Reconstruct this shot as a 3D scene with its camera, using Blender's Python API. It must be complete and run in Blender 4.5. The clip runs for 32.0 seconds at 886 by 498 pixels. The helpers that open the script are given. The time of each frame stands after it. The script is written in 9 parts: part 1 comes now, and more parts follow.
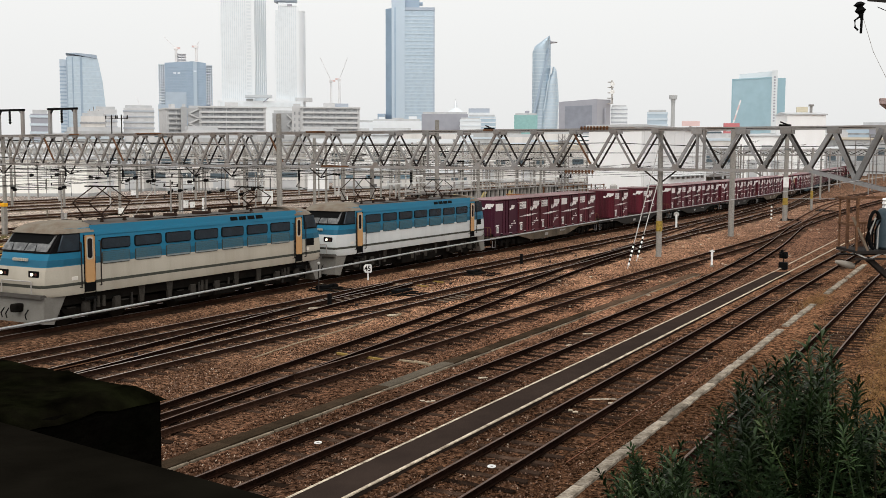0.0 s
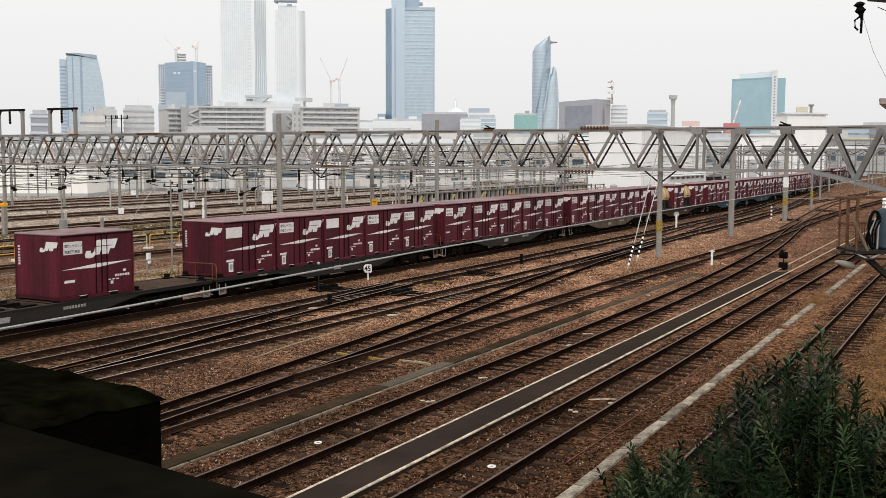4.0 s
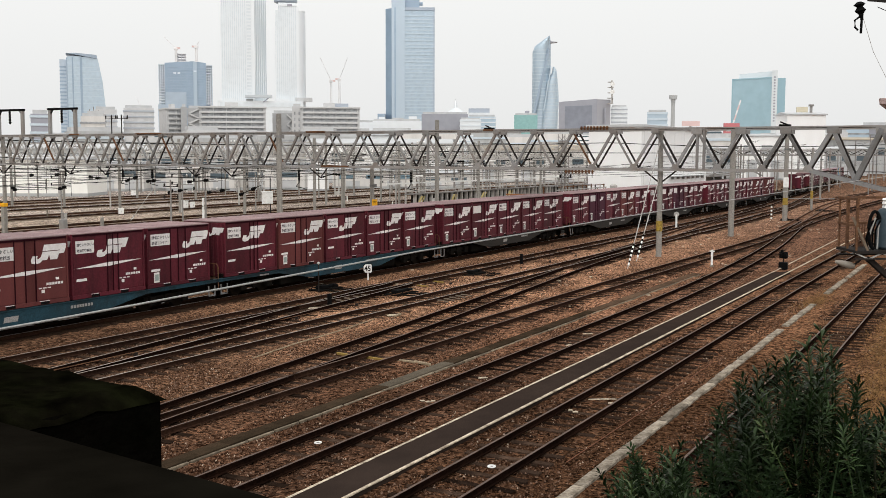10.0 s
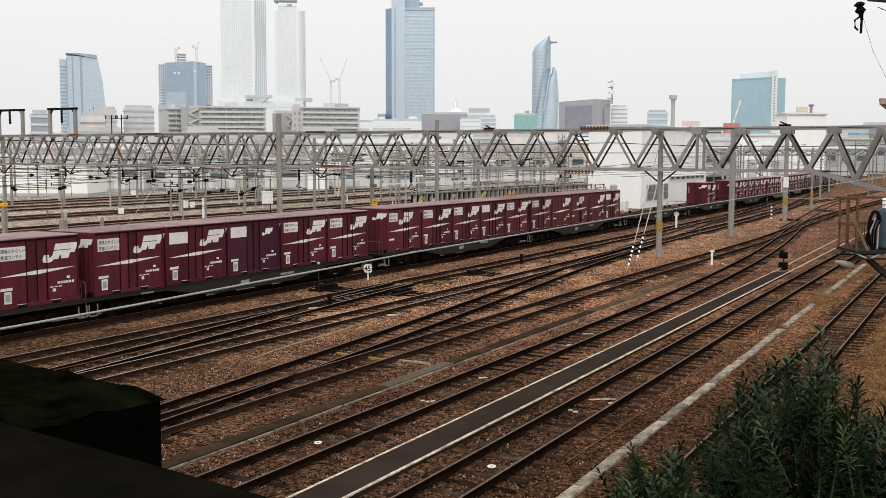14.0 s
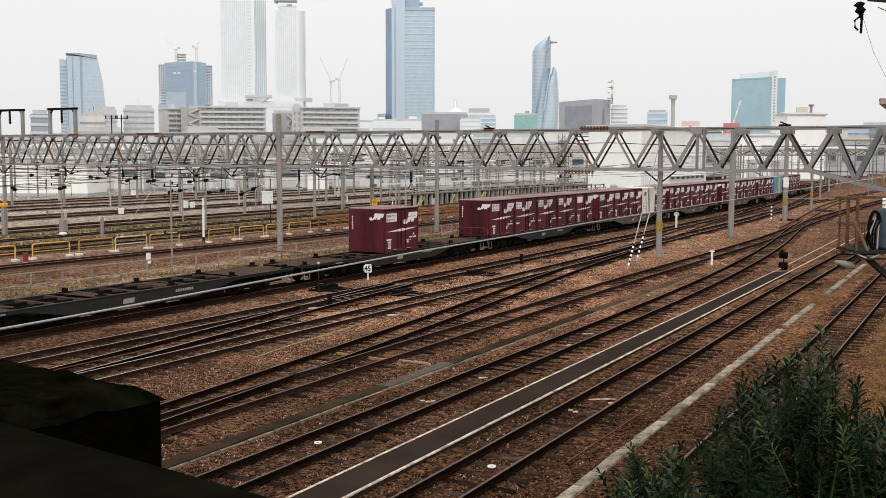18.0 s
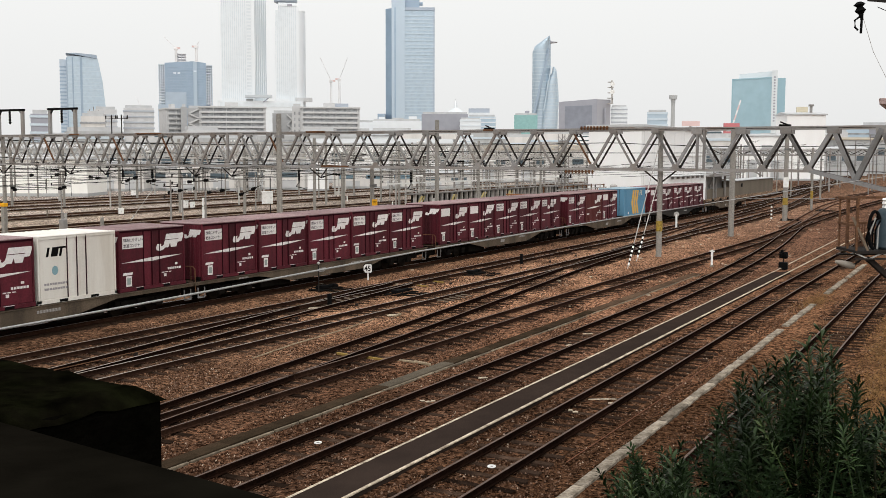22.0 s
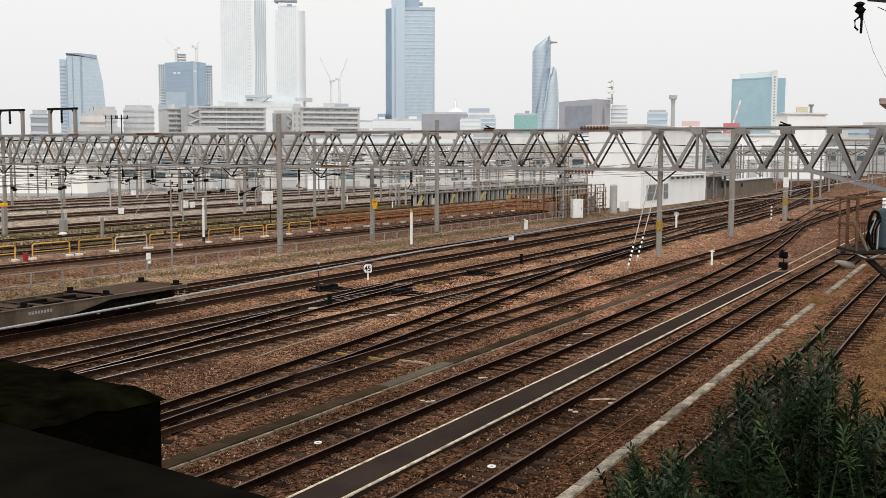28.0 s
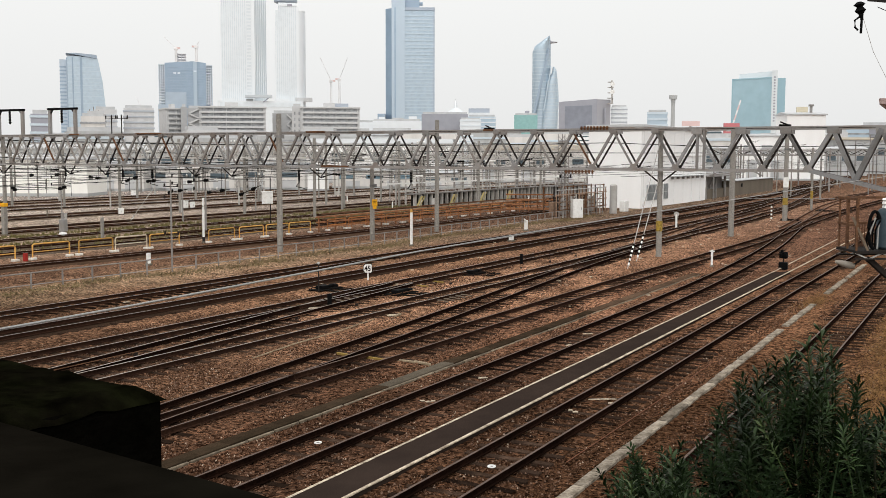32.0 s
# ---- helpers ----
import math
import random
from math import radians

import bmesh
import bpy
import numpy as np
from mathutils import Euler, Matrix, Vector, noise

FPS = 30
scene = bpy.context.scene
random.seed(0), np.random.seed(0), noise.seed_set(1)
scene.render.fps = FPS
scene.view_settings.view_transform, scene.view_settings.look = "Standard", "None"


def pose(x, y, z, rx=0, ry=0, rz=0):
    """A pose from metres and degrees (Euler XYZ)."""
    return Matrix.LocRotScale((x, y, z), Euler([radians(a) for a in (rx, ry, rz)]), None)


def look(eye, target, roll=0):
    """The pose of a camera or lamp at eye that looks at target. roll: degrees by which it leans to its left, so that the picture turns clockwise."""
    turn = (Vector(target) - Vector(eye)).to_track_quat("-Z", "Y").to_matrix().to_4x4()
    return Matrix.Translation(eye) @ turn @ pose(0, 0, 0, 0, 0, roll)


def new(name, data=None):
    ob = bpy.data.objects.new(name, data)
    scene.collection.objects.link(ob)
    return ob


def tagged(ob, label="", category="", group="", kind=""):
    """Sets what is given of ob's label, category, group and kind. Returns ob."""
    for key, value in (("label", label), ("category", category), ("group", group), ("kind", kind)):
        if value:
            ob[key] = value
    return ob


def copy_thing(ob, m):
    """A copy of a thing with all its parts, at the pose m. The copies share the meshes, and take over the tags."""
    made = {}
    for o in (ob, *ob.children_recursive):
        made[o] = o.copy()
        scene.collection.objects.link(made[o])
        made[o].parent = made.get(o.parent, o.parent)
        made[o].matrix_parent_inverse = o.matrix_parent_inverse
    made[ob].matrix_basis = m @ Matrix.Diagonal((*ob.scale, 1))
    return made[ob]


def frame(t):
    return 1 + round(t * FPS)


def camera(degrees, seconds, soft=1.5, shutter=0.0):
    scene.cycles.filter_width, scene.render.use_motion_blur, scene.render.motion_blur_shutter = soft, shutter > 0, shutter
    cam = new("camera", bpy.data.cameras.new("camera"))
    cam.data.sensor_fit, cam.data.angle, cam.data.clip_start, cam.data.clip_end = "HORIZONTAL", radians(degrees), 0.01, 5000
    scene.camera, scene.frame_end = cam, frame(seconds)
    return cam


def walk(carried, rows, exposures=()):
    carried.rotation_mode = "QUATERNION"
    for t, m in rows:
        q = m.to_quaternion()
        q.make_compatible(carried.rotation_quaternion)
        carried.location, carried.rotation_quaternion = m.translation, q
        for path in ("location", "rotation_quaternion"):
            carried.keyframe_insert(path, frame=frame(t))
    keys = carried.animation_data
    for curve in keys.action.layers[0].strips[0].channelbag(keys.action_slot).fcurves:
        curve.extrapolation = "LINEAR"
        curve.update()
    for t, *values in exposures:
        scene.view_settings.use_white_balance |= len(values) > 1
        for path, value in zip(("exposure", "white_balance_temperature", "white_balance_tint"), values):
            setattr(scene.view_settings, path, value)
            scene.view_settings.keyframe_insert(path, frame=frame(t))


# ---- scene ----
cam = camera(45.74, 32.0, soft=0.45)
EYE = (0.0, 0.0, 6.469)
YAW, DIP = 0.5001, 0.0882
AIM = (EYE[0] + math.cos(YAW) * math.cos(DIP), EYE[1] + math.sin(YAW) * math.cos(DIP), EYE[2] - math.sin(DIP))
STAND = look(EYE, AIM, 0.149)
walk(cam, [(0.0, STAND), (32.0, STAND)], exposures=[(0.0, 0.0), (32.0, 0.0)])

# ---- light: an overcast day ----
world = bpy.data.worlds.new("overcast_sky")
scene.world = world
world.use_nodes = True
wn, wl = world.node_tree.nodes, world.node_tree.links
wn.clear()
w_out = wn.new("ShaderNodeOutputWorld")
w_bg = wn.new("ShaderNodeBackground")
w_sky = wn.new("ShaderNodeTexSky")
w_sky.sky_type = "NISHITA"
w_sky.sun_disc = False
w_sky.sun_elevation, w_sky.sun_rotation = radians(44), radians(241)
w_sky.air_density, w_sky.dust_density = 1.0, 3.0
w_mix = wn.new("ShaderNodeMix")
w_mix.data_type = "RGBA"
w_mix.inputs["Factor"].default_value = 0.97
w_tc = wn.new("ShaderNodeTexCoord")
w_sep = wn.new("ShaderNodeSeparateXYZ")
w_ramp = wn.new("ShaderNodeValToRGB")
w_ramp.color_ramp.elements[0].position, w_ramp.color_ramp.elements[0].color = 0.0, (8.15, 8.2, 8.2, 1)
w_ramp.color_ramp.elements[1].position, w_ramp.color_ramp.elements[1].color = 1.0, (11.6, 11.6, 11.5, 1)
w_mid = w_ramp.color_ramp.elements.new(0.14)
w_mid.color = (9.25, 9.27, 9.15, 1)
wl.new(w_tc.outputs["Generated"], w_sep.inputs["Vector"])
wl.new(w_sep.outputs["Z"], w_ramp.inputs["Fac"])
wl.new(w_sky.outputs["Color"], w_mix.inputs["A"])
wl.new(w_ramp.outputs["Color"], w_mix.inputs["B"])
wl.new(w_mix.outputs["Result"], w_bg.inputs["Color"])
w_bg.inputs["Strength"].default_value = 0.1
wl.new(w_bg.outputs["Background"], w_out.inputs["Surface"])
sun = new("sun", bpy.data.lights.new("sun", "SUN"))
sun.data.energy, sun.data.angle, sun.data.color = 1.5, radians(60), (1.0, 0.97, 0.93)
sun.matrix_world = look((-40, -22, 44), (0, 0, 0))

# ---- materials ----
MATS = {}


def surface(name, base, rough=0.7, metal=0.0, grain=0.0, grain_scale=30.0, stain=0.0, stain_scale=1.2, tint=None,
            bump=0.0, bump_scale=60.0, spread=0.0, streak=False, spec=0.12):
    """A node material: base colour, fine grain, broad stains towards tint, and relief, at real-world size."""
    if name in MATS:
        return MATS[name]
    m = bpy.data.materials.new(name)
    m.use_nodes = True
    n, l = m.node_tree.nodes, m.node_tree.links
    b = n["Principled BSDF"]
    b.inputs["Roughness"].default_value = rough
    b.inputs["Metallic"].default_value = metal
    b.inputs["Specular IOR Level"].default_value = spec
    tc = n.new("ShaderNodeTexCoord")
    vec = tc.outputs["Object"]
    col = n.new("ShaderNodeRGB")
    col.outputs[0].default_value = (*base, 1)
    now = col.outputs[0]
    if stain:
        t = n.new("ShaderNodeTexNoise")
        t.inputs["Scale"].default_value, t.inputs["Detail"].default_value, t.inputs["Roughness"].default_value = stain_scale, 6, 0.65
        if streak:
            mp = n.new("ShaderNodeMapping")
            mp.inputs["Scale"].default_value = (1, 1, 0.12)
            l.new(vec, mp.inputs["Vector"])
            l.new(mp.outputs["Vector"], t.inputs["Vector"])
        else:
            l.new(vec, t.inputs["Vector"])
        r = n.new("ShaderNodeMapRange")
        r.inputs["From Min"].default_value, r.inputs["From Max"].default_value = 0.42, 0.72
        r.inputs["To Max"].default_value = stain
        l.new(t.outputs["Fac"], r.inputs["Value"])
        x = n.new("ShaderNodeMix")
        x.data_type = "RGBA"
        l.new(r.outputs["Result"], x.inputs["Factor"])
        l.new(now, x.inputs["A"])
        x.inputs["B"].default_value = (*(tint or [c * 0.45 for c in base]), 1)
        now = x.outputs["Result"]
    if grain:
        t = n.new("ShaderNodeTexNoise")
        t.inputs["Scale"].default_value, t.inputs["Detail"].default_value = grain_scale, 3
        l.new(vec, t.inputs["Vector"])
        r = n.new("ShaderNodeMapRange")
        r.inputs["From Min"].default_value, r.inputs["From Max"].default_value = 0.3, 0.7
        r.inputs["To Min"].default_value, r.inputs["To Max"].default_value = 1 - grain, 1 + grain
        l.new(t.outputs["Fac"], r.inputs["Value"])
        x = n.new("ShaderNodeMix")
        x.data_type, x.blend_type = "RGBA", "MULTIPLY"
        x.inputs["Factor"].default_value = 1
        l.new(now, x.inputs["A"])
        l.new(r.outputs["Result"], x.inputs["B"])
        now = x.outputs["Result"]
    if spread:
        o = n.new("ShaderNodeObjectInfo")
        r = n.new("ShaderNodeMapRange")
        r.inputs["To Min"].default_value, r.inputs["To Max"].default_value = 1 - spread, 1 + spread
        l.new(o.outputs["Random"], r.inputs["Value"])
        x = n.new("ShaderNodeMix")
        x.data_type, x.blend_type = "RGBA", "MULTIPLY"
        x.inputs["Factor"].default_value = 1
        l.new(now, x.inputs["A"])
        l.new(r.outputs["Result"], x.inputs["B"])
        now = x.outputs["Result"]
    l.new(now, b.inputs["Base Color"])
    if bump:
        t = n.new("ShaderNodeTexNoise")
        t.inputs["Scale"].default_value, t.inputs["Detail"].default_value = bump_scale, 4
        l.new(vec, t.inputs["Vector"])
        p = n.new("ShaderNodeBump")
        p.inputs["Strength"].default_value, p.inputs["Distance"].default_value = bump, 0.02
        l.new(t.outputs["Fac"], p.inputs["Height"])
        l.new(p.outputs["Normal"], b.inputs["Normal"])
    MATS[name] = m
    return m


def gravel_ground():
    """Rust-stained ballast, tan dry grass beside the fence, grey ballast further off."""
    m = bpy.data.materials.new("ballast_ground")
    m.use_nodes = True
    n, l = m.node_tree.nodes, m.node_tree.links
    b = n["Principled BSDF"]
    b.inputs["Roughness"].default_value = 0.95
    b.inputs["Specular IOR Level"].default_value = 0.0
    tc = n.new("ShaderNodeTexCoord")
    vec = tc.outputs["Object"]
    sep = n.new("ShaderNodeSeparateXYZ")
    wob = n.new("ShaderNodeTexNoise")
    wob.inputs["Scale"].default_value, wob.inputs["Detail"].default_value = 0.35, 5
    l.new(vec, wob.inputs["Vector"])
    l.new(vec, sep.inputs["Vector"])
    add = n.new("ShaderNodeMath")
    add.operation = "MULTIPLY_ADD"
    l.new(wob.outputs["Fac"], add.inputs[0])
    add.inputs[1].default_value = 4.0
    l.new(sep.outputs["Y"], add.inputs[2])
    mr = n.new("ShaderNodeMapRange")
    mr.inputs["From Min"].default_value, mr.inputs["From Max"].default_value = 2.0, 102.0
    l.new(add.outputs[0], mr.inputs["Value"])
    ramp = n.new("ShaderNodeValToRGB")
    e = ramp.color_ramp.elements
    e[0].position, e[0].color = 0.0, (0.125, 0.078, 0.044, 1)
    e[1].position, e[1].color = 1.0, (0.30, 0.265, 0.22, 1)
    for p, c in ((0.035, (0.105, 0.062, 0.034)), (0.055, (0.086, 0.048, 0.027)), (0.105, (0.102, 0.057, 0.034)), (0.135, (0.118, 0.068, 0.044)), (0.16, (0.128, 0.072, 0.045)), (0.215, (0.190, 0.113, 0.071)), (0.25, (0.210, 0.129, 0.082)), (0.285, (0.150, 0.089, 0.055)), (0.33, (0.128, 0.077, 0.048)),
                 (0.375, (0.12, 0.072, 0.045)), (0.395, (0.15, 0.106, 0.07)), (0.435, (0.17, 0.122, 0.080)), (0.455, (0.10, 0.062, 0.041)), (0.53, (0.088, 0.053, 0.034)), (0.58, (0.175, 0.127, 0.093)), (0.63, (0.205, 0.16, 0.12)),
                 (0.8, (0.25, 0.21, 0.165))):
        k = e.new(p)
        k.color = (*c, 1)
    l.new(mr.outputs["Result"], ramp.inputs["Fac"])
    now = ramp.outputs["Color"]
    for scale, lo, hi, detail in ((0.5, 0.65, 1.4, 6), (6.0, 0.35, 1.75, 4), (26.0, 0.45, 1.6, 2)):
        t = n.new("ShaderNodeTexNoise")
        t.inputs["Scale"].default_value, t.inputs["Detail"].default_value = scale, detail
        l.new(vec, t.inputs["Vector"])
        r = n.new("ShaderNodeMapRange")
        r.inputs["From Min"].default_value, r.inputs["From Max"].default_value = 0.3, 0.7
        r.inputs["To Min"].default_value, r.inputs["To Max"].default_value = lo, hi
        l.new(t.outputs["Fac"], r.inputs["Value"])
        x = n.new("ShaderNodeMix")
        x.data_type, x.blend_type = "RGBA", "MULTIPLY"
        x.inputs["Factor"].default_value = 1
        l.new(now, x.inputs["A"])
        l.new(r.outputs["Result"], x.inputs["B"])
        now = x.outputs["Result"]
    cells = n.new("ShaderNodeTexVoronoi")
    cells.inputs["Scale"].default_value = 14.0
    l.new(vec, cells.inputs["Vector"])
    each = n.new("ShaderNodeSeparateColor")
    l.new(cells.outputs["Color"], each.inputs["Color"])
    tone = n.new("ShaderNodeMapRange")
    tone.inputs["To Min"].default_value, tone.inputs["To Max"].default_value = 0.15, 2.5
    l.new(each.outputs["Red"], tone.inputs["Value"])
    stone_hue = n.new("ShaderNodeMix")
    stone_hue.data_type = "RGBA"
    stone_hue.inputs["A"].default_value, stone_hue.inputs["B"].default_value = (1.14, 0.97, 0.87, 1), (0.99, 0.98, 0.99, 1)
    l.new(each.outputs["Green"], stone_hue.inputs["Factor"])
    for source in (tone.outputs["Result"], stone_hue.outputs["Result"]):
        x = n.new("ShaderNodeMix")
        x.data_type, x.blend_type = "RGBA", "MULTIPLY"
        x.inputs["Factor"].default_value = 1
        l.new(now, x.inputs["A"])
        l.new(source, x.inputs["B"])
        now = x.outputs["Result"]
    # Tone rises with x: darker up to 25 m, lighter from 44 m.
    tone_along_x = n.new("ShaderNodeMapRange")
    tone_along_x.inputs["From Min"].default_value, tone_along_x.inputs["From Max"].default_value = 25.0, 44.0
    tone_along_x.inputs["To Min"].default_value, tone_along_x.inputs["To Max"].default_value = 0.44, 1.14
    l.new(sep.outputs["X"], tone_along_x.inputs["Value"])
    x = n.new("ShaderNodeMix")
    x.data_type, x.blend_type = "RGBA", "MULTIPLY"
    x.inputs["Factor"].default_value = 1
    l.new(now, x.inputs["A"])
    l.new(tone_along_x.outputs["Result"], x.inputs["B"])
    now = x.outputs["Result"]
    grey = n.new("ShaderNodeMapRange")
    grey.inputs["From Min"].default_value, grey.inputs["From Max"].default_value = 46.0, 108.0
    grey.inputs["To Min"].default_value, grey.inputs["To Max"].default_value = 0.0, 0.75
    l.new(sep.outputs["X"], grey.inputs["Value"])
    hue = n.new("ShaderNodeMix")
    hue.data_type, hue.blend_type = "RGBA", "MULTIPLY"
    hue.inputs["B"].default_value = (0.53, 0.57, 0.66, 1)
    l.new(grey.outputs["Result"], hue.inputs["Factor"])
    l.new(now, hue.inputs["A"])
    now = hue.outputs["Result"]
    l.new(now, b.inputs["Base Color"])
    v = n.new("ShaderNodeTexVoronoi")
    v.inputs["Scale"].default_value = 16.0
    l.new(vec, v.inputs["Vector"])
    p = n.new("ShaderNodeBump")
    p.inputs["Strength"].default_value, p.inputs["Distance"].default_value = 1.0, 0.05
    l.new(v.outputs["Distance"], p.inputs["Height"])
    l.new(p.outputs["Normal"], b.inputs["Normal"])
    return m


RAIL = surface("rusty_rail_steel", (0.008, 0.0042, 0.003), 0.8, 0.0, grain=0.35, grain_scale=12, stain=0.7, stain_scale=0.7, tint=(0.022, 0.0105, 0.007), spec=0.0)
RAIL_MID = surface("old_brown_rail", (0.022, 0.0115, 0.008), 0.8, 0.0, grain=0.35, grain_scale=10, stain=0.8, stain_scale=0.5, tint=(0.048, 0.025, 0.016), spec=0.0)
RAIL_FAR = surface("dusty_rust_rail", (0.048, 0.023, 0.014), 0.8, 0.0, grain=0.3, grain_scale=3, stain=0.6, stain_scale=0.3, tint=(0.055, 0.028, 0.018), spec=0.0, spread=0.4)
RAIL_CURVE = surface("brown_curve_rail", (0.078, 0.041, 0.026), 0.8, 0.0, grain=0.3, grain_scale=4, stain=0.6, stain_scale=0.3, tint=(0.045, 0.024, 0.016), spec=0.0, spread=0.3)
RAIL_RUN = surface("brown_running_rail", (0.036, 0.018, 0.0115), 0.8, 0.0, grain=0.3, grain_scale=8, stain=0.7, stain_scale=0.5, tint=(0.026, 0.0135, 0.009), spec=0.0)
# Ballast between the freight rails, darkened to paint the train's shadow.
BED = surface("train_shade_ballast", (0.034, 0.021, 0.014), 0.95, grain=0.5, grain_scale=22, stain=0.5, stain_scale=0.6, tint=(0.07, 0.042, 0.027), bump=0.6, spec=0.0)
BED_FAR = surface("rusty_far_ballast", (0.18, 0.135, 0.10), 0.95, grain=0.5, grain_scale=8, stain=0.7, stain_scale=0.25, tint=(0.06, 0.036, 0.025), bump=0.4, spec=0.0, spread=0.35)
WORN = surface("worn_bright_rail_head", (0.36, 0.31, 0.27), 0.45, 0.3, grain=0.25, grain_scale=6, stain=0.7, stain_scale=0.6, tint=(0.14, 0.10, 0.075))
SHINE = surface("polished_rail_head", (0.30, 0.27, 0.25), 0.38, 0.9, grain=0.15)
DULL = surface("dull_rail_head", (0.11, 0.068, 0.05), 0.5, 0.2, grain=0.25, grain_scale=6, stain=0.6, stain_scale=0.9, tint=(0.05, 0.03, 0.02))
SLEEPER = surface("old_timber", (0.030, 0.019, 0.0135), 0.95, grain=0.45, grain_scale=25, stain=0.8, stain_scale=1.4, tint=(0.088, 0.055, 0.038), spread=0.6, bump=0.5, spec=0.0)
CONCRETE = surface("weathered_concrete", (0.22, 0.19, 0.15), 0.9, grain=0.25, stain=0.85, stain_scale=2.6, tint=(0.08, 0.07, 0.05), bump=0.25, spread=0.12)
POLE_CONC = surface("pole_concrete", (0.285, 0.27, 0.245), 0.85, grain=0.2, grain_scale=9, stain=0.7, stain_scale=2.0, tint=(0.15, 0.14, 0.125), streak=True, bump=0.15)
TROUGH = surface("mossy_concrete", (0.046, 0.031, 0.020), 0.95, grain=0.35, stain=0.8, stain_scale=0.9, tint=(0.024, 0.020, 0.013), spec=0.0, spread=0.25, bump=0.3)
ASPHALT = surface("asphalt", (0.032, 0.023, 0.019), 0.85, grain=0.25, grain_scale=60, stain=0.6, stain_scale=0.5, tint=(0.054, 0.038, 0.030), bump=0.3, bump_scale=120, spec=0.0)
LINE = surface("worn_white_paint", (0.60, 0.51, 0.39), 0.8, grain=0.3, grain_scale=20, stain=0.95, stain_scale=3.5, tint=(0.10, 0.065, 0.04))
GALV = surface("galvanised_steel", (0.50, 0.49, 0.47), 0.55, 0.2, grain=0.12, stain=0.6, stain_scale=0.8, tint=(0.27, 0.21, 0.165), spread=0.1)
# Dark copy of the steel; on the gantry its colour stands for shade.
GALV_DARK = surface("shaded_old_steel", (0.026, 0.024, 0.023), 0.7, 0.0, grain=0.2, stain=0.5, tint=(0.05, 0.03, 0.02), spec=0.02)
RUST = surface("rusted_steel", (0.17, 0.085, 0.045), 0.85, 0.2, grain=0.35, grain_scale=18, stain=0.8, stain_scale=3, tint=(0.07, 0.04, 0.027), bump=0.3)
GALV_OLD = surface("dull_lead_grey_steel", (0.235, 0.235, 0.235), 0.6, 0.15, grain=0.2, stain=0.8, stain_scale=0.7, tint=(0.10, 0.085, 0.07), spread=0.25)
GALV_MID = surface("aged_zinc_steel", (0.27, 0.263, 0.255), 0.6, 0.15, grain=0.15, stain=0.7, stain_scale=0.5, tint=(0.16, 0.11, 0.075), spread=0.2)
BLACK = surface("black_iron", (0.006, 0.006, 0.006), 0.6, 0.0, grain=0.2, spec=0.02)
WIRE = surface("oxidised_wire", (0.022, 0.022, 0.021), 0.7, 0.0, spec=0.0)
WHITE = surface("white_enamel", (0.82, 0.82, 0.80), 0.5, grain=0.05, stain=0.4, stain_scale=3, tint=(0.45, 0.42, 0.38))
YELLOW = surface("yellow_paint", (0.60, 0.34, 0.09), 0.55, grain=0.15, stain=0.5, stain_scale=4, tint=(0.35, 0.17, 0.04), spread=0.25)
ORANGE = surface("orange_sign_paint", (0.75, 0.38, 0.02), 0.5, grain=0.08)
GLASS_DK = surface("dark_window_glass", (0.008, 0.011, 0.014), 0.12, 0.0, spec=0.45)


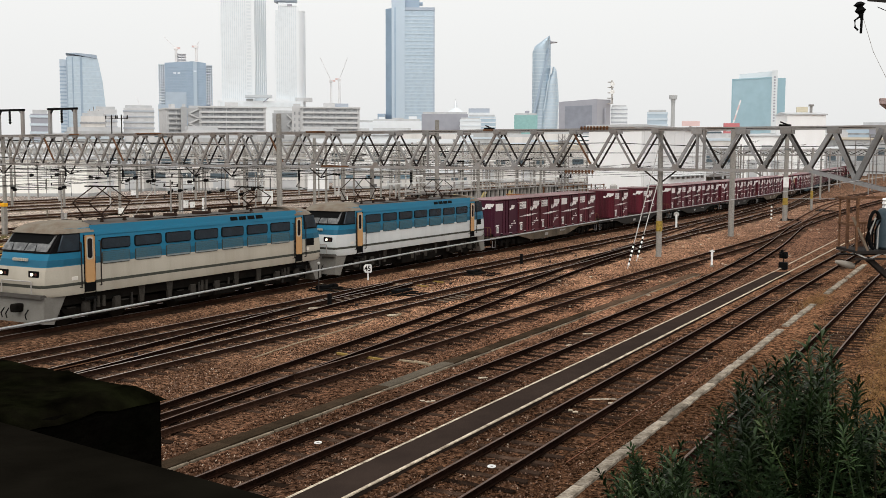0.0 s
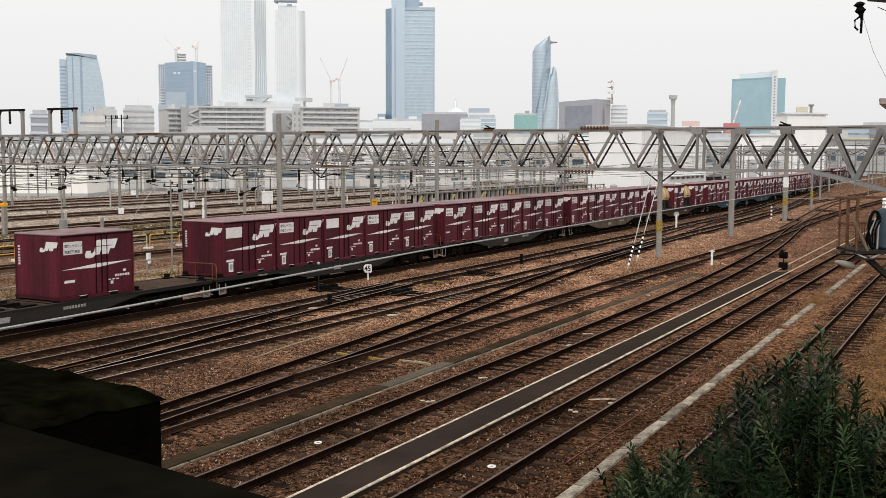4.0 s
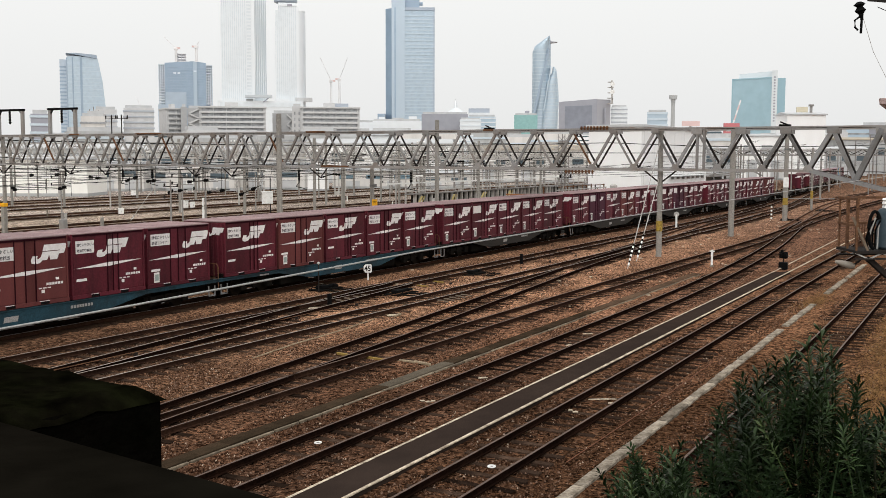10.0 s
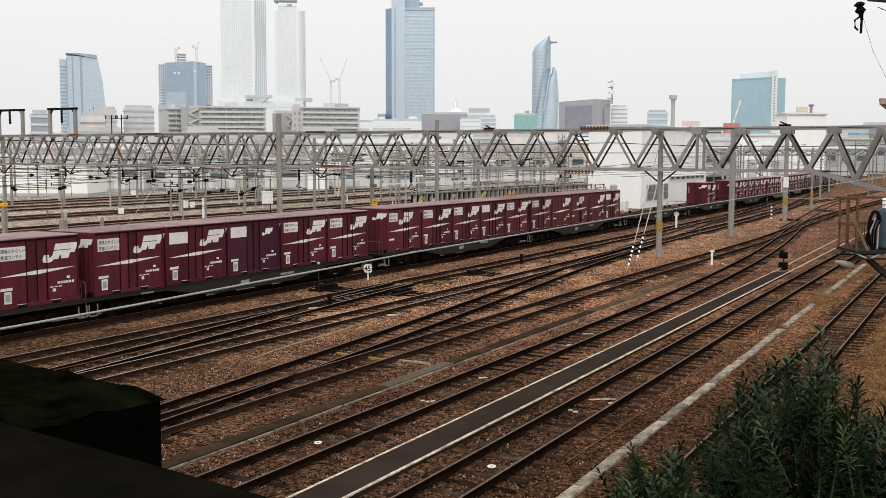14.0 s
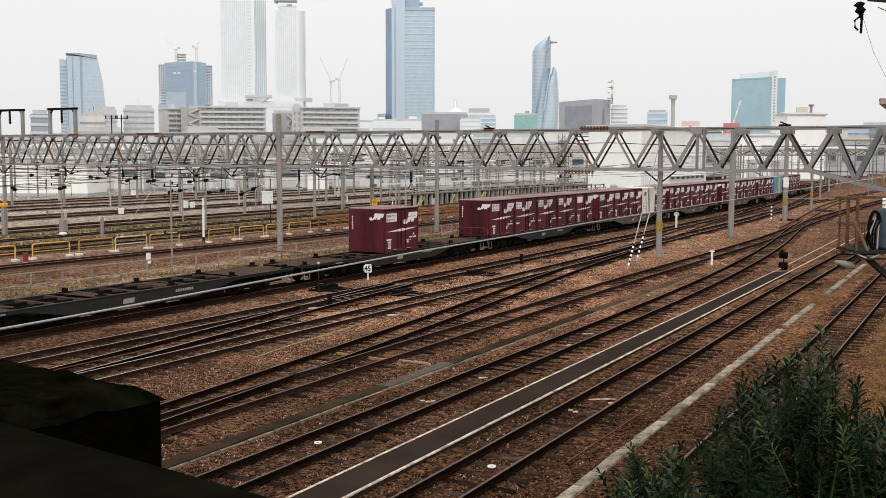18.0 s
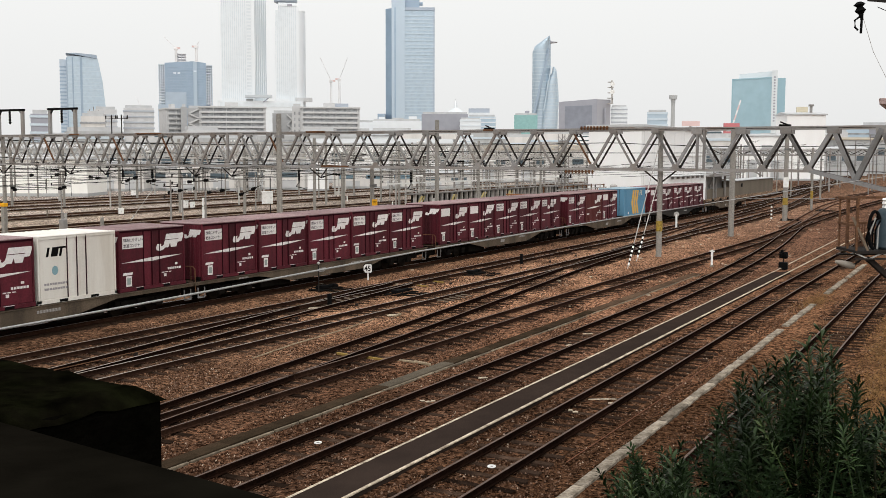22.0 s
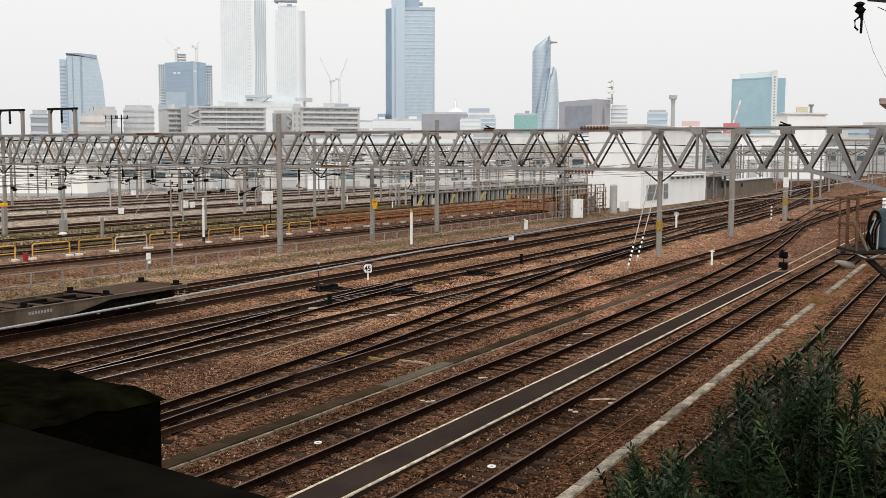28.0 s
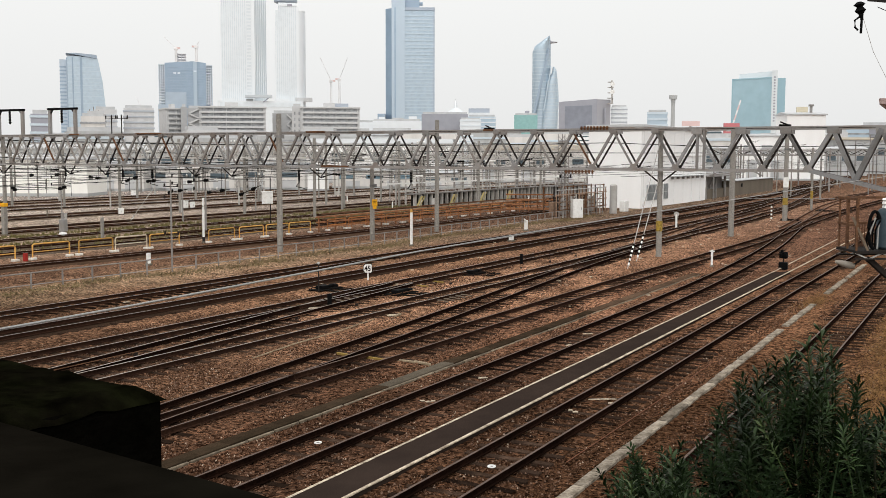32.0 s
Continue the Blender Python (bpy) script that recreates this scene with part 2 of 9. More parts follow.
# ---- building blocks ----
class Solid:
    """Collects simple solids into one mesh."""

    def __init__(self):
        self.v, self.f = [], []

    def add(self, verts, faces):
        k = len(self.v)
        self.v.extend(tuple(p) for p in verts)
        self.f.extend(tuple(i + k for i in q) for q in faces)
        return self

    def box(self, x0, x1, y0, y1, z0, z1, m=None):
        vs = [Vector((x, y, z)) for z in (z0, z1) for x, y in ((x0, y0), (x1, y0), (x1, y1), (x0, y1))]
        if m is not None:
            vs = [m @ p for p in vs]
        return self.add(vs, [(3, 2, 1, 0), (4, 5, 6, 7), (0, 1, 5, 4), (1, 2, 6, 5), (2, 3, 7, 6), (3, 0, 4, 7)])

    def cbox(self, x0, x1, y0, y1, z0, z1, c):
        """A box whose long edges are all chamfered by c."""
        ring = lambda a: [(x0 + a, y0), (x1 - a, y0), (x1, y0 + a), (x1, y1 - a), (x1 - a, y1), (x0 + a, y1), (x0, y1 - a), (x0, y0 + a)]
        inner = [(min(max(x, x0 + c), x1 - c), min(max(y, y0 + c), y1 - c)) for x, y in ring(c)]
        vs = [(x, y, z0) for x, y in inner] + [(x, y, z0 + c) for x, y in ring(c)] + [(x, y, z1 - c) for x, y in ring(c)] + [(x, y, z1) for x, y in inner]
        fs = [tuple(range(7, -1, -1)), tuple(range(24, 32))]
        for k in range(3):
            for i in range(8):
                j = (i + 1) % 8
                fs.append((k * 8 + i, k * 8 + j, k * 8 + 8 + j, k * 8 + 8 + i))
        return self.add(vs, fs)

    def rod(self, a, b, r, seg=6, r2=None):
        a, b = Vector(a), Vector(b)
        d = (b - a)
        if d.length < 1e-6:
            return self
        q = d.to_track_quat("Z", "Y").to_matrix()
        r2 = r if r2 is None else r2
        vs = []
        for p, rr in ((a, r), (b, r2)):
            for i in range(seg):
                t = 2 * math.pi * i / seg
                vs.append(p + q @ Vector((rr * math.cos(t), rr * math.sin(t), 0)))
        fs = [(i, (i + 1) % seg, seg + (i + 1) % seg, seg + i) for i in range(seg)]
        fs += [tuple(range(seg - 1, -1, -1)), tuple(range(seg, 2 * seg))]
        return self.add(vs, fs)

    def bar(self, a, b, w, h):
        """A rectangular bar from a to b."""
        a, b = Vector(a), Vector(b)
        q = (b - a).to_track_quat("X", "Z").to_matrix().to_4x4()
        return self.box(0, (b - a).length, -w / 2, w / 2, -h / 2, h / 2, Matrix.Translation(a) @ q)

    def prism(self, outline, axis, lo, hi):
        """Extrudes a 2D outline (counter-clockwise) along an axis from lo to hi."""
        n = len(outline)
        put = {"x": lambda p, t: (t, p[0], p[1]), "y": lambda p, t: (p[0], t, p[1]), "z": lambda p, t: (p[0], p[1], t)}[axis]
        vs = [put(p, t) for t in (lo, hi) for p in outline]
        fs = [(i, (i + 1) % n, n + (i + 1) % n, n + i) for i in range(n)] + [tuple(range(n - 1, -1, -1)), tuple(range(n, 2 * n))]
        return self.add(vs, fs)

    def sweep(self, profile, path, closed=True):
        """Sweeps a profile of (side, up) along a level path of (x, y)."""
        n, k = len(profile), len(path)
        vs = []
        for i, p in enumerate(path):
            a, b = path[max(i - 1, 0)], path[min(i + 1, k - 1)]
            d = Vector((b[0] - a[0], b[1] - a[1])).normalized()
            for s, u in profile:
                vs.append((p[0] - d.y * s, p[1] + d.x * s, u))
        fs = []
        for i in range(k - 1):
            for j in range(n):
                j2 = (j + 1) % n
                fs.append((i * n + j, (i + 1) * n + j, (i + 1) * n + j2, i * n + j2))
        fs += [tuple(range(n)), tuple(range((k - 1) * n + n - 1, (k - 1) * n - 1, -1))]
        return self.add(vs, fs)

    def wire(self, pts, r, seg=4):
        pts = [Vector(p) for p in pts]
        vs, n = [], len(pts)
        for i, p in enumerate(pts):
            d = (pts[min(i + 1, n - 1)] - pts[max(i - 1, 0)]).normalized()
            q = d.to_track_quat("Z", "Y").to_matrix()
            vs += [p + q @ Vector((r * math.cos(6.28318 * k / seg), r * math.sin(6.28318 * k / seg), 0)) for k in range(seg)]
        fs = [(i * seg + k, i * seg + (k + 1) % seg, (i + 1) * seg + (k + 1) % seg, (i + 1) * seg + k) for i in range(n - 1) for k in range(seg)]
        fs += [tuple(range(seg - 1, -1, -1)), tuple(range((n - 1) * seg, n * seg))]
        return self.add(vs, fs)

    def turned(self, rings, axis_from, axis_to, seg=12):
        """A turned body: rings of (share of the axis, radius)."""
        a, b = Vector(axis_from), Vector(axis_to)
        q = (b - a).to_track_quat("Z", "Y").to_matrix()
        vs = []
        for t, r in rings:
            for i in range(seg):
                w = 2 * math.pi * i / seg
                vs.append(a + (b - a) * t + q @ Vector((r * math.cos(w), r * math.sin(w), 0)))
        fs = []
        for k in range(len(rings) - 1):
            for i in range(seg):
                j = (i + 1) % seg
                fs.append((k * seg + i, k * seg + j, k * seg + seg + j, k * seg + seg + i))
        fs += [tuple(range(seg - 1, -1, -1)), tuple(range((len(rings) - 1) * seg, len(rings) * seg))]
        return self.add(vs, fs)

    def mesh(self, name, smooth=False):
        me = bpy.data.meshes.new(name)
        me.from_pydata(self.v, [], self.f)
        if smooth:
            me.polygons.foreach_set("use_smooth", [True] * len(me.polygons))
            me.set_sharp_from_angle(angle=radians(40))
        me.update()
        return me


def part(name, solid, material, parent=None, label="", smooth=False):
    me = solid if isinstance(solid, bpy.types.Mesh) else solid.mesh(name, smooth)
    if not me.materials:
        me.materials.append(material)
    ob = new(name, me)
    if parent is not None:
        ob.parent = parent
    if label:
        ob["label"] = label
    return ob


def thing(name, label, category, group="", m=None, kind=""):
    ob = new(name)
    ob.empty_display_size = 0.3
    if m is not None:
        ob.matrix_basis = m
    return tagged(ob, label, category, group, kind)


def curve_y(x, knots):
    """Smooth way between (x, y) knots: straight outside, eased within."""
    if x <= knots[0][0]:
        return knots[0][1]
    for (x0, y0), (x1, y1) in zip(knots, knots[1:]):
        if x <= x1:
            return y0 + (y1 - y0) * (x - x0) / (x1 - x0)
    return knots[-1][1]


# the train's way: straight beside the yard, then a long bend
BEND_AT, BEND_R, BEND_LEN = 128.0, 1000.0, 90.0
TRAIN_Y = 32.25


def way(s):
    """Place and heading of the train's track, s metres along it."""
    if s <= BEND_AT:
        return s, TRAIN_Y, 0.0
    a = min(s - BEND_AT, BEND_LEN) / BEND_R
    x, y = BEND_AT + BEND_R * math.sin(a), TRAIN_Y + BEND_R * (1 - math.cos(a))
    rest = max(0.0, s - BEND_AT - BEND_LEN)
    return x + rest * math.cos(a), y + rest * math.sin(a), a


CITY = (math.cos(YAW), math.sin(YAW))


def off(ahead, side):
    """World x, y of a spot by the city's street grid: metres along it and metres across it."""
    return ahead * CITY[0] + side * CITY[1], ahead * CITY[1] - side * CITY[0]


# ---- ground ----
def ground_sheet():
    xs = sorted(set([-4000, -2000, -1000, -600, -300, -150, -80, -40, -20, 0] + [5 + 0.6 * i for i in range(180)] + [115 + 2.5 * i for i in range(50)] + [260, 320, 420, 600, 900, 1500, 2500, 4500]))
    ys = sorted(set([-4000, -2000, -800, -300, -120, -60, -30, -15, -8, -4, 0] + [2 + 0.4 * i for i in range(110)] + [46.5 + 1.5 * i for i in range(40)] + [110, 130, 160, 220, 320, 500, 900, 1600, 2800, 4500]))
    vs = []
    for y in ys:
        for x in xs:
            z = -0.215
            if 4 < x < 230 and 3 < y < 110:
                z += 0.05 * noise.noise((x * 0.35, y * 0.5, 0)) + 0.03 * noise.noise((x * 1.3, y * 1.3, 3))
            if y < 2.4 and x < 9:
                z = 2.45 if y < 0.5 and x < 7 else 1.2
            vs.append((x, y, z))
    n = len(xs)
    fs = [(j * n + i, j * n + i + 1, (j + 1) * n + i + 1, (j + 1) * n + i) for j in range(len(ys) - 1) for i in range(n - 1)]
    s = Solid()
    s.v, s.f = vs, fs
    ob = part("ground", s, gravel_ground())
    ob.data.polygons.foreach_set("use_smooth", [True] * len(ob.data.polygons))
    return tagged(ob, "rust-brown ballast and dry earth of a railway yard", "ground", kind="structure")


ground_sheet()

# ---- tracks ----
RAIL_PROFILE = [(-0.062, -0.15), (0.062, -0.15), (0.062, -0.135), (0.012, -0.118), (0.012, -0.042), (0.033, -0.034),
                (0.033, -0.004), (-0.033, -0.004), (-0.033, -0.034), (-0.012, -0.042), (-0.012, -0.118), (-0.062, -0.135)]
HEAD_PROFILE = [(-0.029, -0.006), (0.029, -0.006), (0.029, 0.0), (-0.029, 0.0)]
SLEEPER_MESH = Solid().cbox(-0.1, 0.1, -1.05, 1.05, -0.28, -0.165, 0.012).mesh("sleeper")
SLEEPER_MESH.materials.append(SLEEPER)


def track(path, label, near=None, head=None, group="tracks of the yard", z=0.0, sleepers=True, bed=None, rail=None, bed_top=-0.158, bed_half=1.2):
    """One railway track along a path of (x, y): two rails with worn heads, and sleepers."""
    t = thing("railway_track", label, "railway track", group, pose(0, 0, z))
    for side in (-0.566, 0.566):
        moved = []
        for i, p in enumerate(path):
            a, b = path[max(i - 1, 0)], path[min(i + 1, len(path) - 1)]
            d = Vector((b[0] - a[0], b[1] - a[1])).normalized()
            moved.append((p[0] - d.y * side, p[1] + d.x * side))
        r = part("rail", Solid().sweep(RAIL_PROFILE, moved), rail or RAIL, t)
        part("rail_head", Solid().sweep(HEAD_PROFILE, moved), head or DULL, r, "worn running surface")
    if bed:
        part("ballast_bed", Solid().sweep([(-bed_half - 0.4, -0.34), (bed_half + 0.4, -0.34), (bed_half, bed_top), (-bed_half, bed_top)], path), bed, t, "rust-stained ballast bed")
    if not sleepers:
        return t
    rest = Solid()
    for (ax, ay), (bx, by) in zip(path, path[1:]):
        d = Vector((bx - ax, by - ay))
        k = int(d.length / 0.66)
        for i in range(k):
            x, y = ax + d.x * i / k, ay + d.y * i / k
            if x < -30 or x > 260:
                continue
            a = math.atan2(d.y, d.x) + random.uniform(-0.02, 0.02)
            m = pose(x, y, random.uniform(-0.052, -0.006), 0, 0, math.degrees(a))
            if near and near[0] <= x <= near[1]:
                o = new("sleeper", SLEEPER_MESH)
                o.parent, o.matrix_local = t, m
            else:
                rest.box(-0.1, 0.1, -1.05, 1.05, -0.25, -0.162, m)
    if rest.v:
        tagged(part("sleeper_bed", rest, SLEEPER, t), kind="stuff")
    return t


def bent(knots, x0, x1, step=4.0):
    n = int((x1 - x0) / step)
    raw = [curve_y(x0 + (x1 - x0) * i / n, knots) for i in range(n + 1)]
    soft = list(raw)
    for _ in range(6):
        soft = [soft[0]] + [(soft[i - 1] + 2 * soft[i] + soft[i + 1]) / 4 for i in range(1, n)] + [soft[-1]]
    return [(x0 + (x1 - x0) * i / n, soft[i]) for i in range(n + 1)]


OLD = "disused siding with rusty rails on weathered timber sleepers"
RUN = "yard track with dark rusted rails on brown ballast"
track(bent([(0, 5.45), (30, 5.5), (60, 5.95), (90, 6.3), (300, 8)], -40, 300), OLD, (20, 62))
track(bent([(0, 9.55), (25, 9.65), (50, 9.85), (80, 9.9), (120, 10.6), (300, 20)], -60, 300), OLD, (14, 68))
track(bent([(0, 13.75), (46, 13.8), (54, 13.95), (63, 14.4), (74, 15.1), (83, 15.83), (95, 17.35), (105, 18.4), (112, 18.75)], -60, 112), OLD, (12, 76))
track(bent([(0, 18.05), (30, 18.1), (58, 18.1), (70, 17.75), (88, 17.5), (100, 18.1), (128, 18.6), (170, 17.9), (320, 15)], -60, 320), RUN, (14, 74), rail=RAIL_MID)
track(bent([(100, 18.6), (125, 20.6), (150, 22.8), (190, 23.6), (330, 28)], 100, 330), RUN, rail=RAIL_CURVE, sleepers=False)
track(bent([(104, 25.6), (125, 26.6), (145, 26.5), (176, 25.3), (260, 22), (360, 17)], 104, 360), RUN, rail=RAIL_CURVE, sleepers=False)
track(bent([(118, 10.8), (142, 14.3), (175, 17.6), (260, 22)], 118, 260), RUN, rail=RAIL_CURVE, sleepers=False)
track(bent([(12, 18.2), (21, 18.85), (28, 19.45), (36, 20.25), (44, 21.15), (56, 22.6), (66, 23.6), (76, 24.1)], 12, 76), "turnout branch with rusted rails crossing the ballast", (18, 60))
track(bent([(0, 23.7), (30, 23.75), (50, 23.7), (70, 23.95), (90, 24.4), (110, 24.6), (140, 26), (330, 46)], -60, 330), RUN, head=WORN, rail=RAIL_MID)
track(bent([(0, 27.75), (30, 27.75), (60, 27.65), (90, 27.8), (120, 28.4), (150, 30.2), (330, 50)], -60, 330), RUN, head=WORN, rail=RAIL_MID)
track(bent([(8, 24.0), (20, 24.7), (34, 26.4), (46, 27.5)], 8, 46), "turnout branch between two yard tracks", head=WORN)
track(bent([(70, 24.2), (88, 25.4), (104, 27.2), (118, 28.2)], 70, 118), "turnout branch between two yard tracks", rail=RAIL_CURVE, sleepers=False)
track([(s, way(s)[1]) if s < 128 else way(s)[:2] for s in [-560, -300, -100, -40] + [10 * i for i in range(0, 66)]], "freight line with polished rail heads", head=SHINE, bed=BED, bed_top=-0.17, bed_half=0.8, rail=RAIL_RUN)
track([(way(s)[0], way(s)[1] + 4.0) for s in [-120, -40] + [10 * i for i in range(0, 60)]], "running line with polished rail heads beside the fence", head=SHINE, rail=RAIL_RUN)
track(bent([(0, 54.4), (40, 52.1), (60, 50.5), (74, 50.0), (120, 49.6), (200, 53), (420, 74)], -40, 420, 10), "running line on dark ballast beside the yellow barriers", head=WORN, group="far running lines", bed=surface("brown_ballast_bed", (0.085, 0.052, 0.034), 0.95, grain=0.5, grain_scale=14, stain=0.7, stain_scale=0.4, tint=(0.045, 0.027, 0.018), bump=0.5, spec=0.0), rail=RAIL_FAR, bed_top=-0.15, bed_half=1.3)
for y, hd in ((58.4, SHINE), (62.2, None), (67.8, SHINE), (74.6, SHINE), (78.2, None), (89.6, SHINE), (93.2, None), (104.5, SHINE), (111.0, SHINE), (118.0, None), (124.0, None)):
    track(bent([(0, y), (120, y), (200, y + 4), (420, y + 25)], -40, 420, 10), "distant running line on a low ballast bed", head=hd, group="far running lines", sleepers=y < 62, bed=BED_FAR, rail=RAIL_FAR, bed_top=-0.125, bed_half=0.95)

# ---- service path, kerb slabs, cable troughs ----
path = thing("service_path", "narrow asphalt service path with worn white edge lines", "path", kind="structure")
part("surface", Solid().prism([(-10, 11.03), (60, 11.3), (62.6, 11.32), (61.4, 12.1), (60, 12.1), (-10, 12.05)], "z", -0.30, -0.10), ASPHALT, path)
part("edge_line", Solid().prism([(-10, 11.00), (60, 11.27), (100, 11.5), (100, 11.58), (60, 11.35), (-10, 11.07)], "z", -0.12, -0.094), LINE, path, "worn white painted line")
part("edge_line", Solid().prism([(-10, 12.03), (62, 12.08), (90, 12.55), (90, 12.62), (62, 12.15), (-10, 12.10)], "z", -0.12, -0.094), LINE, path, "worn white painted line")

kerb = thing("kerb_slabs", "row of light concrete kerb slabs, broken off in places", "kerb", kind="structure")
slab_mesh = Solid().cbox(-0.475, 0.475, -0.135, 0.135, -0.14, -0.03, 0.012).mesh("slab")
slab_mesh.materials.append(surface("mottled_kerb_concrete", (0.29, 0.25, 0.20), 0.95, grain=0.4, grain_scale=14, stain=0.95, stain_scale=2.2, tint=(0.07, 0.052, 0.036), bump=0.4, spread=0.4, spec=0.0))
for i in range(62):
    x = 8 + i * 1.0
    if i in (34, 42, 43, 44, 45, 53):
        continue
    o = new("slab", slab_mesh)
    o.parent = kerb
    o.matrix_local = pose(x, 7.50 + 0.013 * (x - 18) + random.uniform(-0.015, 0.015), random.uniform(-0.13, -0.10), random.uniform(-3, 3), random.uniform(-1, 1), random.uniform(-1, 1))

trough = thing("cable_trough", "mossy concrete cable trough sunk in the ballast", "cable trough", kind="structure")
lid_mesh = Solid().cbox(-0.495, 0.495, -0.21, 0.21, -0.1, -0.02, 0.012).mesh("cover")
lid_mesh.materials.append(TROUGH)
new_lid_mesh = lid_mesh.copy()
new_lid_mesh.materials.clear()
new_lid_mesh.materials.append(surface("newer_grey_cover", (0.105, 0.088, 0.067), 0.9, grain=0.3, stain=0.6, stain_scale=1.5, tint=(0.07, 0.057, 0.042), spec=0.0, spread=0.15, bump=0.3))
dusty_lid_mesh = lid_mesh.copy()
dusty_lid_mesh.materials.clear()
dusty_lid_mesh.materials.append(surface("dusty_brown_cover", (0.105, 0.068, 0.045), 0.95, grain=0.4, stain=0.7, stain_scale=0.9, tint=(0.07, 0.045, 0.03), spec=0.0, spread=0.25, bump=0.3))
for i in range(54):
    x = 6 + i
    o = new("cover", new_lid_mesh if 25.5 < x < 29.8 else dusty_lid_mesh if x > 42 else lid_mesh)
    o.parent, o.matrix_local = trough, pose(x, 15.85 + 0.002 * x + random.uniform(-0.01, 0.01), random.uniform(-0.15, -0.135), 0, 0, random.uniform(-0.6, 0.6))
part("edge", Solid().prism([(-10, 15.53), (60, 15.637), (60, 15.688), (-10, 15.60)], "z", -0.26, -0.2), TROUGH, trough, "dark concrete side")
edge_mesh = Solid().cbox(-0.47, 0.47, -0.035, 0.035, -0.1, 0.0, 0.012).mesh("edge_stone")
edge_mesh.materials.append(surface("pale_trough_edge", (0.21, 0.172, 0.125), 0.9, grain=0.35, grain_scale=6, stain=0.95, stain_scale=1.1, tint=(0.07, 0.055, 0.036), bump=0.2, spread=0.4))
for i in range(43):
    x = 16.5 + i
    o = new("edge_stone", edge_mesh)
    o.parent, o.matrix_local = trough, pose(x, 15.555 + 0.0017 * x + random.uniform(-0.012, 0.012), random.uniform(-0.182, -0.168), 0, 0, random.uniform(-1.2, 1.2))

# ---- truss gantry over the yard ----
GX = 68.5


def truss(x, y0, y1, z0, z1, panel, wide, mats, chord=0.13, web=0.09, haunch=0.0, fine=True):
    """A four-chord lattice beam across the tracks: chords, then one diagonal after another."""
    g = thing("catenary_gantry", "grey galvanised lattice gantry beam with rust patches spanning the tracks", "gantry", "catenary gantries")
    for sx in (-wide / 2, wide / 2):
        part("top_chord", Solid().box(x + sx - chord / 2, x + sx + chord / 2, y0, y1, z1 - chord * 0.45, z1).box(x + sx - chord * 0.42, x + sx + chord / 2, y0, y1, z1 - chord, z1 - chord * 0.64), mats[0], g)
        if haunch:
            # Dark strip stands in for the chord's own shadow.
            part("chord_web", Solid().box(x + sx - chord * 0.36, x + sx + chord * 0.1, y0, y1, z1 - chord * 0.62, z1 - chord * 0.47), mats[1], g, "dark strip painted as shade under the chord")
        part("bottom_chord", Solid().box(x + sx - chord / 2, x + sx + chord / 2, y0 + haunch, y1, z0, z0 + chord * 0.85), mats[0], g)
    n = int((y1 - y0) / panel)
    nodes = [y0 + i * panel for i in range(n + 1)]
    if haunch:
        nodes = [4.49, 7.27, 10.05, 12.83, 15.61, 18.39] + [21.17 + 2.905 * i for i in range(28)]
    web_all = Solid()
    for i, (a, b) in enumerate(zip(nodes, nodes[1:])):
        mid = (a + b) / 2
        for sx in (-wide / 2, wide / 2):
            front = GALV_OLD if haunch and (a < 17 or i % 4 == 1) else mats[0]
            # Rear members take the dark copy, so their shade is painted on.
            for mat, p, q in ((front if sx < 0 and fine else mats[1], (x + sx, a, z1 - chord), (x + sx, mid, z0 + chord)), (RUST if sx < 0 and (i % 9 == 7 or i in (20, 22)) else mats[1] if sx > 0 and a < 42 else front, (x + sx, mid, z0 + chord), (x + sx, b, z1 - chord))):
                if haunch and a < y0 + haunch * 0.8:
                    drop = 0.26 * (y0 + haunch - mid)
                    p = (p[0], p[1], p[2] - (drop if p[2] < z0 + 1 else 0))
                    q = (q[0], q[1], q[2] - (drop if q[2] < z0 + 1 else 0))
                if fine:
                    wide_bar = web * (0.7 if mat is mats[1] else 1.1 if p[2] > q[2] else 0.8) * (2.0 if a < 9 else 1.5 if a < 12 else 1.2 if a < 20 else 1.0)
                    part("diagonal", Solid().bar(p, q, wide_bar, wide_bar), mat, g)
                else:
                    web_all.bar(p, q, web, web)
            if not fine:
                continue
            part("gusset", Solid().box(x + sx - chord * 0.6, x + sx + chord * 0.6, a - (0.34 if a < 20 else 0.24), a + (0.34 if a < 20 else 0.24), z1 - (0.46 if a < 20 else 0.36), z1 - chord * 0.5), mats[0], g)
            if sx < 0 and haunch and a > y0 + haunch * 0.8:
                part("gusset", Solid().prism([(mid - 0.32, z0 + 0.1), (mid + 0.32, z0 + 0.1), (mid + 0.14, z0 + 0.46), (mid - 0.14, z0 + 0.46)], "x", x + sx - chord * 0.58, x + sx - chord * 0.2), mats[0], g)
        if not fine:
            continue
        part("cross_tie", Solid().bar((x - wide / 2, a, z1 - 0.06), (x + wide / 2, b, z1 - 0.06), 0.05, 0.05), mats[1], g)
        part("cross_tie", Solid().bar((x + wide / 2, a, z0 + 0.06), (x - wide / 2, b, z0 + 0.06), 0.05, 0.05), mats[1], g)
    if web_all.v:
        tagged(part("lattice", web_all, mats[0], g), kind="stuff")
    return g


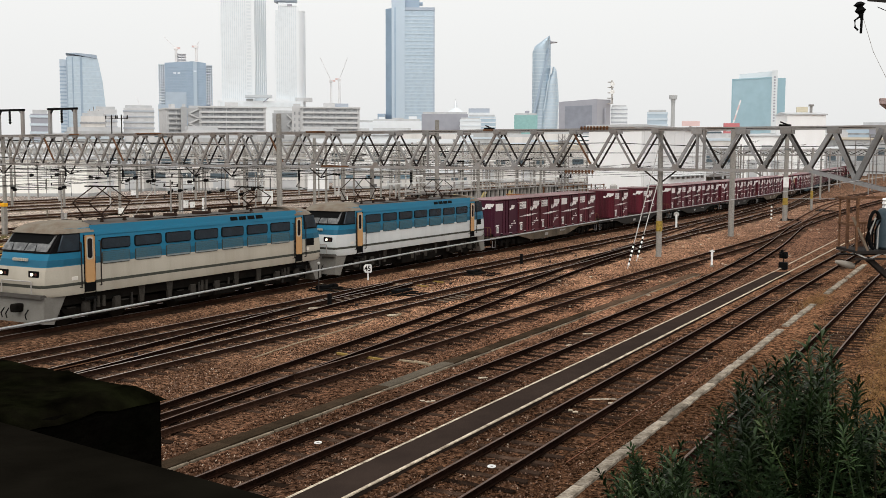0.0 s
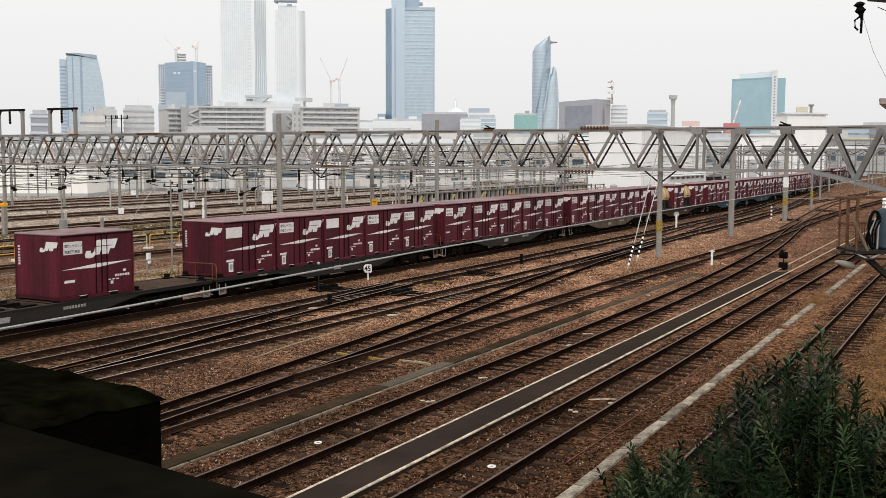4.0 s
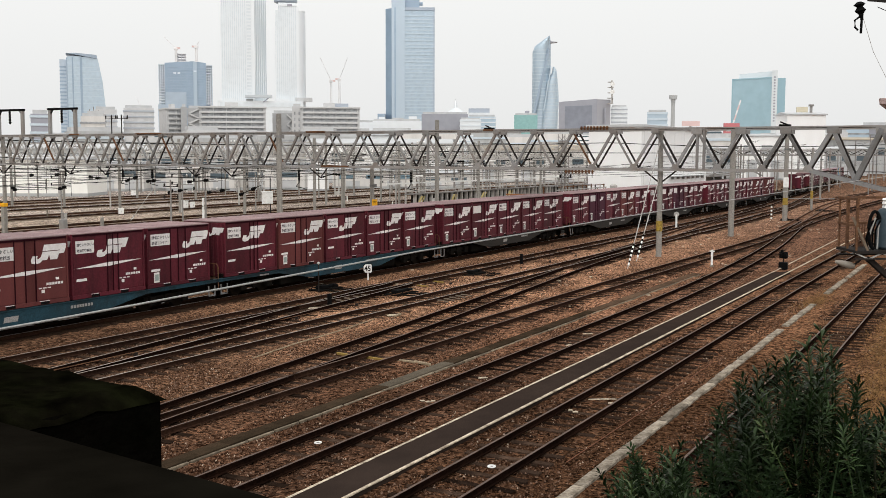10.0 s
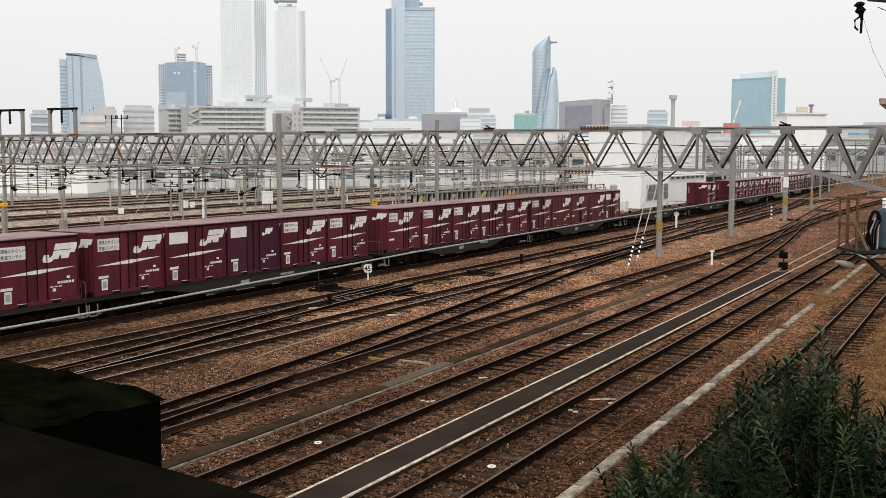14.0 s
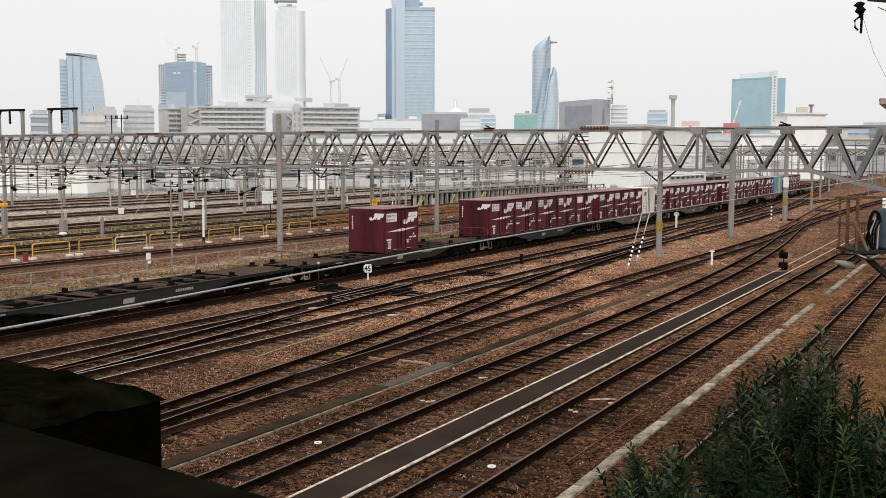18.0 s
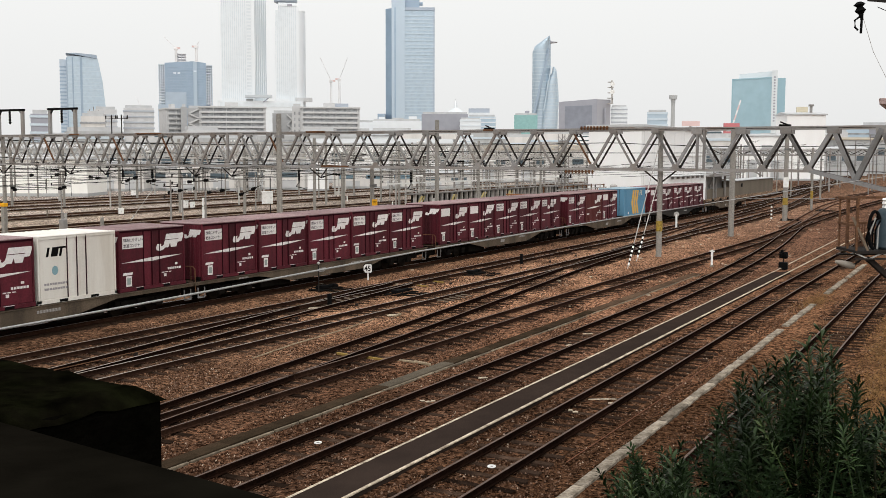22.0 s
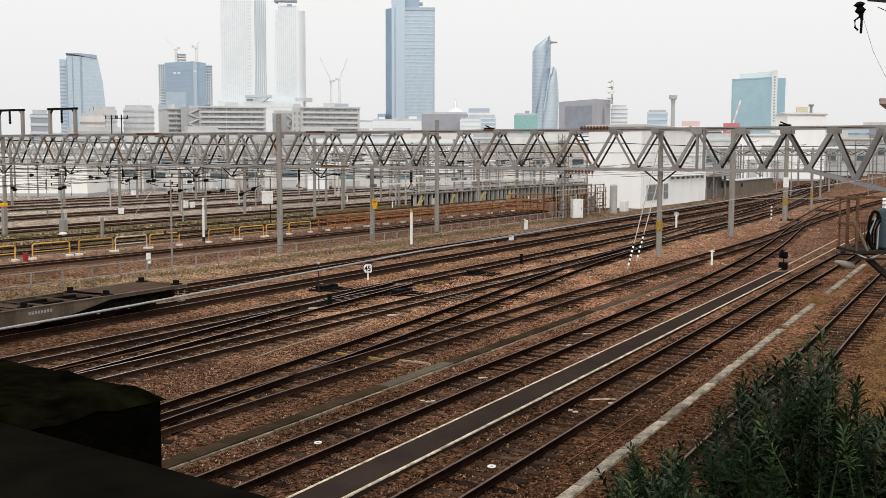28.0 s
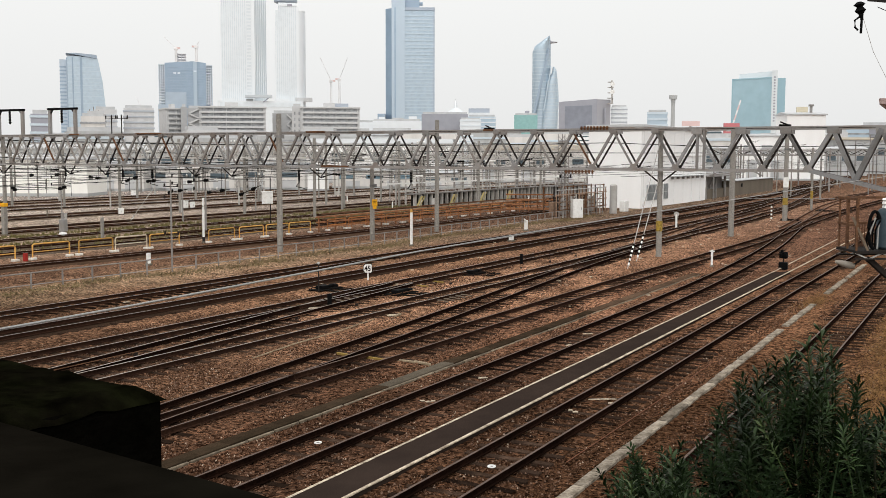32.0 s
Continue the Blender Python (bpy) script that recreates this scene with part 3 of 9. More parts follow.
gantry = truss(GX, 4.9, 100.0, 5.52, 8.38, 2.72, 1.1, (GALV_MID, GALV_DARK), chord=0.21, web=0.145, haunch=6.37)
for sx in (-0.55, 0.55):
    part("haunch", Solid().bar((GX + sx, 4.9, 3.98), (GX + sx, 11.35, 5.62), 0.23, 0.23), GALV_OLD, gantry)
    part("leg", Solid().box(GX + sx - 0.12, GX + sx + 0.12, 5.05, 5.3, -0.3, 8.3), GALV, gantry)
    part("leg", Solid().box(GX + sx - 0.12, GX + sx + 0.12, 99.9, 100.2, -0.3, 8.3), GALV, gantry)
for y in (20.95, 85.5):
    part("leg", Solid().rod((GX, y, -0.3), (GX, y, 8.2), 0.2, 12, 0.16), POLE_CONC, gantry, "round concrete column", smooth=True)
    for sy in (-1.1, 1.1):
        part("knee_brace", Solid().bar((GX, y, 4.7), (GX, y + sy, 5.55), 0.09, 0.09), GALV_DARK, gantry)

# fittings on the gantry: rusty gratings, upright posts, stained plates
for y0, y1, z, n in ((24.4, 26.4, 8.38, 9), (25.4, 27.5, 5.42, 9)):
    g = part("grating", Solid().box(GX - 0.75, GX - 0.5, y0, y1, z, z + 0.05), RUST, gantry, "rusty walkway grating")
    for k in range(n):
        y = y0 + 0.08 + (y1 - y0 - 0.16) * k / (n - 1)
        part("tooth", Solid().box(GX - 0.72, GX - 0.6, y - 0.05, y + 0.05, z - 0.12, z + 0.14), RUST, g)
for y in (17.9, 18.35, 57.4, 38.4):
    part("upright", Solid().box(GX - 0.66, GX - 0.5, y - 0.08, y + 0.08, 5.6, 8.3), GALV_MID, gantry)
for y0, y1, z in ((64.6, 67.6, 8.385), (47.6, 49.4, 8.385), (45.4, 48.0, 5.70), (74.5, 75.8, 8.385), (33.0, 33.8, 8.385)):
    part("rust_plate", Solid().box(GX - 0.68, GX - 0.42, y0, y1, z - 0.1, z + 0.02), RUST, gantry, "rust-stained cover plate")
for y in (12.9, 33.4):
    part("finial", Solid().cbox(GX - 0.7, GX - 0.3, y - 0.35, y + 0.35, 8.39, 8.5, 0.03).rod((GX - 0.5, y - 0.2, 8.45), (GX - 0.5, y + 0.3, 8.66), 0.05), BLACK, gantry, "black clamp on the top chord")
# ---- the freight train ----
SPEED, GAIN = 17.245, 0.0112
MAROON = surface("maroon_container_paint", (0.094, 0.0142, 0.0225), 0.5, grain=0.2, grain_scale=14, stain=0.95, stain_scale=1.3, tint=(0.034, 0.0085, 0.011), spread=0.3, streak=True, bump=0.05, spec=0.15)
MAROON_ROOF = surface("dusty_maroon_roof", (0.30, 0.215, 0.215), 0.8, grain=0.2, stain=0.8, stain_scale=0.8, tint=(0.18, 0.11, 0.112), spread=0.2)
PURPLE = surface("faded_purple_paint", (0.062, 0.014, 0.028), 0.55, grain=0.1, stain=0.4, stain_scale=0.9, tint=(0.04, 0.014, 0.022), spread=0.15)
BROWN = surface("faded_brown_paint", (0.125, 0.036, 0.034), 0.65, grain=0.15, stain=0.7, stain_scale=1.0, tint=(0.065, 0.020, 0.020), spread=0.15, streak=True)
SEAM = surface("dark_door_seam", (0.024, 0.006, 0.009), 0.7, spec=0.02)
MARK = surface("white_marking", (0.76, 0.74, 0.72), 0.6, grain=0.08, stain=0.35, stain_scale=6, tint=(0.42, 0.36, 0.36), spread=0.08)
DARKMARK = surface("faded_dark_lettering", (0.13, 0.12, 0.125), 0.7, grain=0.3, grain_scale=40)
GREYMARK = surface("grey_marking", (0.33, 0.31, 0.32), 0.6, grain=0.3, grain_scale=40)
CREAM = surface("cream_paint", (0.74, 0.71, 0.65), 0.55, grain=0.06, stain=0.6, stain_scale=0.9, tint=(0.45, 0.38, 0.30), streak=True)
CREAM_ROOF = surface("bright_cream_roof", (0.78, 0.75, 0.70), 0.6, grain=0.05, stain=0.4, tint=(0.55, 0.5, 0.45))
TANK = surface("stained_cream_tank", (0.60, 0.44, 0.23), 0.55, grain=0.15, stain=1.0, stain_scale=1.7, tint=(0.17, 0.075, 0.025), streak=True)
SKYBLUE = surface("light_blue_paint", (0.13, 0.30, 0.44), 0.5, grain=0.06, stain=0.4, stain_scale=0.8, tint=(0.09, 0.2, 0.29), streak=True)
CHEVRON = surface("yellow_marking", (0.72, 0.44, 0.10), 0.55, grain=0.08, stain=0.3, stain_scale=3, tint=(0.5, 0.3, 0.1))
UNDER_GREY = surface("grimy_grey_frame", (0.027, 0.025, 0.0225), 0.75, grain=0.2, stain=0.7, stain_scale=1.2, tint=(0.034, 0.027, 0.022), spread=0.25)
UNDER_TAN = surface("dusty_tan_frame", (0.125, 0.096, 0.068), 0.8, grain=0.3, stain=0.95, stain_scale=0.8, tint=(0.040, 0.031, 0.024), streak=True)
UNDER_RUST = surface("dark_rusty_frame", (0.030, 0.018, 0.012), 0.85, grain=0.3, stain=0.8, stain_scale=1.2, tint=(0.075, 0.043, 0.025))
UNDER_BLUE = surface("dirty_blue_frame", (0.020, 0.055, 0.075), 0.7, grain=0.3, stain=1.0, stain_scale=0.55, tint=(0.016, 0.016, 0.015))
DECK = surface("rusty_brown_deck", (0.085, 0.058, 0.044), 0.9, grain=0.3, stain=0.8, stain_scale=1.5, tint=(0.045, 0.028, 0.02), spec=0.0)
BOGIE = surface("oily_bogie_steel", (0.0065, 0.0058, 0.005), 0.8, 0.0, grain=0.3, stain=0.5, stain_scale=3, tint=(0.017, 0.013, 0.010), spec=0.02)
WHEEL = surface("brown_wheel_steel", (0.013, 0.0095, 0.007), 0.7, 0.0, grain=0.2, spec=0.02)
CL, CW, CH = 3.767, 2.45, 2.5
SLOT = 3.91


def slant(s, x, z, w, h, y, lean=0.25, t=0.006):
    """A thin leaning block on a side wall at y."""
    s.prism([(x, z), (x + w, z), (x + w + lean * h, z + h), (x + lean * h, z + h)], "y", y - t, y + t)


def emblem(x, z, k, y):
    """The operator's mark as one plain leaning block with a hook."""
    outline = [(-0.32, 0.02), (-0.27, -0.09), (-0.12, -0.13), (0.05, -0.10), (0.13, 0.0), (0.31, 0.0), (0.35, 0.22), (0.44, 0.0), (0.72, 0.0), (0.74, 0.22), (0.94, 0.23), (0.99, 0.64),
               (0.06, 0.64), (0.05, 0.16), (-0.03, 0.07), (-0.10, 0.09), (-0.10, 0.2), (-0.30, 0.2)]
    return Solid().prism([(x + (u + 0.25 * v) * 1.14 * k, z + v * 0.88 * k) for u, v in outline], "y", y - 0.008, y + 0.006)


def bars(s, x, z, rows, pitch, h, w, n, y):
    for r in range(rows):
        for i in range(n):
            x0 = x + i * w / n
            s.box(x0, x0 + w / n * 0.72, y - 0.005, y + 0.005, z - r * pitch - h, z - r * pitch)


def corrugated(x0, x1, y, z0, z1, pitch=0.28, depth=0.03):
    """A ribbed side sheet."""
    s = Solid()
    n = int((x1 - x0) / pitch)
    for i in range(n):
        a = x0 + (x1 - x0) * i / n
        s.box(a, a + pitch * 0.55, y - depth, y, z0, z1)
    return s


def container(kind):
    """A twelve-foot rail container, base centre at its origin, long side along x."""
    paint = {"C": PURPLE, "D": BROWN, "W": BROWN, "J": CREAM}.get(kind, MAROON)
    words = {"C": "faded purple twelve-foot container with blank white plate", "D": "ribbed red-brown twelve-foot container with white mark",
             "W": "worn brownish twelve-foot container with white mark", "J": "cream white twelve-foot container with dark mark",
             "P": "maroon twelve-foot container with blank white plate", "B": "maroon twelve-foot container with centred white mark",
             "E": "maroon twelve-foot container with mark at the middle"}.get(kind, "maroon twelve-foot container with lettered plate and white mark")
    c = thing("freight_container", words, "container", "containers on the train")
    hx, hy = CL / 2, CW / 2
    yf = -hy
    part("body", Solid().cbox(-hx + 0.03, hx - 0.03, -hy + 0.045, hy - 0.045, 0.1, CH - 0.05, 0.015), paint, c)
    part("roof", Solid().cbox(-hx + 0.01, hx - 0.01, -hy + 0.01, hy - 0.01, CH - 0.06, CH, 0.018), CREAM_ROOF if kind == "J" else MAROON_ROOF, c, "dusty roof sheet")
    ribs = Solid()
    for k in range(9):
        x = -hx + 0.25 + k * (CL - 0.5) / 8
        ribs.prism([(x - 0.05, CH - 0.004), (x + 0.05, CH - 0.004), (x + 0.025, CH + 0.018), (x - 0.025, CH + 0.018)], "y", -hy + 0.06, hy - 0.06)
    part("roof_corrugation", ribs, CREAM_ROOF if kind == "J" else MAROON_ROOF, c)
    # Thin strip below the roof edge, dark except on the cream kind.
    part("roof_gutter", Solid().box(-hx + 0.02, hx - 0.02, -hy + 0.008, -hy + 0.045, CH - 0.13, CH - 0.062), SEAM if kind != "J" else paint, c)
    part("base_rail", Solid().box(-hx, hx, -hy, -hy + 0.12, 0.0, 0.14).box(-hx, hx, hy - 0.12, hy, 0.0, 0.14).box(-hx, -hx + 0.12, -hy, hy, 0.02, 0.14).box(hx - 0.12, hx, -hy, hy, 0.02, 0.14), paint, c)
    for x in (-hx, hx - 0.09):
        for y in (-hy, hy - 0.09):
            part("corner_post", Solid().cbox(x, x + 0.07, y, y + 0.07, 0.05, CH - 0.03, 0.012), paint, c)
    part("fork_pocket", Solid().box(-0.95, -0.55, yf - 0.004, yf + 0.1, 0.01, 0.11).box(0.55, 0.95, yf - 0.004, yf + 0.1, 0.01, 0.11), BLACK, c, "dark fork pocket")
    y = yf + 0.042
    if kind in ("D",):
        part("rib_sheet", corrugated(-hx + 0.12, hx - 0.12, y, 0.16, CH - 0.1), paint, c)
        y -= 0.032
    else:
        d0, d1 = (-0.55, 0.42) if kind not in ("B", "E") else (-0.12, 0.5)
        part("door", Solid().cbox(-hx + 0.1, d0, y - 0.012, y + 0.03, 0.17, CH - 0.1, 0.006), paint, c)
        part("door", Solid().cbox(d1, hx - 0.1, y - 0.012, y + 0.03, 0.17, CH - 0.1, 0.006), paint, c)
        part("door", Solid().cbox(d0 + 0.05, (d0 + d1) / 2 - 0.03, y - 0.002, y + 0.03, 0.17, CH - 0.1, 0.006), paint, c)
        for x in (d0 + 0.02, d1 - 0.04, (d0 + d1) / 2):
            part("lock_rod", Solid().rod((x, y - 0.02, 0.14), (x, y - 0.02, CH - 0.08), 0.022, 6), SEAM, c, "dark locking rod")
        y -= 0.016
    if kind == "J":
        s = Solid()
        slant(s, -1.5, 1.72, 0.1, 0.34, y)
        slant(s, -1.28, 1.72, 0.3, 0.34, y)
        slant(s, -0.9, 1.72, 0.1, 0.34, y)
        slant(s, -1.0, 2.0, 0.42, 0.07, y - 0.001)
        part("emblem", s, BLACK, c, "dark leaning mark")
        part("badge", Solid().prism([(-1.1 + 0.14 * math.cos(a), 1.2 + 0.17 * math.sin(a)) for a in [2 * math.pi * i / 14 for i in range(14)]], "y", y - 0.005, y + 0.005), surface("teal_mark", (0.22, 0.36, 0.40), 0.6), c, "teal oval badge")
        s = Solid()
        bars(s, -1.6, 0.75, 2, 0.18, 0.08, 1.1, 9, y)
        part("lettering", s, GREYMARK, c)
        return c
    if kind in ("A", "P", "B", "W", "C"):
        x0 = -hx + 0.22
        w = 0.9 if kind == "B" else 1.12
        part("plate", Solid().box(x0, x0 + w, y - 0.006, y + 0.004, 1.72, 2.2), MARK, c, "white plate")
        if kind not in ("P", "C"):
            for words, xa, z in (("環境にやさしい", x0 + 0.05, 2.0), ("鉄道コンテナ" if kind == "A" else "鉄道貨物輸送", x0 + 0.05, 1.78)):
                txt = bpy.data.curves.new("lettering", "FONT")
                txt.body, txt.size, txt.resolution_u, txt.offset = words, (w - 0.06) / 7.0, 1, 0.004
                txt.materials.append(DARKMARK)
                o = new("lettering", txt)
                o.parent, o.matrix_local = c, pose(xa, y - 0.0095, z, 90, 0, 0)
    if kind == "C":
        part("emblem", emblem(0.75, 1.75, 0.5, y), MARK, c, "small white leaning mark")
    else:
        ex = {"B": -0.28, "E": -0.35}.get(kind, 0.55)
        ek = 1.0
        part("emblem", emblem(ex, 1.62, ek, y), MARK, c, "white leaning mark")
        part("emblem_gap", Solid().box(ex, ex + 0.95, y - 0.012, y - 0.007, 1.93, 1.955), paint, c)
    if kind != "C":
        s = Solid()
        s.prism([(-hx + 0.14, 1.155), (0.0, 1.135), (hx - 0.16, 1.285), (-0.05, 1.285)], "y", y - 0.005, y + 0.005)
        part("stripe", s, MARK, c, "tapered white stripe")
    s = Solid()
    slant(s, -hx + 0.22, 0.66, 0.5, 0.1, y)
    part("small_mark", s, MARK, c)
    if kind not in ("B", "D", "E"):
        part("notice", Solid().box(-hx + 0.38, -hx + 0.68, y - 0.006, y + 0.004, 0.2, 0.62), MARK, c, "white notice plate")
        part("notice_print", Solid().box(-hx + 0.43, -hx + 0.63, y - 0.010, y, 0.28, 0.54), surface("grey_green_print", (0.3, 0.36, 0.33), 0.6), c)
    s = Solid()
    bars(s, 0.85, 0.78, 1, 0.2, 0.09, 0.8, 6, y)
    s.box(1.28, 1.42, y - 0.005, y + 0.005, 0.86, 0.95).box(0.62, 0.76, y - 0.005, y + 0.005, 0.42, 0.54)
    bars(s, 0.5, 0.62, 1, 0.2, 0.04, 0.6, 3, y)
    s.box(-0.98, -0.6, yf - 0.007, yf + 0.01, 0.115, 0.135).box(0.5, 0.95, yf - 0.007, yf + 0.01, 0.118, 0.136)
    tagged(part("numbering", s, MARK, c, "small white number bars"), kind="stuff")
    # end wall towards the engine
    xe = -hx + 0.026
    outline = [(xe + 0.01, -hy + 0.1), (xe - 0.012, -hy + 0.1)]
    for i in range(9):
        yr = -hy + 0.2 + i * (CW - 0.4) / 8
        outline += [(xe - 0.012, yr - 0.06), (xe - 0.04, yr - 0.025), (xe - 0.04, yr + 0.025), (xe - 0.012, yr + 0.06)]
    sheet = Solid().prism(outline + [(xe - 0.012, hy - 0.1), (xe + 0.01, hy - 0.1)], "z", 0.16, CH - 0.1)
    part("end_sheet", sheet, paint, c, "ribbed end wall")
    s = Solid()
    q = emblem(0, 0, 0.6, 0)
    s.add([(xe - 0.044 + v[1] * 0.3, -v[0] - 0.42, 1.88 + v[2]) for v in q.v], q.f)
    s.v = [(a, b, z) for a, b, z in s.v]
    part("end_emblem", s, MARK, c, "small white leaning mark")
    s = Solid()
    for i in range(7):
        s.box(xe - 0.05, xe - 0.012, 0.90, 0.97, 1.3 + i * 0.11, 1.37 + i * 0.11)
    tagged(part("end_numbering", s, MARK, c), kind="stuff")
    return c


def blue_container():
    """A long ribbed blue container with yellow chevrons."""
    c = thing("freight_container", "light blue ribbed long container with yellow chevrons", "container", "containers on the train")
    L, hy, H = 6.08, 1.22, 2.55
    part("body", Solid().cbox(-L / 2 + 0.03, L / 2 - 0.03, -hy + 0.05, hy - 0.05, 0.1, H - 0.05, 0.015), SKYBLUE, c)
    part("roof", Solid().cbox(-L / 2, L / 2, -hy, hy, H - 0.06, H, 0.018), surface("dusty_blue_roof", (0.3, 0.42, 0.5), 0.7, grain=0.1, stain=0.5, tint=(0.2, 0.28, 0.33)), c)
    part("rib_sheet", corrugated(-L / 2 + 0.15, L / 2 - 0.15, -hy + 0.05, 0.16, H - 0.12, 0.3, 0.035), SKYBLUE, c)
    for x in (-L / 2, L / 2 - 0.12):
        for y in (-hy, hy - 0.12):
            part("corner_post", Solid().cbox(x, x + 0.12, y, y + 0.12, 0.0, H - 0.02, 0.015), SKYBLUE, c)
    part("base_rail", Solid().box(-L / 2, L / 2, -hy, -hy + 0.12, 0.02, 0.16).box(-L / 2, L / 2, hy - 0.12, hy, 0.02, 0.16), SKYBLUE, c)
    y = -hy + 0.008
    for k, x in enumerate((-1.0, -0.38, 0.24)):
        w = 0.44
        part("chevron", Solid().prism([(x, 1.25), (x + 0.4, 0.2), (x + 0.4 + w, 0.2), (x + w, 1.25), (x + 0.4 + w, 2.35), (x + 0.4, 2.35)], "y", y - 0.006, y + 0.006), CHEVRON, c, "yellow painted chevron")
    s = Solid()
    slant(s, 1.35, 1.85, 0.09, 0.45, y)
    slant(s, 1.45, 2.24, 0.32, 0.07, y)
    slant(s, 1.40, 2.05, 0.24, 0.06, y)
    slant(s, 1.77, 1.85, 0.09, 0.45, y)
    slant(s, 1.77, 1.85, 0.3, 0.07, y - 0.001)
    part("emblem", s, surface("pale_marking", (0.62, 0.62, 0.5), 0.6), c, "pale leaning mark")
    xe = -L / 2 + 0.02
    part("end_door", Solid().box(xe - 0.01, xe + 0.02, -hy + 0.14, -0.02, 0.16, H - 0.12).box(xe - 0.01, xe + 0.02, 0.02, hy - 0.14, 0.16, H - 0.12), SKYBLUE, c)
    for yy in (-0.75, -0.3, 0.3, 0.75):
        part("lock_rod", Solid().rod((xe - 0.04, yy, 0.12), (xe - 0.04, yy, H - 0.08), 0.02), GALV_DARK, c)
    s = Solid()
    for dy, z, w, h in ((0.0, 1.75, 0.08, 0.4), (-0.1, 2.08, 0.25, 0.07), (-0.08, 1.9, 0.2, 0.06), (-0.4, 1.75, 0.08, 0.4), (-0.5, 1.75, 0.2, 0.07)):
        s.box(xe - 0.03, xe - 0.012, dy - w / 2 + 0.1, dy + w / 2 + 0.1, z, z + h)
    part("end_emblem", s, surface("pale_marking", (0.62, 0.62, 0.5), 0.6), c)
    part("plate", Solid().box(-1.95, -1.75, y - 0.02, y, 0.22, 0.42), MARK, c)
    return c


def tank_container():
    """A short cream tank lying along the train in a steel cradle."""
    c = thing("tank_container", "stained cream tank with dark lower half in a grey cradle", "tank container", "containers on the train")
    r, zc = 1.02, 1.42
    seg = 24
    top, low = Solid(), Solid()
    prof = [(-1.42, 0.0), (-1.40, 0.45), (-1.32, 0.8), (-1.2, 0.96), (-1.08, 1.0), (1.08, 1.0), (1.2, 0.96), (1.32, 0.8), (1.40, 0.45), (1.42, 0.0)]
    for s, a0, a1 in ((top, -0.32, math.pi + 0.32), (low, math.pi + 0.32, 2 * math.pi - 0.32)):
        vs, fs = [], []
        for x, k in prof:
            for i in range(seg + 1):
                a = a0 + (a1 - a0) * i / seg
                vs.append((x, r * k * math.cos(a), zc + r * k * math.sin(a)))
        n = seg + 1
        for j in range(len(prof) - 1):
            for i in range(seg):
                fs.append((j * n + i, (j + 1) * n + i, (j + 1) * n + i + 1, j * n + i + 1))
        s.add(vs, fs)
    part("shell", top, TANK, c, "cream shell with rusty stains", smooth=True)
    part("lower_shell", low, surface("black_tar_paint", (0.02, 0.019, 0.018), 0.5, grain=0.2, stain=0.4, tint=(0.05, 0.04, 0.03)), c, "black painted lower shell", smooth=True)
    part("manhole", Solid().turned([(0, 0.42), (0.7, 0.42), (1, 0.36)], (-0.5, 0, 2.35), (-0.5, 0, 2.62), 16), CREAM, c, smooth=True)
    part("walkway", Solid().box(-0.1, 1.15, -0.35, 0.35, 2.44, 2.5), TANK, c)
    part("ladder", Solid().rod((0.35, -0.98, 0.6), (0.35, -0.55, 2.42), 0.02).rod((0.7, -0.98, 0.6), (0.7, -0.55, 2.42), 0.02), GALV_DARK, c)
    for x in (-0.75, 0.75):
        part("saddle", Solid().prism([(-1.1, 0.15), (1.1, 0.15), (0.95, 0.85), (0.6, 0.55), (-0.6, 0.55), (-0.95, 0.85)], "x", x - 0.06, x + 0.06), GALV_DARK, c)
        part("strut", Solid().bar((x, -1.1, 0.2), (x * 0.8, -0.98, 0.95), 0.12, 0.12), UNDER_GREY, c)
    for y in (-1.12, 1.12):
        part("cradle_rail", Solid().cbox(-1.75, 1.75, y - 0.08, y + 0.08, 0.0, 0.22, 0.015), GALV_DARK, c)
        for x in (-1.75, 1.35):
            part("foot", Solid().cbox(x, x + 0.4, y - 0.1, y + 0.1, 0.0, 0.34, 0.02), UNDER_GREY, c)
    s = Solid()
    bars(s, -0.55, 1.32, 1, 0.2, 0.1, 1.3, 10, -1.02)
    part("lettering", s, surface("dark_brown_marking", (0.12, 0.07, 0.03), 0.6), c, "dark lettering")
    return c


def bogie(parent, x, wheel_r, base, axles=2, box=None):
    """Two side frames with springs, wheels on axles."""
    b = part("bogie", Solid().box(x - base / 2 - 0.45, x + base / 2 + 0.45, -1.0, -0.88, wheel_r + 0.02, wheel_r + 0.22).box(x - base / 2 - 0.45, x + base / 2 + 0.45, 0.88, 1.0, wheel_r + 0.02, wheel_r + 0.22).box(x - 0.25, x + 0.25, -1.05, 1.05, wheel_r - 0.12, wheel_r + 0.25), BOGIE, parent)
    for k in range(axles):
        xa = x - base / 2 + base * k / max(1, axles - 1)
        w = Solid()
        for s in (-1, 1):
            w.turned([(0, wheel_r * 0.9), (0.12, wheel_r), (0.8, wheel_r), (0.8, wheel_r + 0.03), (1, wheel_r + 0.03)], (xa, s * 0.62, wheel_r), (xa, s * 0.49, wheel_r), 18)
        w.rod((xa, -0.95, wheel_r), (xa, 0.95, wheel_r), 0.075, 8)
        part("wheelset", w, WHEEL, b, smooth=True)
        for s in (-1, 1):
            part("axle_box", Solid().cbox(xa - 0.2, xa + 0.2, s * 1.0 - 0.11, s * 1.0 + 0.11, wheel_r - 0.16, wheel_r + 0.2, 0.03), box or BOGIE, b)
    return b


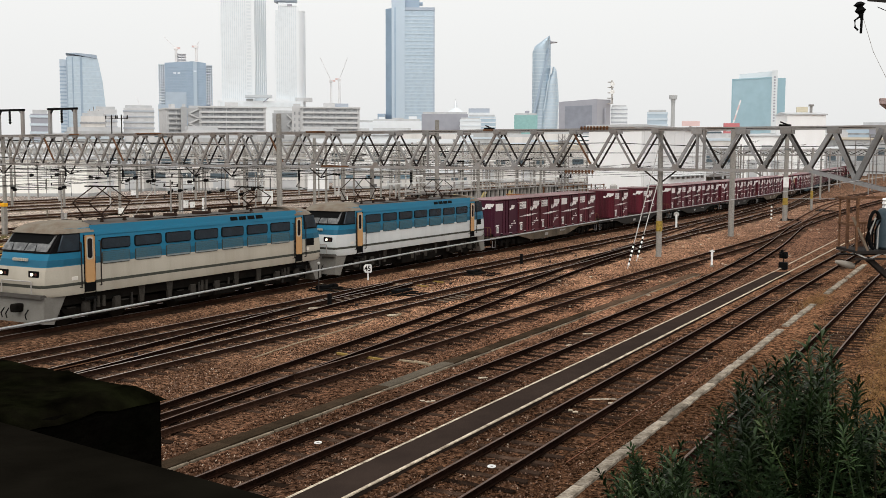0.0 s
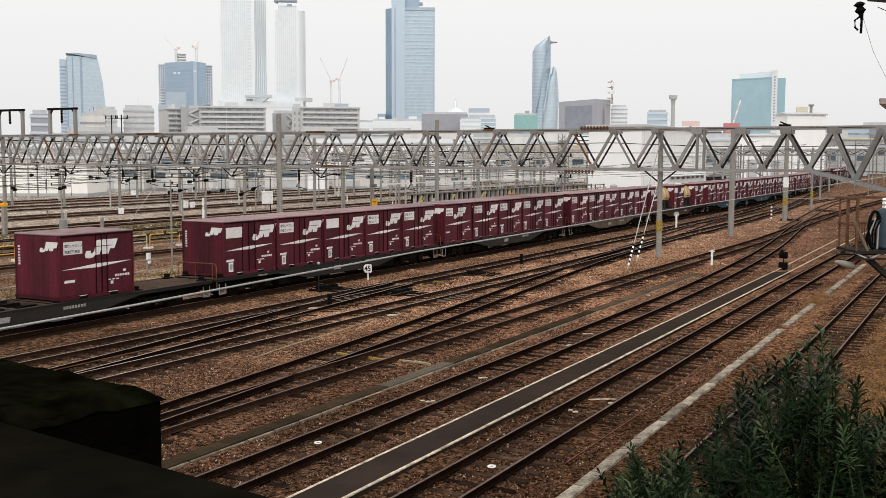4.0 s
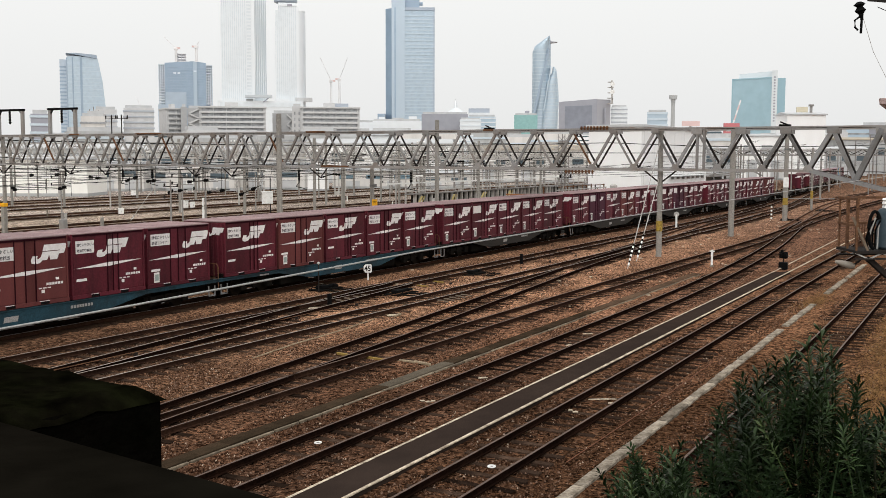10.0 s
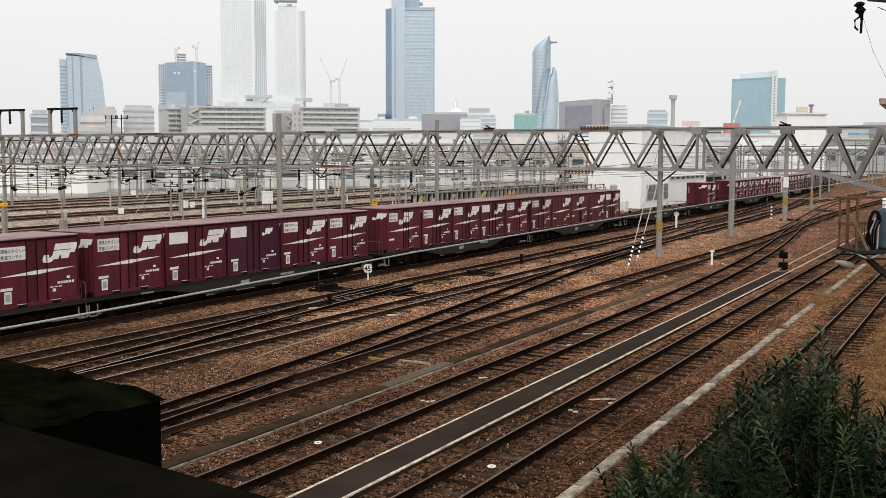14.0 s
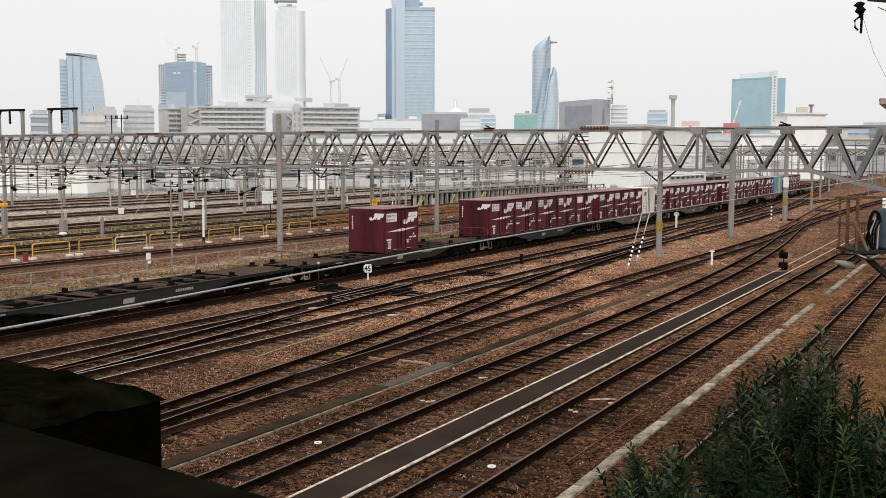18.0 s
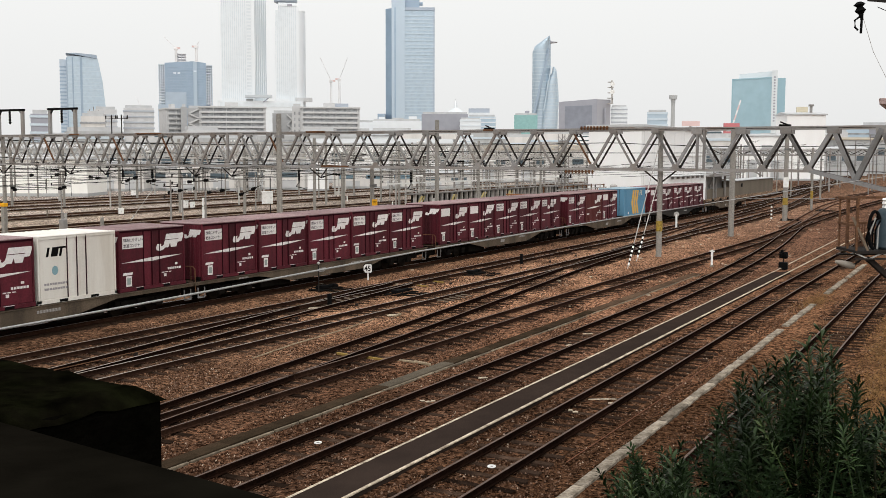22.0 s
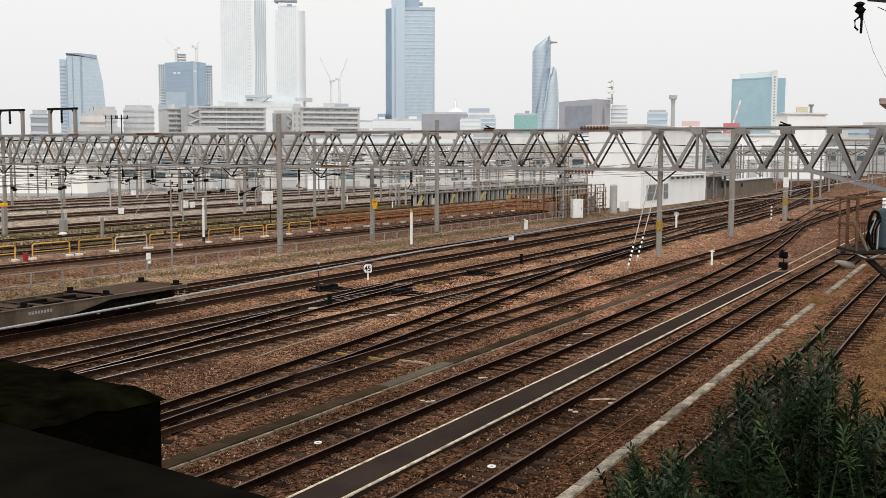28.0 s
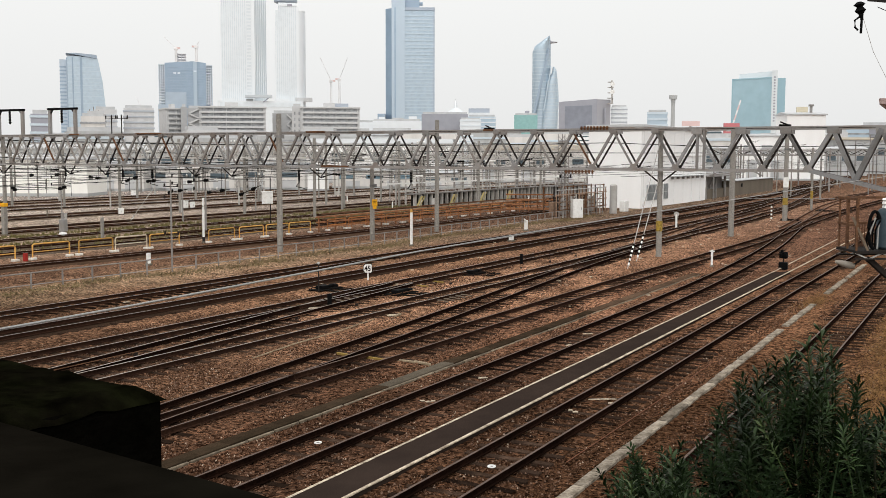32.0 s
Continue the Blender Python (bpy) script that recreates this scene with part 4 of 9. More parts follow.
def flat_wagon(frame_mat, words):
    """A container flat wagon, 20.4 m between couplings, rail level at its origin; the loading length runs from x = 0."""
    w = thing("flat_wagon", words, "wagon", "wagons of the freight train")
    L = 19.41
    belly = [(-0.45, 0.98), (-0.45, 0.86), (3.9, 0.84), (6.4, 0.40), (13.0, 0.40), (15.5, 0.84), (L + 0.45, 0.86), (L + 0.45, 0.98)]
    for y in (-1.2, 1.2):
        part("side_sill", Solid().prism(belly, "y", y - 0.05, y + 0.05), frame_mat, w)
        part("sill_flange", Solid().box(-0.45, L + 0.45, y - 0.09, y + 0.09, 0.975, 1.0), frame_mat, w)
    # Sills reach extra low to keep light from passing under the wagon.
    for y in (-0.45, 0.45):
        part("centre_sill", Solid().box(-0.45, L + 0.45, y - 0.06, y + 0.06, 0.34, 0.96), BOGIE, w)
    for i in range(15):
        x = -0.3 + i * (L + 0.6 - 0.2) / 14
        part("cross_member", Solid().box(x, x + 0.2, -1.15, 1.15, 0.86, 0.972), DECK, w)
    for x0, x1 in ((-0.45, 3.5), (7.45, 8.1), (11.35, 12.0), (L - 3.5, L + 0.45)):
        part("deck_plate", Solid().box(x0, x1, -1.14, 1.14, 0.972, 0.985), DECK, w, "rust-brown deck plate")
    for i in range(6):
        x = SLOT * i - 0.06 if i else 0.05
        for y in (-1.0, 1.0):
            part("twist_lock", Solid().cbox(x - 0.24, x + 0.2, y - 0.16, y + 0.16, 0.98, 1.035, 0.015).cbox(x - 0.13, x + 0.02, y - 0.12, y + 0.12, 1.0, 1.19, 0.02), BOGIE, w)
    for x in (-0.4, L + 0.4):
        s = 1 if x > 5 else -1
        part("coupler", Solid().box(min(x, x + s * 0.3), max(x, x + s * 0.3), -0.12, 0.12, 0.7, 0.95), BOGIE, w)
    # Two black boxes added as a shadow mass below the deck.
    part("under_box", Solid().cbox(4.4, 6.7, -0.95, 0.9, 0.2, 0.7, 0.05), BOGIE, w, "black box added to darken the wagon's underside")
    part("under_box", Solid().cbox(12.7, 15.1, -0.95, 0.9, 0.2, 0.7, 0.05), BOGIE, w, "black box added to darken the wagon's underside")
    part("brake_gear", Solid().box(7.3, 8.6, -1.0, -0.7, 0.3, 0.5).box(10.2, 11.2, -1.05, -0.6, 0.28, 0.55).rod((8.8, -0.85, 0.5), (10.0, -0.85, 0.5), 0.16, 10), BOGIE, w)
    h = Solid().wire([(-0.38, 1.12, 1.0), (-0.38, 1.12, 1.55), (-0.38, 1.02, 1.66), (-0.38, -1.02, 1.66), (-0.38, -1.13, 1.55), (-0.38, -1.15, 0.55)], 0.024, 6)
    h.rod((-0.38, -0.9, 1.0), (-0.38, -0.9, 1.66), 0.02).rod((-0.38, 0.1, 0.98), (-0.38, 0.1, 1.66), 0.02)
    part("handrail", h, RUST, w)
    st = Solid().rod((-0.3, -1.22, 0.75), (-0.3, -1.22, 0.3), 0.025).rod((0.12, -1.22, 0.75), (0.12, -1.22, 0.3), 0.025).rod((-0.3, -1.22, 0.3), (0.12, -1.22, 0.3), 0.025)
    part("step", st, GALV_OLD, w, "pale step iron")
    part("step", Solid().rod((L - 0.1, -1.22, 0.75), (L - 0.1, -1.22, 0.3), 0.025).rod((L + 0.3, -1.22, 0.75), (L + 0.3, -1.22, 0.3), 0.025).rod((L - 0.1, -1.22, 0.3), (L + 0.3, -1.22, 0.3), 0.025), GALV_OLD, w, "pale step iron")
    s = Solid()
    bars(s, 11.6, 0.84, 1, 0.1, 0.11, 1.1, 8, -1.252)
    slant(s, 8.6, 0.58, 0.6, 0.2, -1.252)
    bars(s, 2.4, 0.92, 1, 0.1, 0.07, 0.7, 7, -1.252)
    tagged(part("numbering", s, surface("faded_number_paint", (0.30, 0.285, 0.27), 0.7, grain=0.3, grain_scale=30), w, "faded pale number bars"), kind="stuff")
    for x in (2.4, L - 2.4):
        bogie(w, x, 0.43, 1.9)
    return w


# ---- electric locomotives ----
LBLUE = surface("loco_blue", (0.014, 0.145, 0.245), 0.4, grain=0.06, stain=0.35, stain_scale=0.9, tint=(0.03, 0.12, 0.2), streak=True)
LBLUE_DK = surface("loco_dark_blue", (0.018, 0.105, 0.17), 0.4, grain=0.06)
LWHITE = surface("loco_pale_grey", (0.47, 0.43, 0.355), 0.5, grain=0.06, stain=0.6, stain_scale=0.9, tint=(0.33, 0.29, 0.23), streak=True)
LWHITE_CLEAN = surface("loco_clean_white", (0.60, 0.62, 0.61), 0.5, grain=0.05, stain=0.5, stain_scale=0.9, tint=(0.44, 0.45, 0.44), streak=True)
LROOF = surface("loco_roof_dust", (0.085, 0.078, 0.070), 0.8, grain=0.2, stain=0.8, stain_scale=1.3, tint=(0.05, 0.04, 0.033))
LCAB = surface("dusty_cab_roof", (0.19, 0.165, 0.13), 0.75, grain=0.15, stain=0.9, stain_scale=1.3, tint=(0.12, 0.075, 0.045))
LDOOR = surface("cream_yellow_door", (0.52, 0.30, 0.135), 0.5, grain=0.06, stain=0.3, tint=(0.4, 0.22, 0.08))
LSTRIPE = surface("dark_olive_stripe", (0.055, 0.056, 0.045), 0.6)
LPANTO = surface("sooty_pantograph", (0.035, 0.022, 0.017), 0.8, grain=0.3, spec=0.02)
# Pale blotches in the glass colour imitate reflected sky.
LSCREEN = surface("sky_blotched_windscreen", (0.045, 0.046, 0.046), 0.06, grain=0.5, grain_scale=3, stain=0.9, stain_scale=2.2, tint=(0.17, 0.165, 0.16), spec=0.7)
LPANE = surface("tinted_side_pane", (0.020, 0.030, 0.040), 0.15, grain=0.2, stain=0.5, stain_scale=1.5, tint=(0.035, 0.06, 0.08), spec=0.4)
LOUVRE = surface("louvre_metal", (0.20, 0.22, 0.215), 0.6, grain=0.1, stain=0.5, stain_scale=1.1, tint=(0.13, 0.19, 0.21))
LOUVRE_BLUE = surface("blue_louvre_metal", (0.040, 0.108, 0.145), 0.6, grain=0.1, stain=0.5, stain_scale=1.2, tint=(0.075, 0.115, 0.125))
LDUST = surface("dusty_running_gear", (0.048, 0.043, 0.037), 0.85, grain=0.3, stain=0.8, stain_scale=3, tint=(0.022, 0.019, 0.016), spec=0.02)
LAMP = surface("lit_headlamp", (0.9, 0.85, 0.7), 0.3)
LAMP.node_tree.nodes["Principled BSDF"].inputs["Emission Color"].default_value = (1.0, 0.86, 0.62, 1)
LAMP.node_tree.nodes["Principled BSDF"].inputs["Emission Strength"].default_value = 2.2


def plan_loft(levels, half):
    """A long body from level outlines: each level gives height, nose offset and half width; both ends alike, length 2*half."""
    s = Solid()
    vs, rings = [], 0
    for z, nose, hw in levels:
        e = half - nose
        q = [(-e, -hw * 0.78), (-e + 0.12, -hw * 0.9), (-e + 0.75, -hw), (e - 0.75, -hw), (e - 0.12, -hw * 0.9), (e, -hw * 0.78)]
        q = q + [(x, -y) for x, y in reversed(q)]
        vs += [(x, y, z) for x, y in q]
        rings += 1
    n = 12
    fs = []
    for k in range(rings - 1):
        for i in range(n):
            j = (i + 1) % n
            fs.append((k * n + i, k * n + j, k * n + n + j, k * n + n + i))
    fs += [tuple(range(n - 1, -1, -1)), tuple(range((rings - 1) * n, rings * n))]
    return s.add(vs, fs)


def nose_loft(levels, half, back, e):
    """One end of such a body, cut off square at back."""
    vs = []
    for z, nose, hw in levels:
        f = half - nose
        q = [(f, -hw * 0.78), (f - 0.12, -hw * 0.9), (f - 0.75, -hw), (back, -hw), (back, hw), (f - 0.75, hw), (f - 0.12, hw * 0.9), (f, hw * 0.78)]
        vs += [(e * x, y, z) for x, y in q]
    n, rings = 8, len(levels)
    fs = [(k * n + i, k * n + (i + 1) % n, k * n + n + (i + 1) % n, k * n + n + i) for k in range(rings - 1) for i in range(n)]
    fs += [tuple(range(n - 1, -1, -1)), tuple(range((rings - 1) * n, rings * n))]
    return Solid().add(vs, fs if e < 0 else [q[::-1] for q in fs])


def rounded(x0, x1, z0, z1, r):
    """A rounded rectangle, counter-clockwise."""
    pts = []
    for cx, cz, a0 in ((x1 - r, z0 + r, -90), (x1 - r, z1 - r, 0), (x0 + r, z1 - r, 90), (x0 + r, z0 + r, 180)):
        pts += [(cx + r * math.cos(radians(a0 + 30 * k)), cz + r * math.sin(radians(a0 + 30 * k))) for k in range(4)]
    return pts


def locomotive(words, side, low_slat):
    """A six-axle electric locomotive, middle at its origin at rail level, lead cab towards -x."""
    v = thing("electric_locomotive", words, "locomotive", "locomotives of the train")
    half = 8.75
    part("lower_body", plan_loft([(1.25, 0.16, 1.37), (1.36, 0.05, 1.4), (1.95, 0.0, 1.4), (2.36, 0.08, 1.4)], half), side, v, "pale lower body", smooth=True)
    part("stripe", plan_loft([(1.60, 0.022, 1.406), (1.71, 0.014, 1.406)], half), LSTRIPE, v, "dark grey waist stripe")
    part("upper_body", plan_loft([(2.36, 0.08, 1.4), (2.86, 0.26, 1.4), (3.56, 0.82, 1.385), (3.74, 1.0, 1.30)], half), LBLUE, v, "blue upper body", smooth=True)
    part("nose_band", plan_loft([(2.40, 0.085, 1.408), (2.62, 0.165, 1.408)], half), LBLUE_DK, v, "darker blue band")
    for e in (-1, 1):
        part("cab_roof", nose_loft([(3.56, 0.70, 1.40), (3.70, 0.84, 1.33), (3.84, 1.1, 1.14), (3.93, 1.55, 0.86), (3.97, 1.9, 0.5)], half, 6.35, e), LCAB, v, "dusty beige cab roof", smooth=True)
    part("roof", Solid().prism([(-1.34, 3.70), (1.34, 3.70), (1.2, 3.80), (0.75, 3.85), (-0.75, 3.85), (-1.2, 3.80)], "x", -6.2, 6.2), LROOF, v, "dusty grey machine roof")
    part("roof_edge", Solid().prism([(-1.408, 3.44), (-1.38, 3.44), (-1.27, 3.80), (-1.315, 3.82)], "x", -6.5, 6.5), LBLUE, v)
    part("roof_ribbon", Solid().box(-3.6, 3.8, -0.95, -0.75, 3.79, 3.85), BOGIE, v)
    for x in (1.6, 2.2, 2.8, 3.4):
        part("roof_vent", Solid().prism([(-1.402, 3.56), (-1.36, 3.56), (-1.31, 3.72), (-1.352, 3.72)], "x", x, x + 0.48), BLACK, v)
    # side windows and louvres
    for i in range(7):
        x = -6.03 + i * 1.742
        f = part("window_frame", Solid().prism(rounded(x + 0.0, x + 1.50, 2.86, 3.30, 0.1), "y", -1.43, -1.38), BLACK, v)
        part("pane", Solid().prism(rounded(x + 0.035, x + 1.465, 2.895, 3.265, 0.08), "y", -1.437, -1.40), LPANE, f, "dark glass")
        g = part("louvre", Solid().prism(rounded(x + 0.02, x + 1.48, 2.29, 2.78, 0.09), "y", -1.42, -1.38), LSTRIPE, v, "grey louvre panel")
        for k in range(6):
            z = 2.32 + k * 0.075
            part("slat", Solid().prism([(-1.440, z), (-1.415, z), (-1.415, z + 0.068), (-1.423, z + 0.068)], "x", x + 0.06, x + 1.44), low_slat if k < 1 else LOUVRE_BLUE, g)
    for e in (-1, 1):
        x = e * 6.62
        d = part("door", Solid().cbox(x - 0.24, x + 0.24, -1.432, -1.38, 1.66, 3.46, 0.06), LDOOR, v, "cream yellow cab door")
        part("window_rim", Solid().prism(rounded(x - 0.17, x + 0.17, 2.52, 3.40, 0.12), "y", -1.438, -1.40), LWHITE, d, "cream window rim")
        part("door_window", Solid().prism(rounded(x - 0.115, x + 0.115, 2.58, 3.33, 0.09), "y", -1.444, -1.40), GLASS_DK, d, "tall dark window")
        part("door_surround", Solid().box(x - 0.28, x - 0.245, -1.425, -1.39, 1.3, 3.48).box(x + 0.245, x + 0.28, -1.425, -1.39, 1.3, 3.48).box(x - 0.245, x + 0.245, -1.412, -1.39, 1.30, 1.64), BLACK, v, "dark door gap")
        for dx in (-0.48, 0.48):
            part("handrail", Solid().rod((x + dx, -1.5, 1.5), (x + dx, -1.5, 3.2), 0.026).rod((x + dx, -1.5, 1.5), (x + dx, -1.40, 1.5), 0.018).rod((x + dx, -1.5, 3.2), (x + dx, -1.40, 3.2), 0.018), GALV_DARK, v)
        part("cab_step", Solid().box(x - 0.3, x + 0.3, -1.44, -1.2, 1.0, 1.08).box(x - 0.3, x - 0.26, -1.43, -1.39, 1.0, 1.28).box(x + 0.26, x + 0.3, -1.43, -1.39, 1.0, 1.28), BLACK, v)
        # cab side window, leaning with the nose
        a, b = e * 7.12, e * 8.1
        part("cab_window", Solid().prism(sorted([(a, 2.92), (b, 2.92), (e * 7.86, 3.52), (a, 3.52)], key=lambda p: math.atan2(p[1] - 3.2, p[0] - e * 7.5)), "y", -1.425, -1.36), LPANE, v, "dark cab side window")
        part("cab_grille", Solid().cbox(min(e * 7.2, e * 7.5), max(e * 7.2, e * 7.5), -1.412, -1.37, 1.80, 1.94, 0.01), CREAM, v, "small cream number plate")
        if e > 0:
            part("cab_grille", Solid().cbox(7.25, 7.9, -1.412, -1.37, 2.02, 2.38, 0.01), BLACK, v, "black cab grille")
        part("screen_surround", nose_loft([(2.86, 0.25, 1.408), (3.56, 0.80, 1.395)], half, 7.05, e), BLACK, v, "black band round the cab windows")
        # windscreen: two panes on the raked nose
        tilt = math.atan2(0.56, 0.64)
        for y0, y1 in ((-1.22, -0.03), (0.03, 1.22)):
            s = Solid()
            p0, p1 = (8.75 - 0.31, 2.92), (8.75 - 0.82, 3.5)
            nrm = (math.cos(tilt) * 0.03, math.sin(tilt) * 0.03)
            vs = []
            for dx, dz in ((0, 0), (nrm[0], nrm[1])):
                vs += [(e * (p0[0] + dx), y0, p0[1] + dz), (e * (p0[0] + dx), y1, p0[1] + dz), (e * (p1[0] + dx), y1 * 0.97, p1[1] + dz), (e * (p1[0] + dx), y0 * 0.97, p1[1] + dz)]
            s.add(vs, [(0, 1, 2, 3), (4, 7, 6, 5), (0, 4, 5, 1), (1, 5, 6, 2), (2, 6, 7, 3), (3, 7, 4, 0)])
            part("windscreen", s, LSCREEN, v, "pale reflecting raked windscreen")
            part("wiper", Solid().rod((e * (p0[0] + 0.05), (y0 + y1) / 2, p0[1] + 0.02), (e * (p0[0] - 0.35), (y0 + y1) / 2 + 0.25, p0[1] + 0.4), 0.014), BLACK, v)
        xf = e * 8.7
        for y in (-0.82, 0.82):
            h = part("headlamp", Solid().cbox(min(xf, xf + e * 0.06), max(xf, xf + e * 0.06), y - 0.27, y + 0.27, 2.00, 2.24, 0.015), BLACK, v, "headlamp housing")
            part("lens", Solid().turned([(0, 0.065), (1, 0.055)], (xf + e * 0.05, y + 0.08, 2.11), (xf + e * 0.09, y + 0.08, 2.11), 12), LAMP if e < 0 else GALV, h)
            part("tail_lamp", Solid().turned([(0, 0.06), (1, 0.05)], (xf + e * 0.05, y - 0.13, 2.11), (xf + e * 0.08, y - 0.13, 2.11), 10), surface("unlit_tail_lens", (0.09, 0.03, 0.025), 0.3), h)
        s = Solid()
        for i in range(7):
            s.box(min(e * 8.6, e * 8.69), max(e * 8.6, e * 8.69), -0.40 + i * 0.115, -0.33 + i * 0.115, 2.58, 2.68)
        part("number_bars", s, LWHITE, v)
        part("front_rail", Solid().rod((e * 8.85, -0.8, 1.86), (e * 8.85, 0.8, 1.86), 0.024).rod((e * 8.85, -0.8, 1.86), (e * 8.85, -0.8, 1.4), 0.024).rod((e * 8.85, 0.8, 1.86), (e * 8.85, 0.8, 1.4), 0.024), GALV, v)
        part("pilot", Solid().prism([(e * 8.25, 0.22), (e * 8.74, 0.3), (e * 8.64, 1.27), (e * 7.65, 1.27)][::e], "y", -1.25, 1.25), surface("grimy_pilot_grey", (0.19, 0.18, 0.16), 0.6, grain=0.15, stain=0.6, stain_scale=2, tint=(0.12, 0.11, 0.095)), v, "grimy grey pilot plate")
        part("buffer_beam", Solid().box(min(e * 8.5, e * 8.82), max(e * 8.5, e * 8.82), -1.22, 1.22, 1.22, 1.36), LROOF, v)
        part("coupler", Solid().cbox(min(e * 8.6, e * 9.05), max(e * 8.6, e * 9.05), -0.16, 0.16, 0.7, 1.0, 0.04), BOGIE, v)
        for y in (-0.55, 0.5, 0.75):
            part("hose", Solid().wire([(e * 8.8, y, 0.8), (e * 8.95, y, 0.62), (e * 8.9, y, 0.45)], 0.03), BLACK, v)
        # pantograph, half raised
        px = e * 4.6
        p = part("pantograph", Solid().box(px - 0.8, px + 0.8, -0.65, -0.55, 3.96, 4.02).box(px - 0.8, px + 0.8, 0.55, 0.65, 3.96, 4.02), LPANTO, v, "sooty brown pantograph")
        up = 4.95 if e > 0 else 5.2
        arm = Solid()
        for y in (-0.55, 0.55):
            for sx in (-1, 1):
                arm.rod((px + sx * 0.45, y, 4.04), (px + sx * 1.1, y * 0.8, (4.04 + up) / 2), 0.028)
                arm.rod((px + sx * 1.1, y * 0.8, (4.04 + up) / 2), (px + sx * 0.12, y * 0.7, up), 0.022)
        for sx in (-1, 1):
            arm.rod((px + sx * 1.1, -0.44, (4.04 + up) / 2), (px + sx * 1.1, 0.44, (4.04 + up) / 2), 0.022)
        part("arm", arm, LPANTO, p)
        part("collector", Solid().box(px - 0.16, px - 0.08, -0.8, 0.8, up, up + 0.05).box(px + 0.08, px + 0.16, -0.8, 0.8, up, up + 0.05), BOGIE, p)
        for dx in (-0.6, 0.6):
            for y in (-0.6, 0.6):
                part("insulator", Solid().turned([(0, 0.09), (0.3, 0.05), (0.5, 0.09), (0.8, 0.05), (1, 0.08)], (px + dx, y, 3.78), (px + dx, y, 3.98), 8), LPANTO, p)
    for x, w in ((-2.6, 0.9), (-0.9, 0.6), (0.9, 1.1), (2.7, 0.5)):
        part("roof_box", Solid().cbox(x, x + w * 0.55, -0.25, 0.3, 3.78, 3.98, 0.04), LPANTO, v, "sooty roof equipment box")
        part("roof_insulator", Solid().turned([(0, 0.06), (0.3, 0.1), (0.6, 0.06), (1, 0.08)], (x + w * 0.8, 0.0, 3.78), (x + w * 0.8, 0.0, 4.08), 8), LPANTO, v)
    part("roof_line", Solid().wire([(-4.6, -0.3, 4.08), (-2.4, -0.3, 4.1), (0, -0.3, 4.06), (2.4, -0.3, 4.1), (4.6, -0.3, 4.08)], 0.02), BOGIE, v)
    part("underframe", Solid().box(-8.2, 8.2, -1.2, 1.2, 0.86, 1.27).box(-7.9, 7.9, -0.85, 0.85, 0.3, 0.72).box(-1.9, -0.6, -1.25, 1.25, 0.32, 0.7).box(0.6, 2.0, -1.25, 1.25, 0.32, 0.7), BOGIE, v)
    for x in (-5.9, 0.0, 5.9):
        bogie(v, x, 0.56, 2.7, box=LDUST)
        for dx in (-0.78, 0.78):
            part("sand_box", Solid().cbox(x + dx - 0.16, x + dx + 0.16, -1.3, -1.1, 0.50, 0.95, 0.03), LDUST, v)
        for dx in (-2.15, 2.15):
            part("bogie_strut", Solid().prism([(x + dx - 0.2, 1.27), (x + dx - 0.1, 0.55), (x + dx + 0.1, 0.55), (x + dx + 0.2, 1.27)], "y", -1.22, -1.12), LDUST, v, "dusty grey body support")
        part("spring", Solid().rod((x - 0.14, -1.16, 0.62), (x - 0.14, -1.16, 1.05), 0.09, 8).rod((x + 0.14, -1.16, 0.62), (x + 0.14, -1.16, 1.05), 0.09, 8), LDUST, v)
        part("bogie_beam", Solid().prism([(x - 1.9, 0.72), (x - 1.7, 0.5), (x - 0.6, 0.32), (x + 0.6, 0.32), (x + 1.7, 0.5), (x + 1.9, 0.72)], "y", -1.12, -0.98), BOGIE, v)
        part("damper", Solid().rod((x - 0.35, -1.2, 0.35), (x - 0.35, -1.2, 1.0), 0.05, 8).rod((x + 1.6, -1.2, 0.45), (x + 1.6, -1.2, 1.0), 0.05, 8), UNDER_GREY, v)
    return v


# who rides where: the loading start of each wagon at 0 s, its frame, and its load
FRONT = 63.71
PITCH = 20.81
# slack in the couplings, wagon by wagon
SLACK = [0.35, 0.2, 0.05, -0.09, 0.10, -0.12, 0.44, 0.05, -0.37, 0.22, -0.47, 0.18, -0.67, -0.4, -0.15, -0.13, -0.12, -0.46, 0.18, 0.32, 0.59, 0.6]
GREY_W, TAN_W, BLUE_W, RUST_W = "grimy grey container flat wagon", "dusty tan container flat wagon", "dirty blue container flat wagon", "dark rust-brown container flat wagon"
LOADS = ["CAAPA", "", "PAPAA", "BAAAA", "AABAA", "BTPTA", "BBWBA", "BWBAA", "APAAB", "ACBWA", "APCAA",
         "BAAPA", "ADEDP", "", "", "ABBBP", "AAAJA", "AAAAA", "PPAAB", "ADPF", "PBBBB", ""]
FRAMES = "TGGGTRBBGGGGGGGGTTTTGT"
RIDERS = []
PROTO = {}


def ride(ob, s, z):
    """Remember that ob rides the train, its origin s metres along the line at 0 s."""
    RIDERS.append((ob, s, z))
    ob.matrix_basis = place_at(s, z)
    return ob


def place_at(s, z):
    x, y, a = way(s)
    return pose(x, y, z, 0, 0, math.degrees(a))


def proto(key, make, s, z):
    if key not in PROTO:
        PROTO[key] = make()
        return ride(PROTO[key], s, z)
    return ride(copy_thing(PROTO[key], place_at(s, z)), s, z)


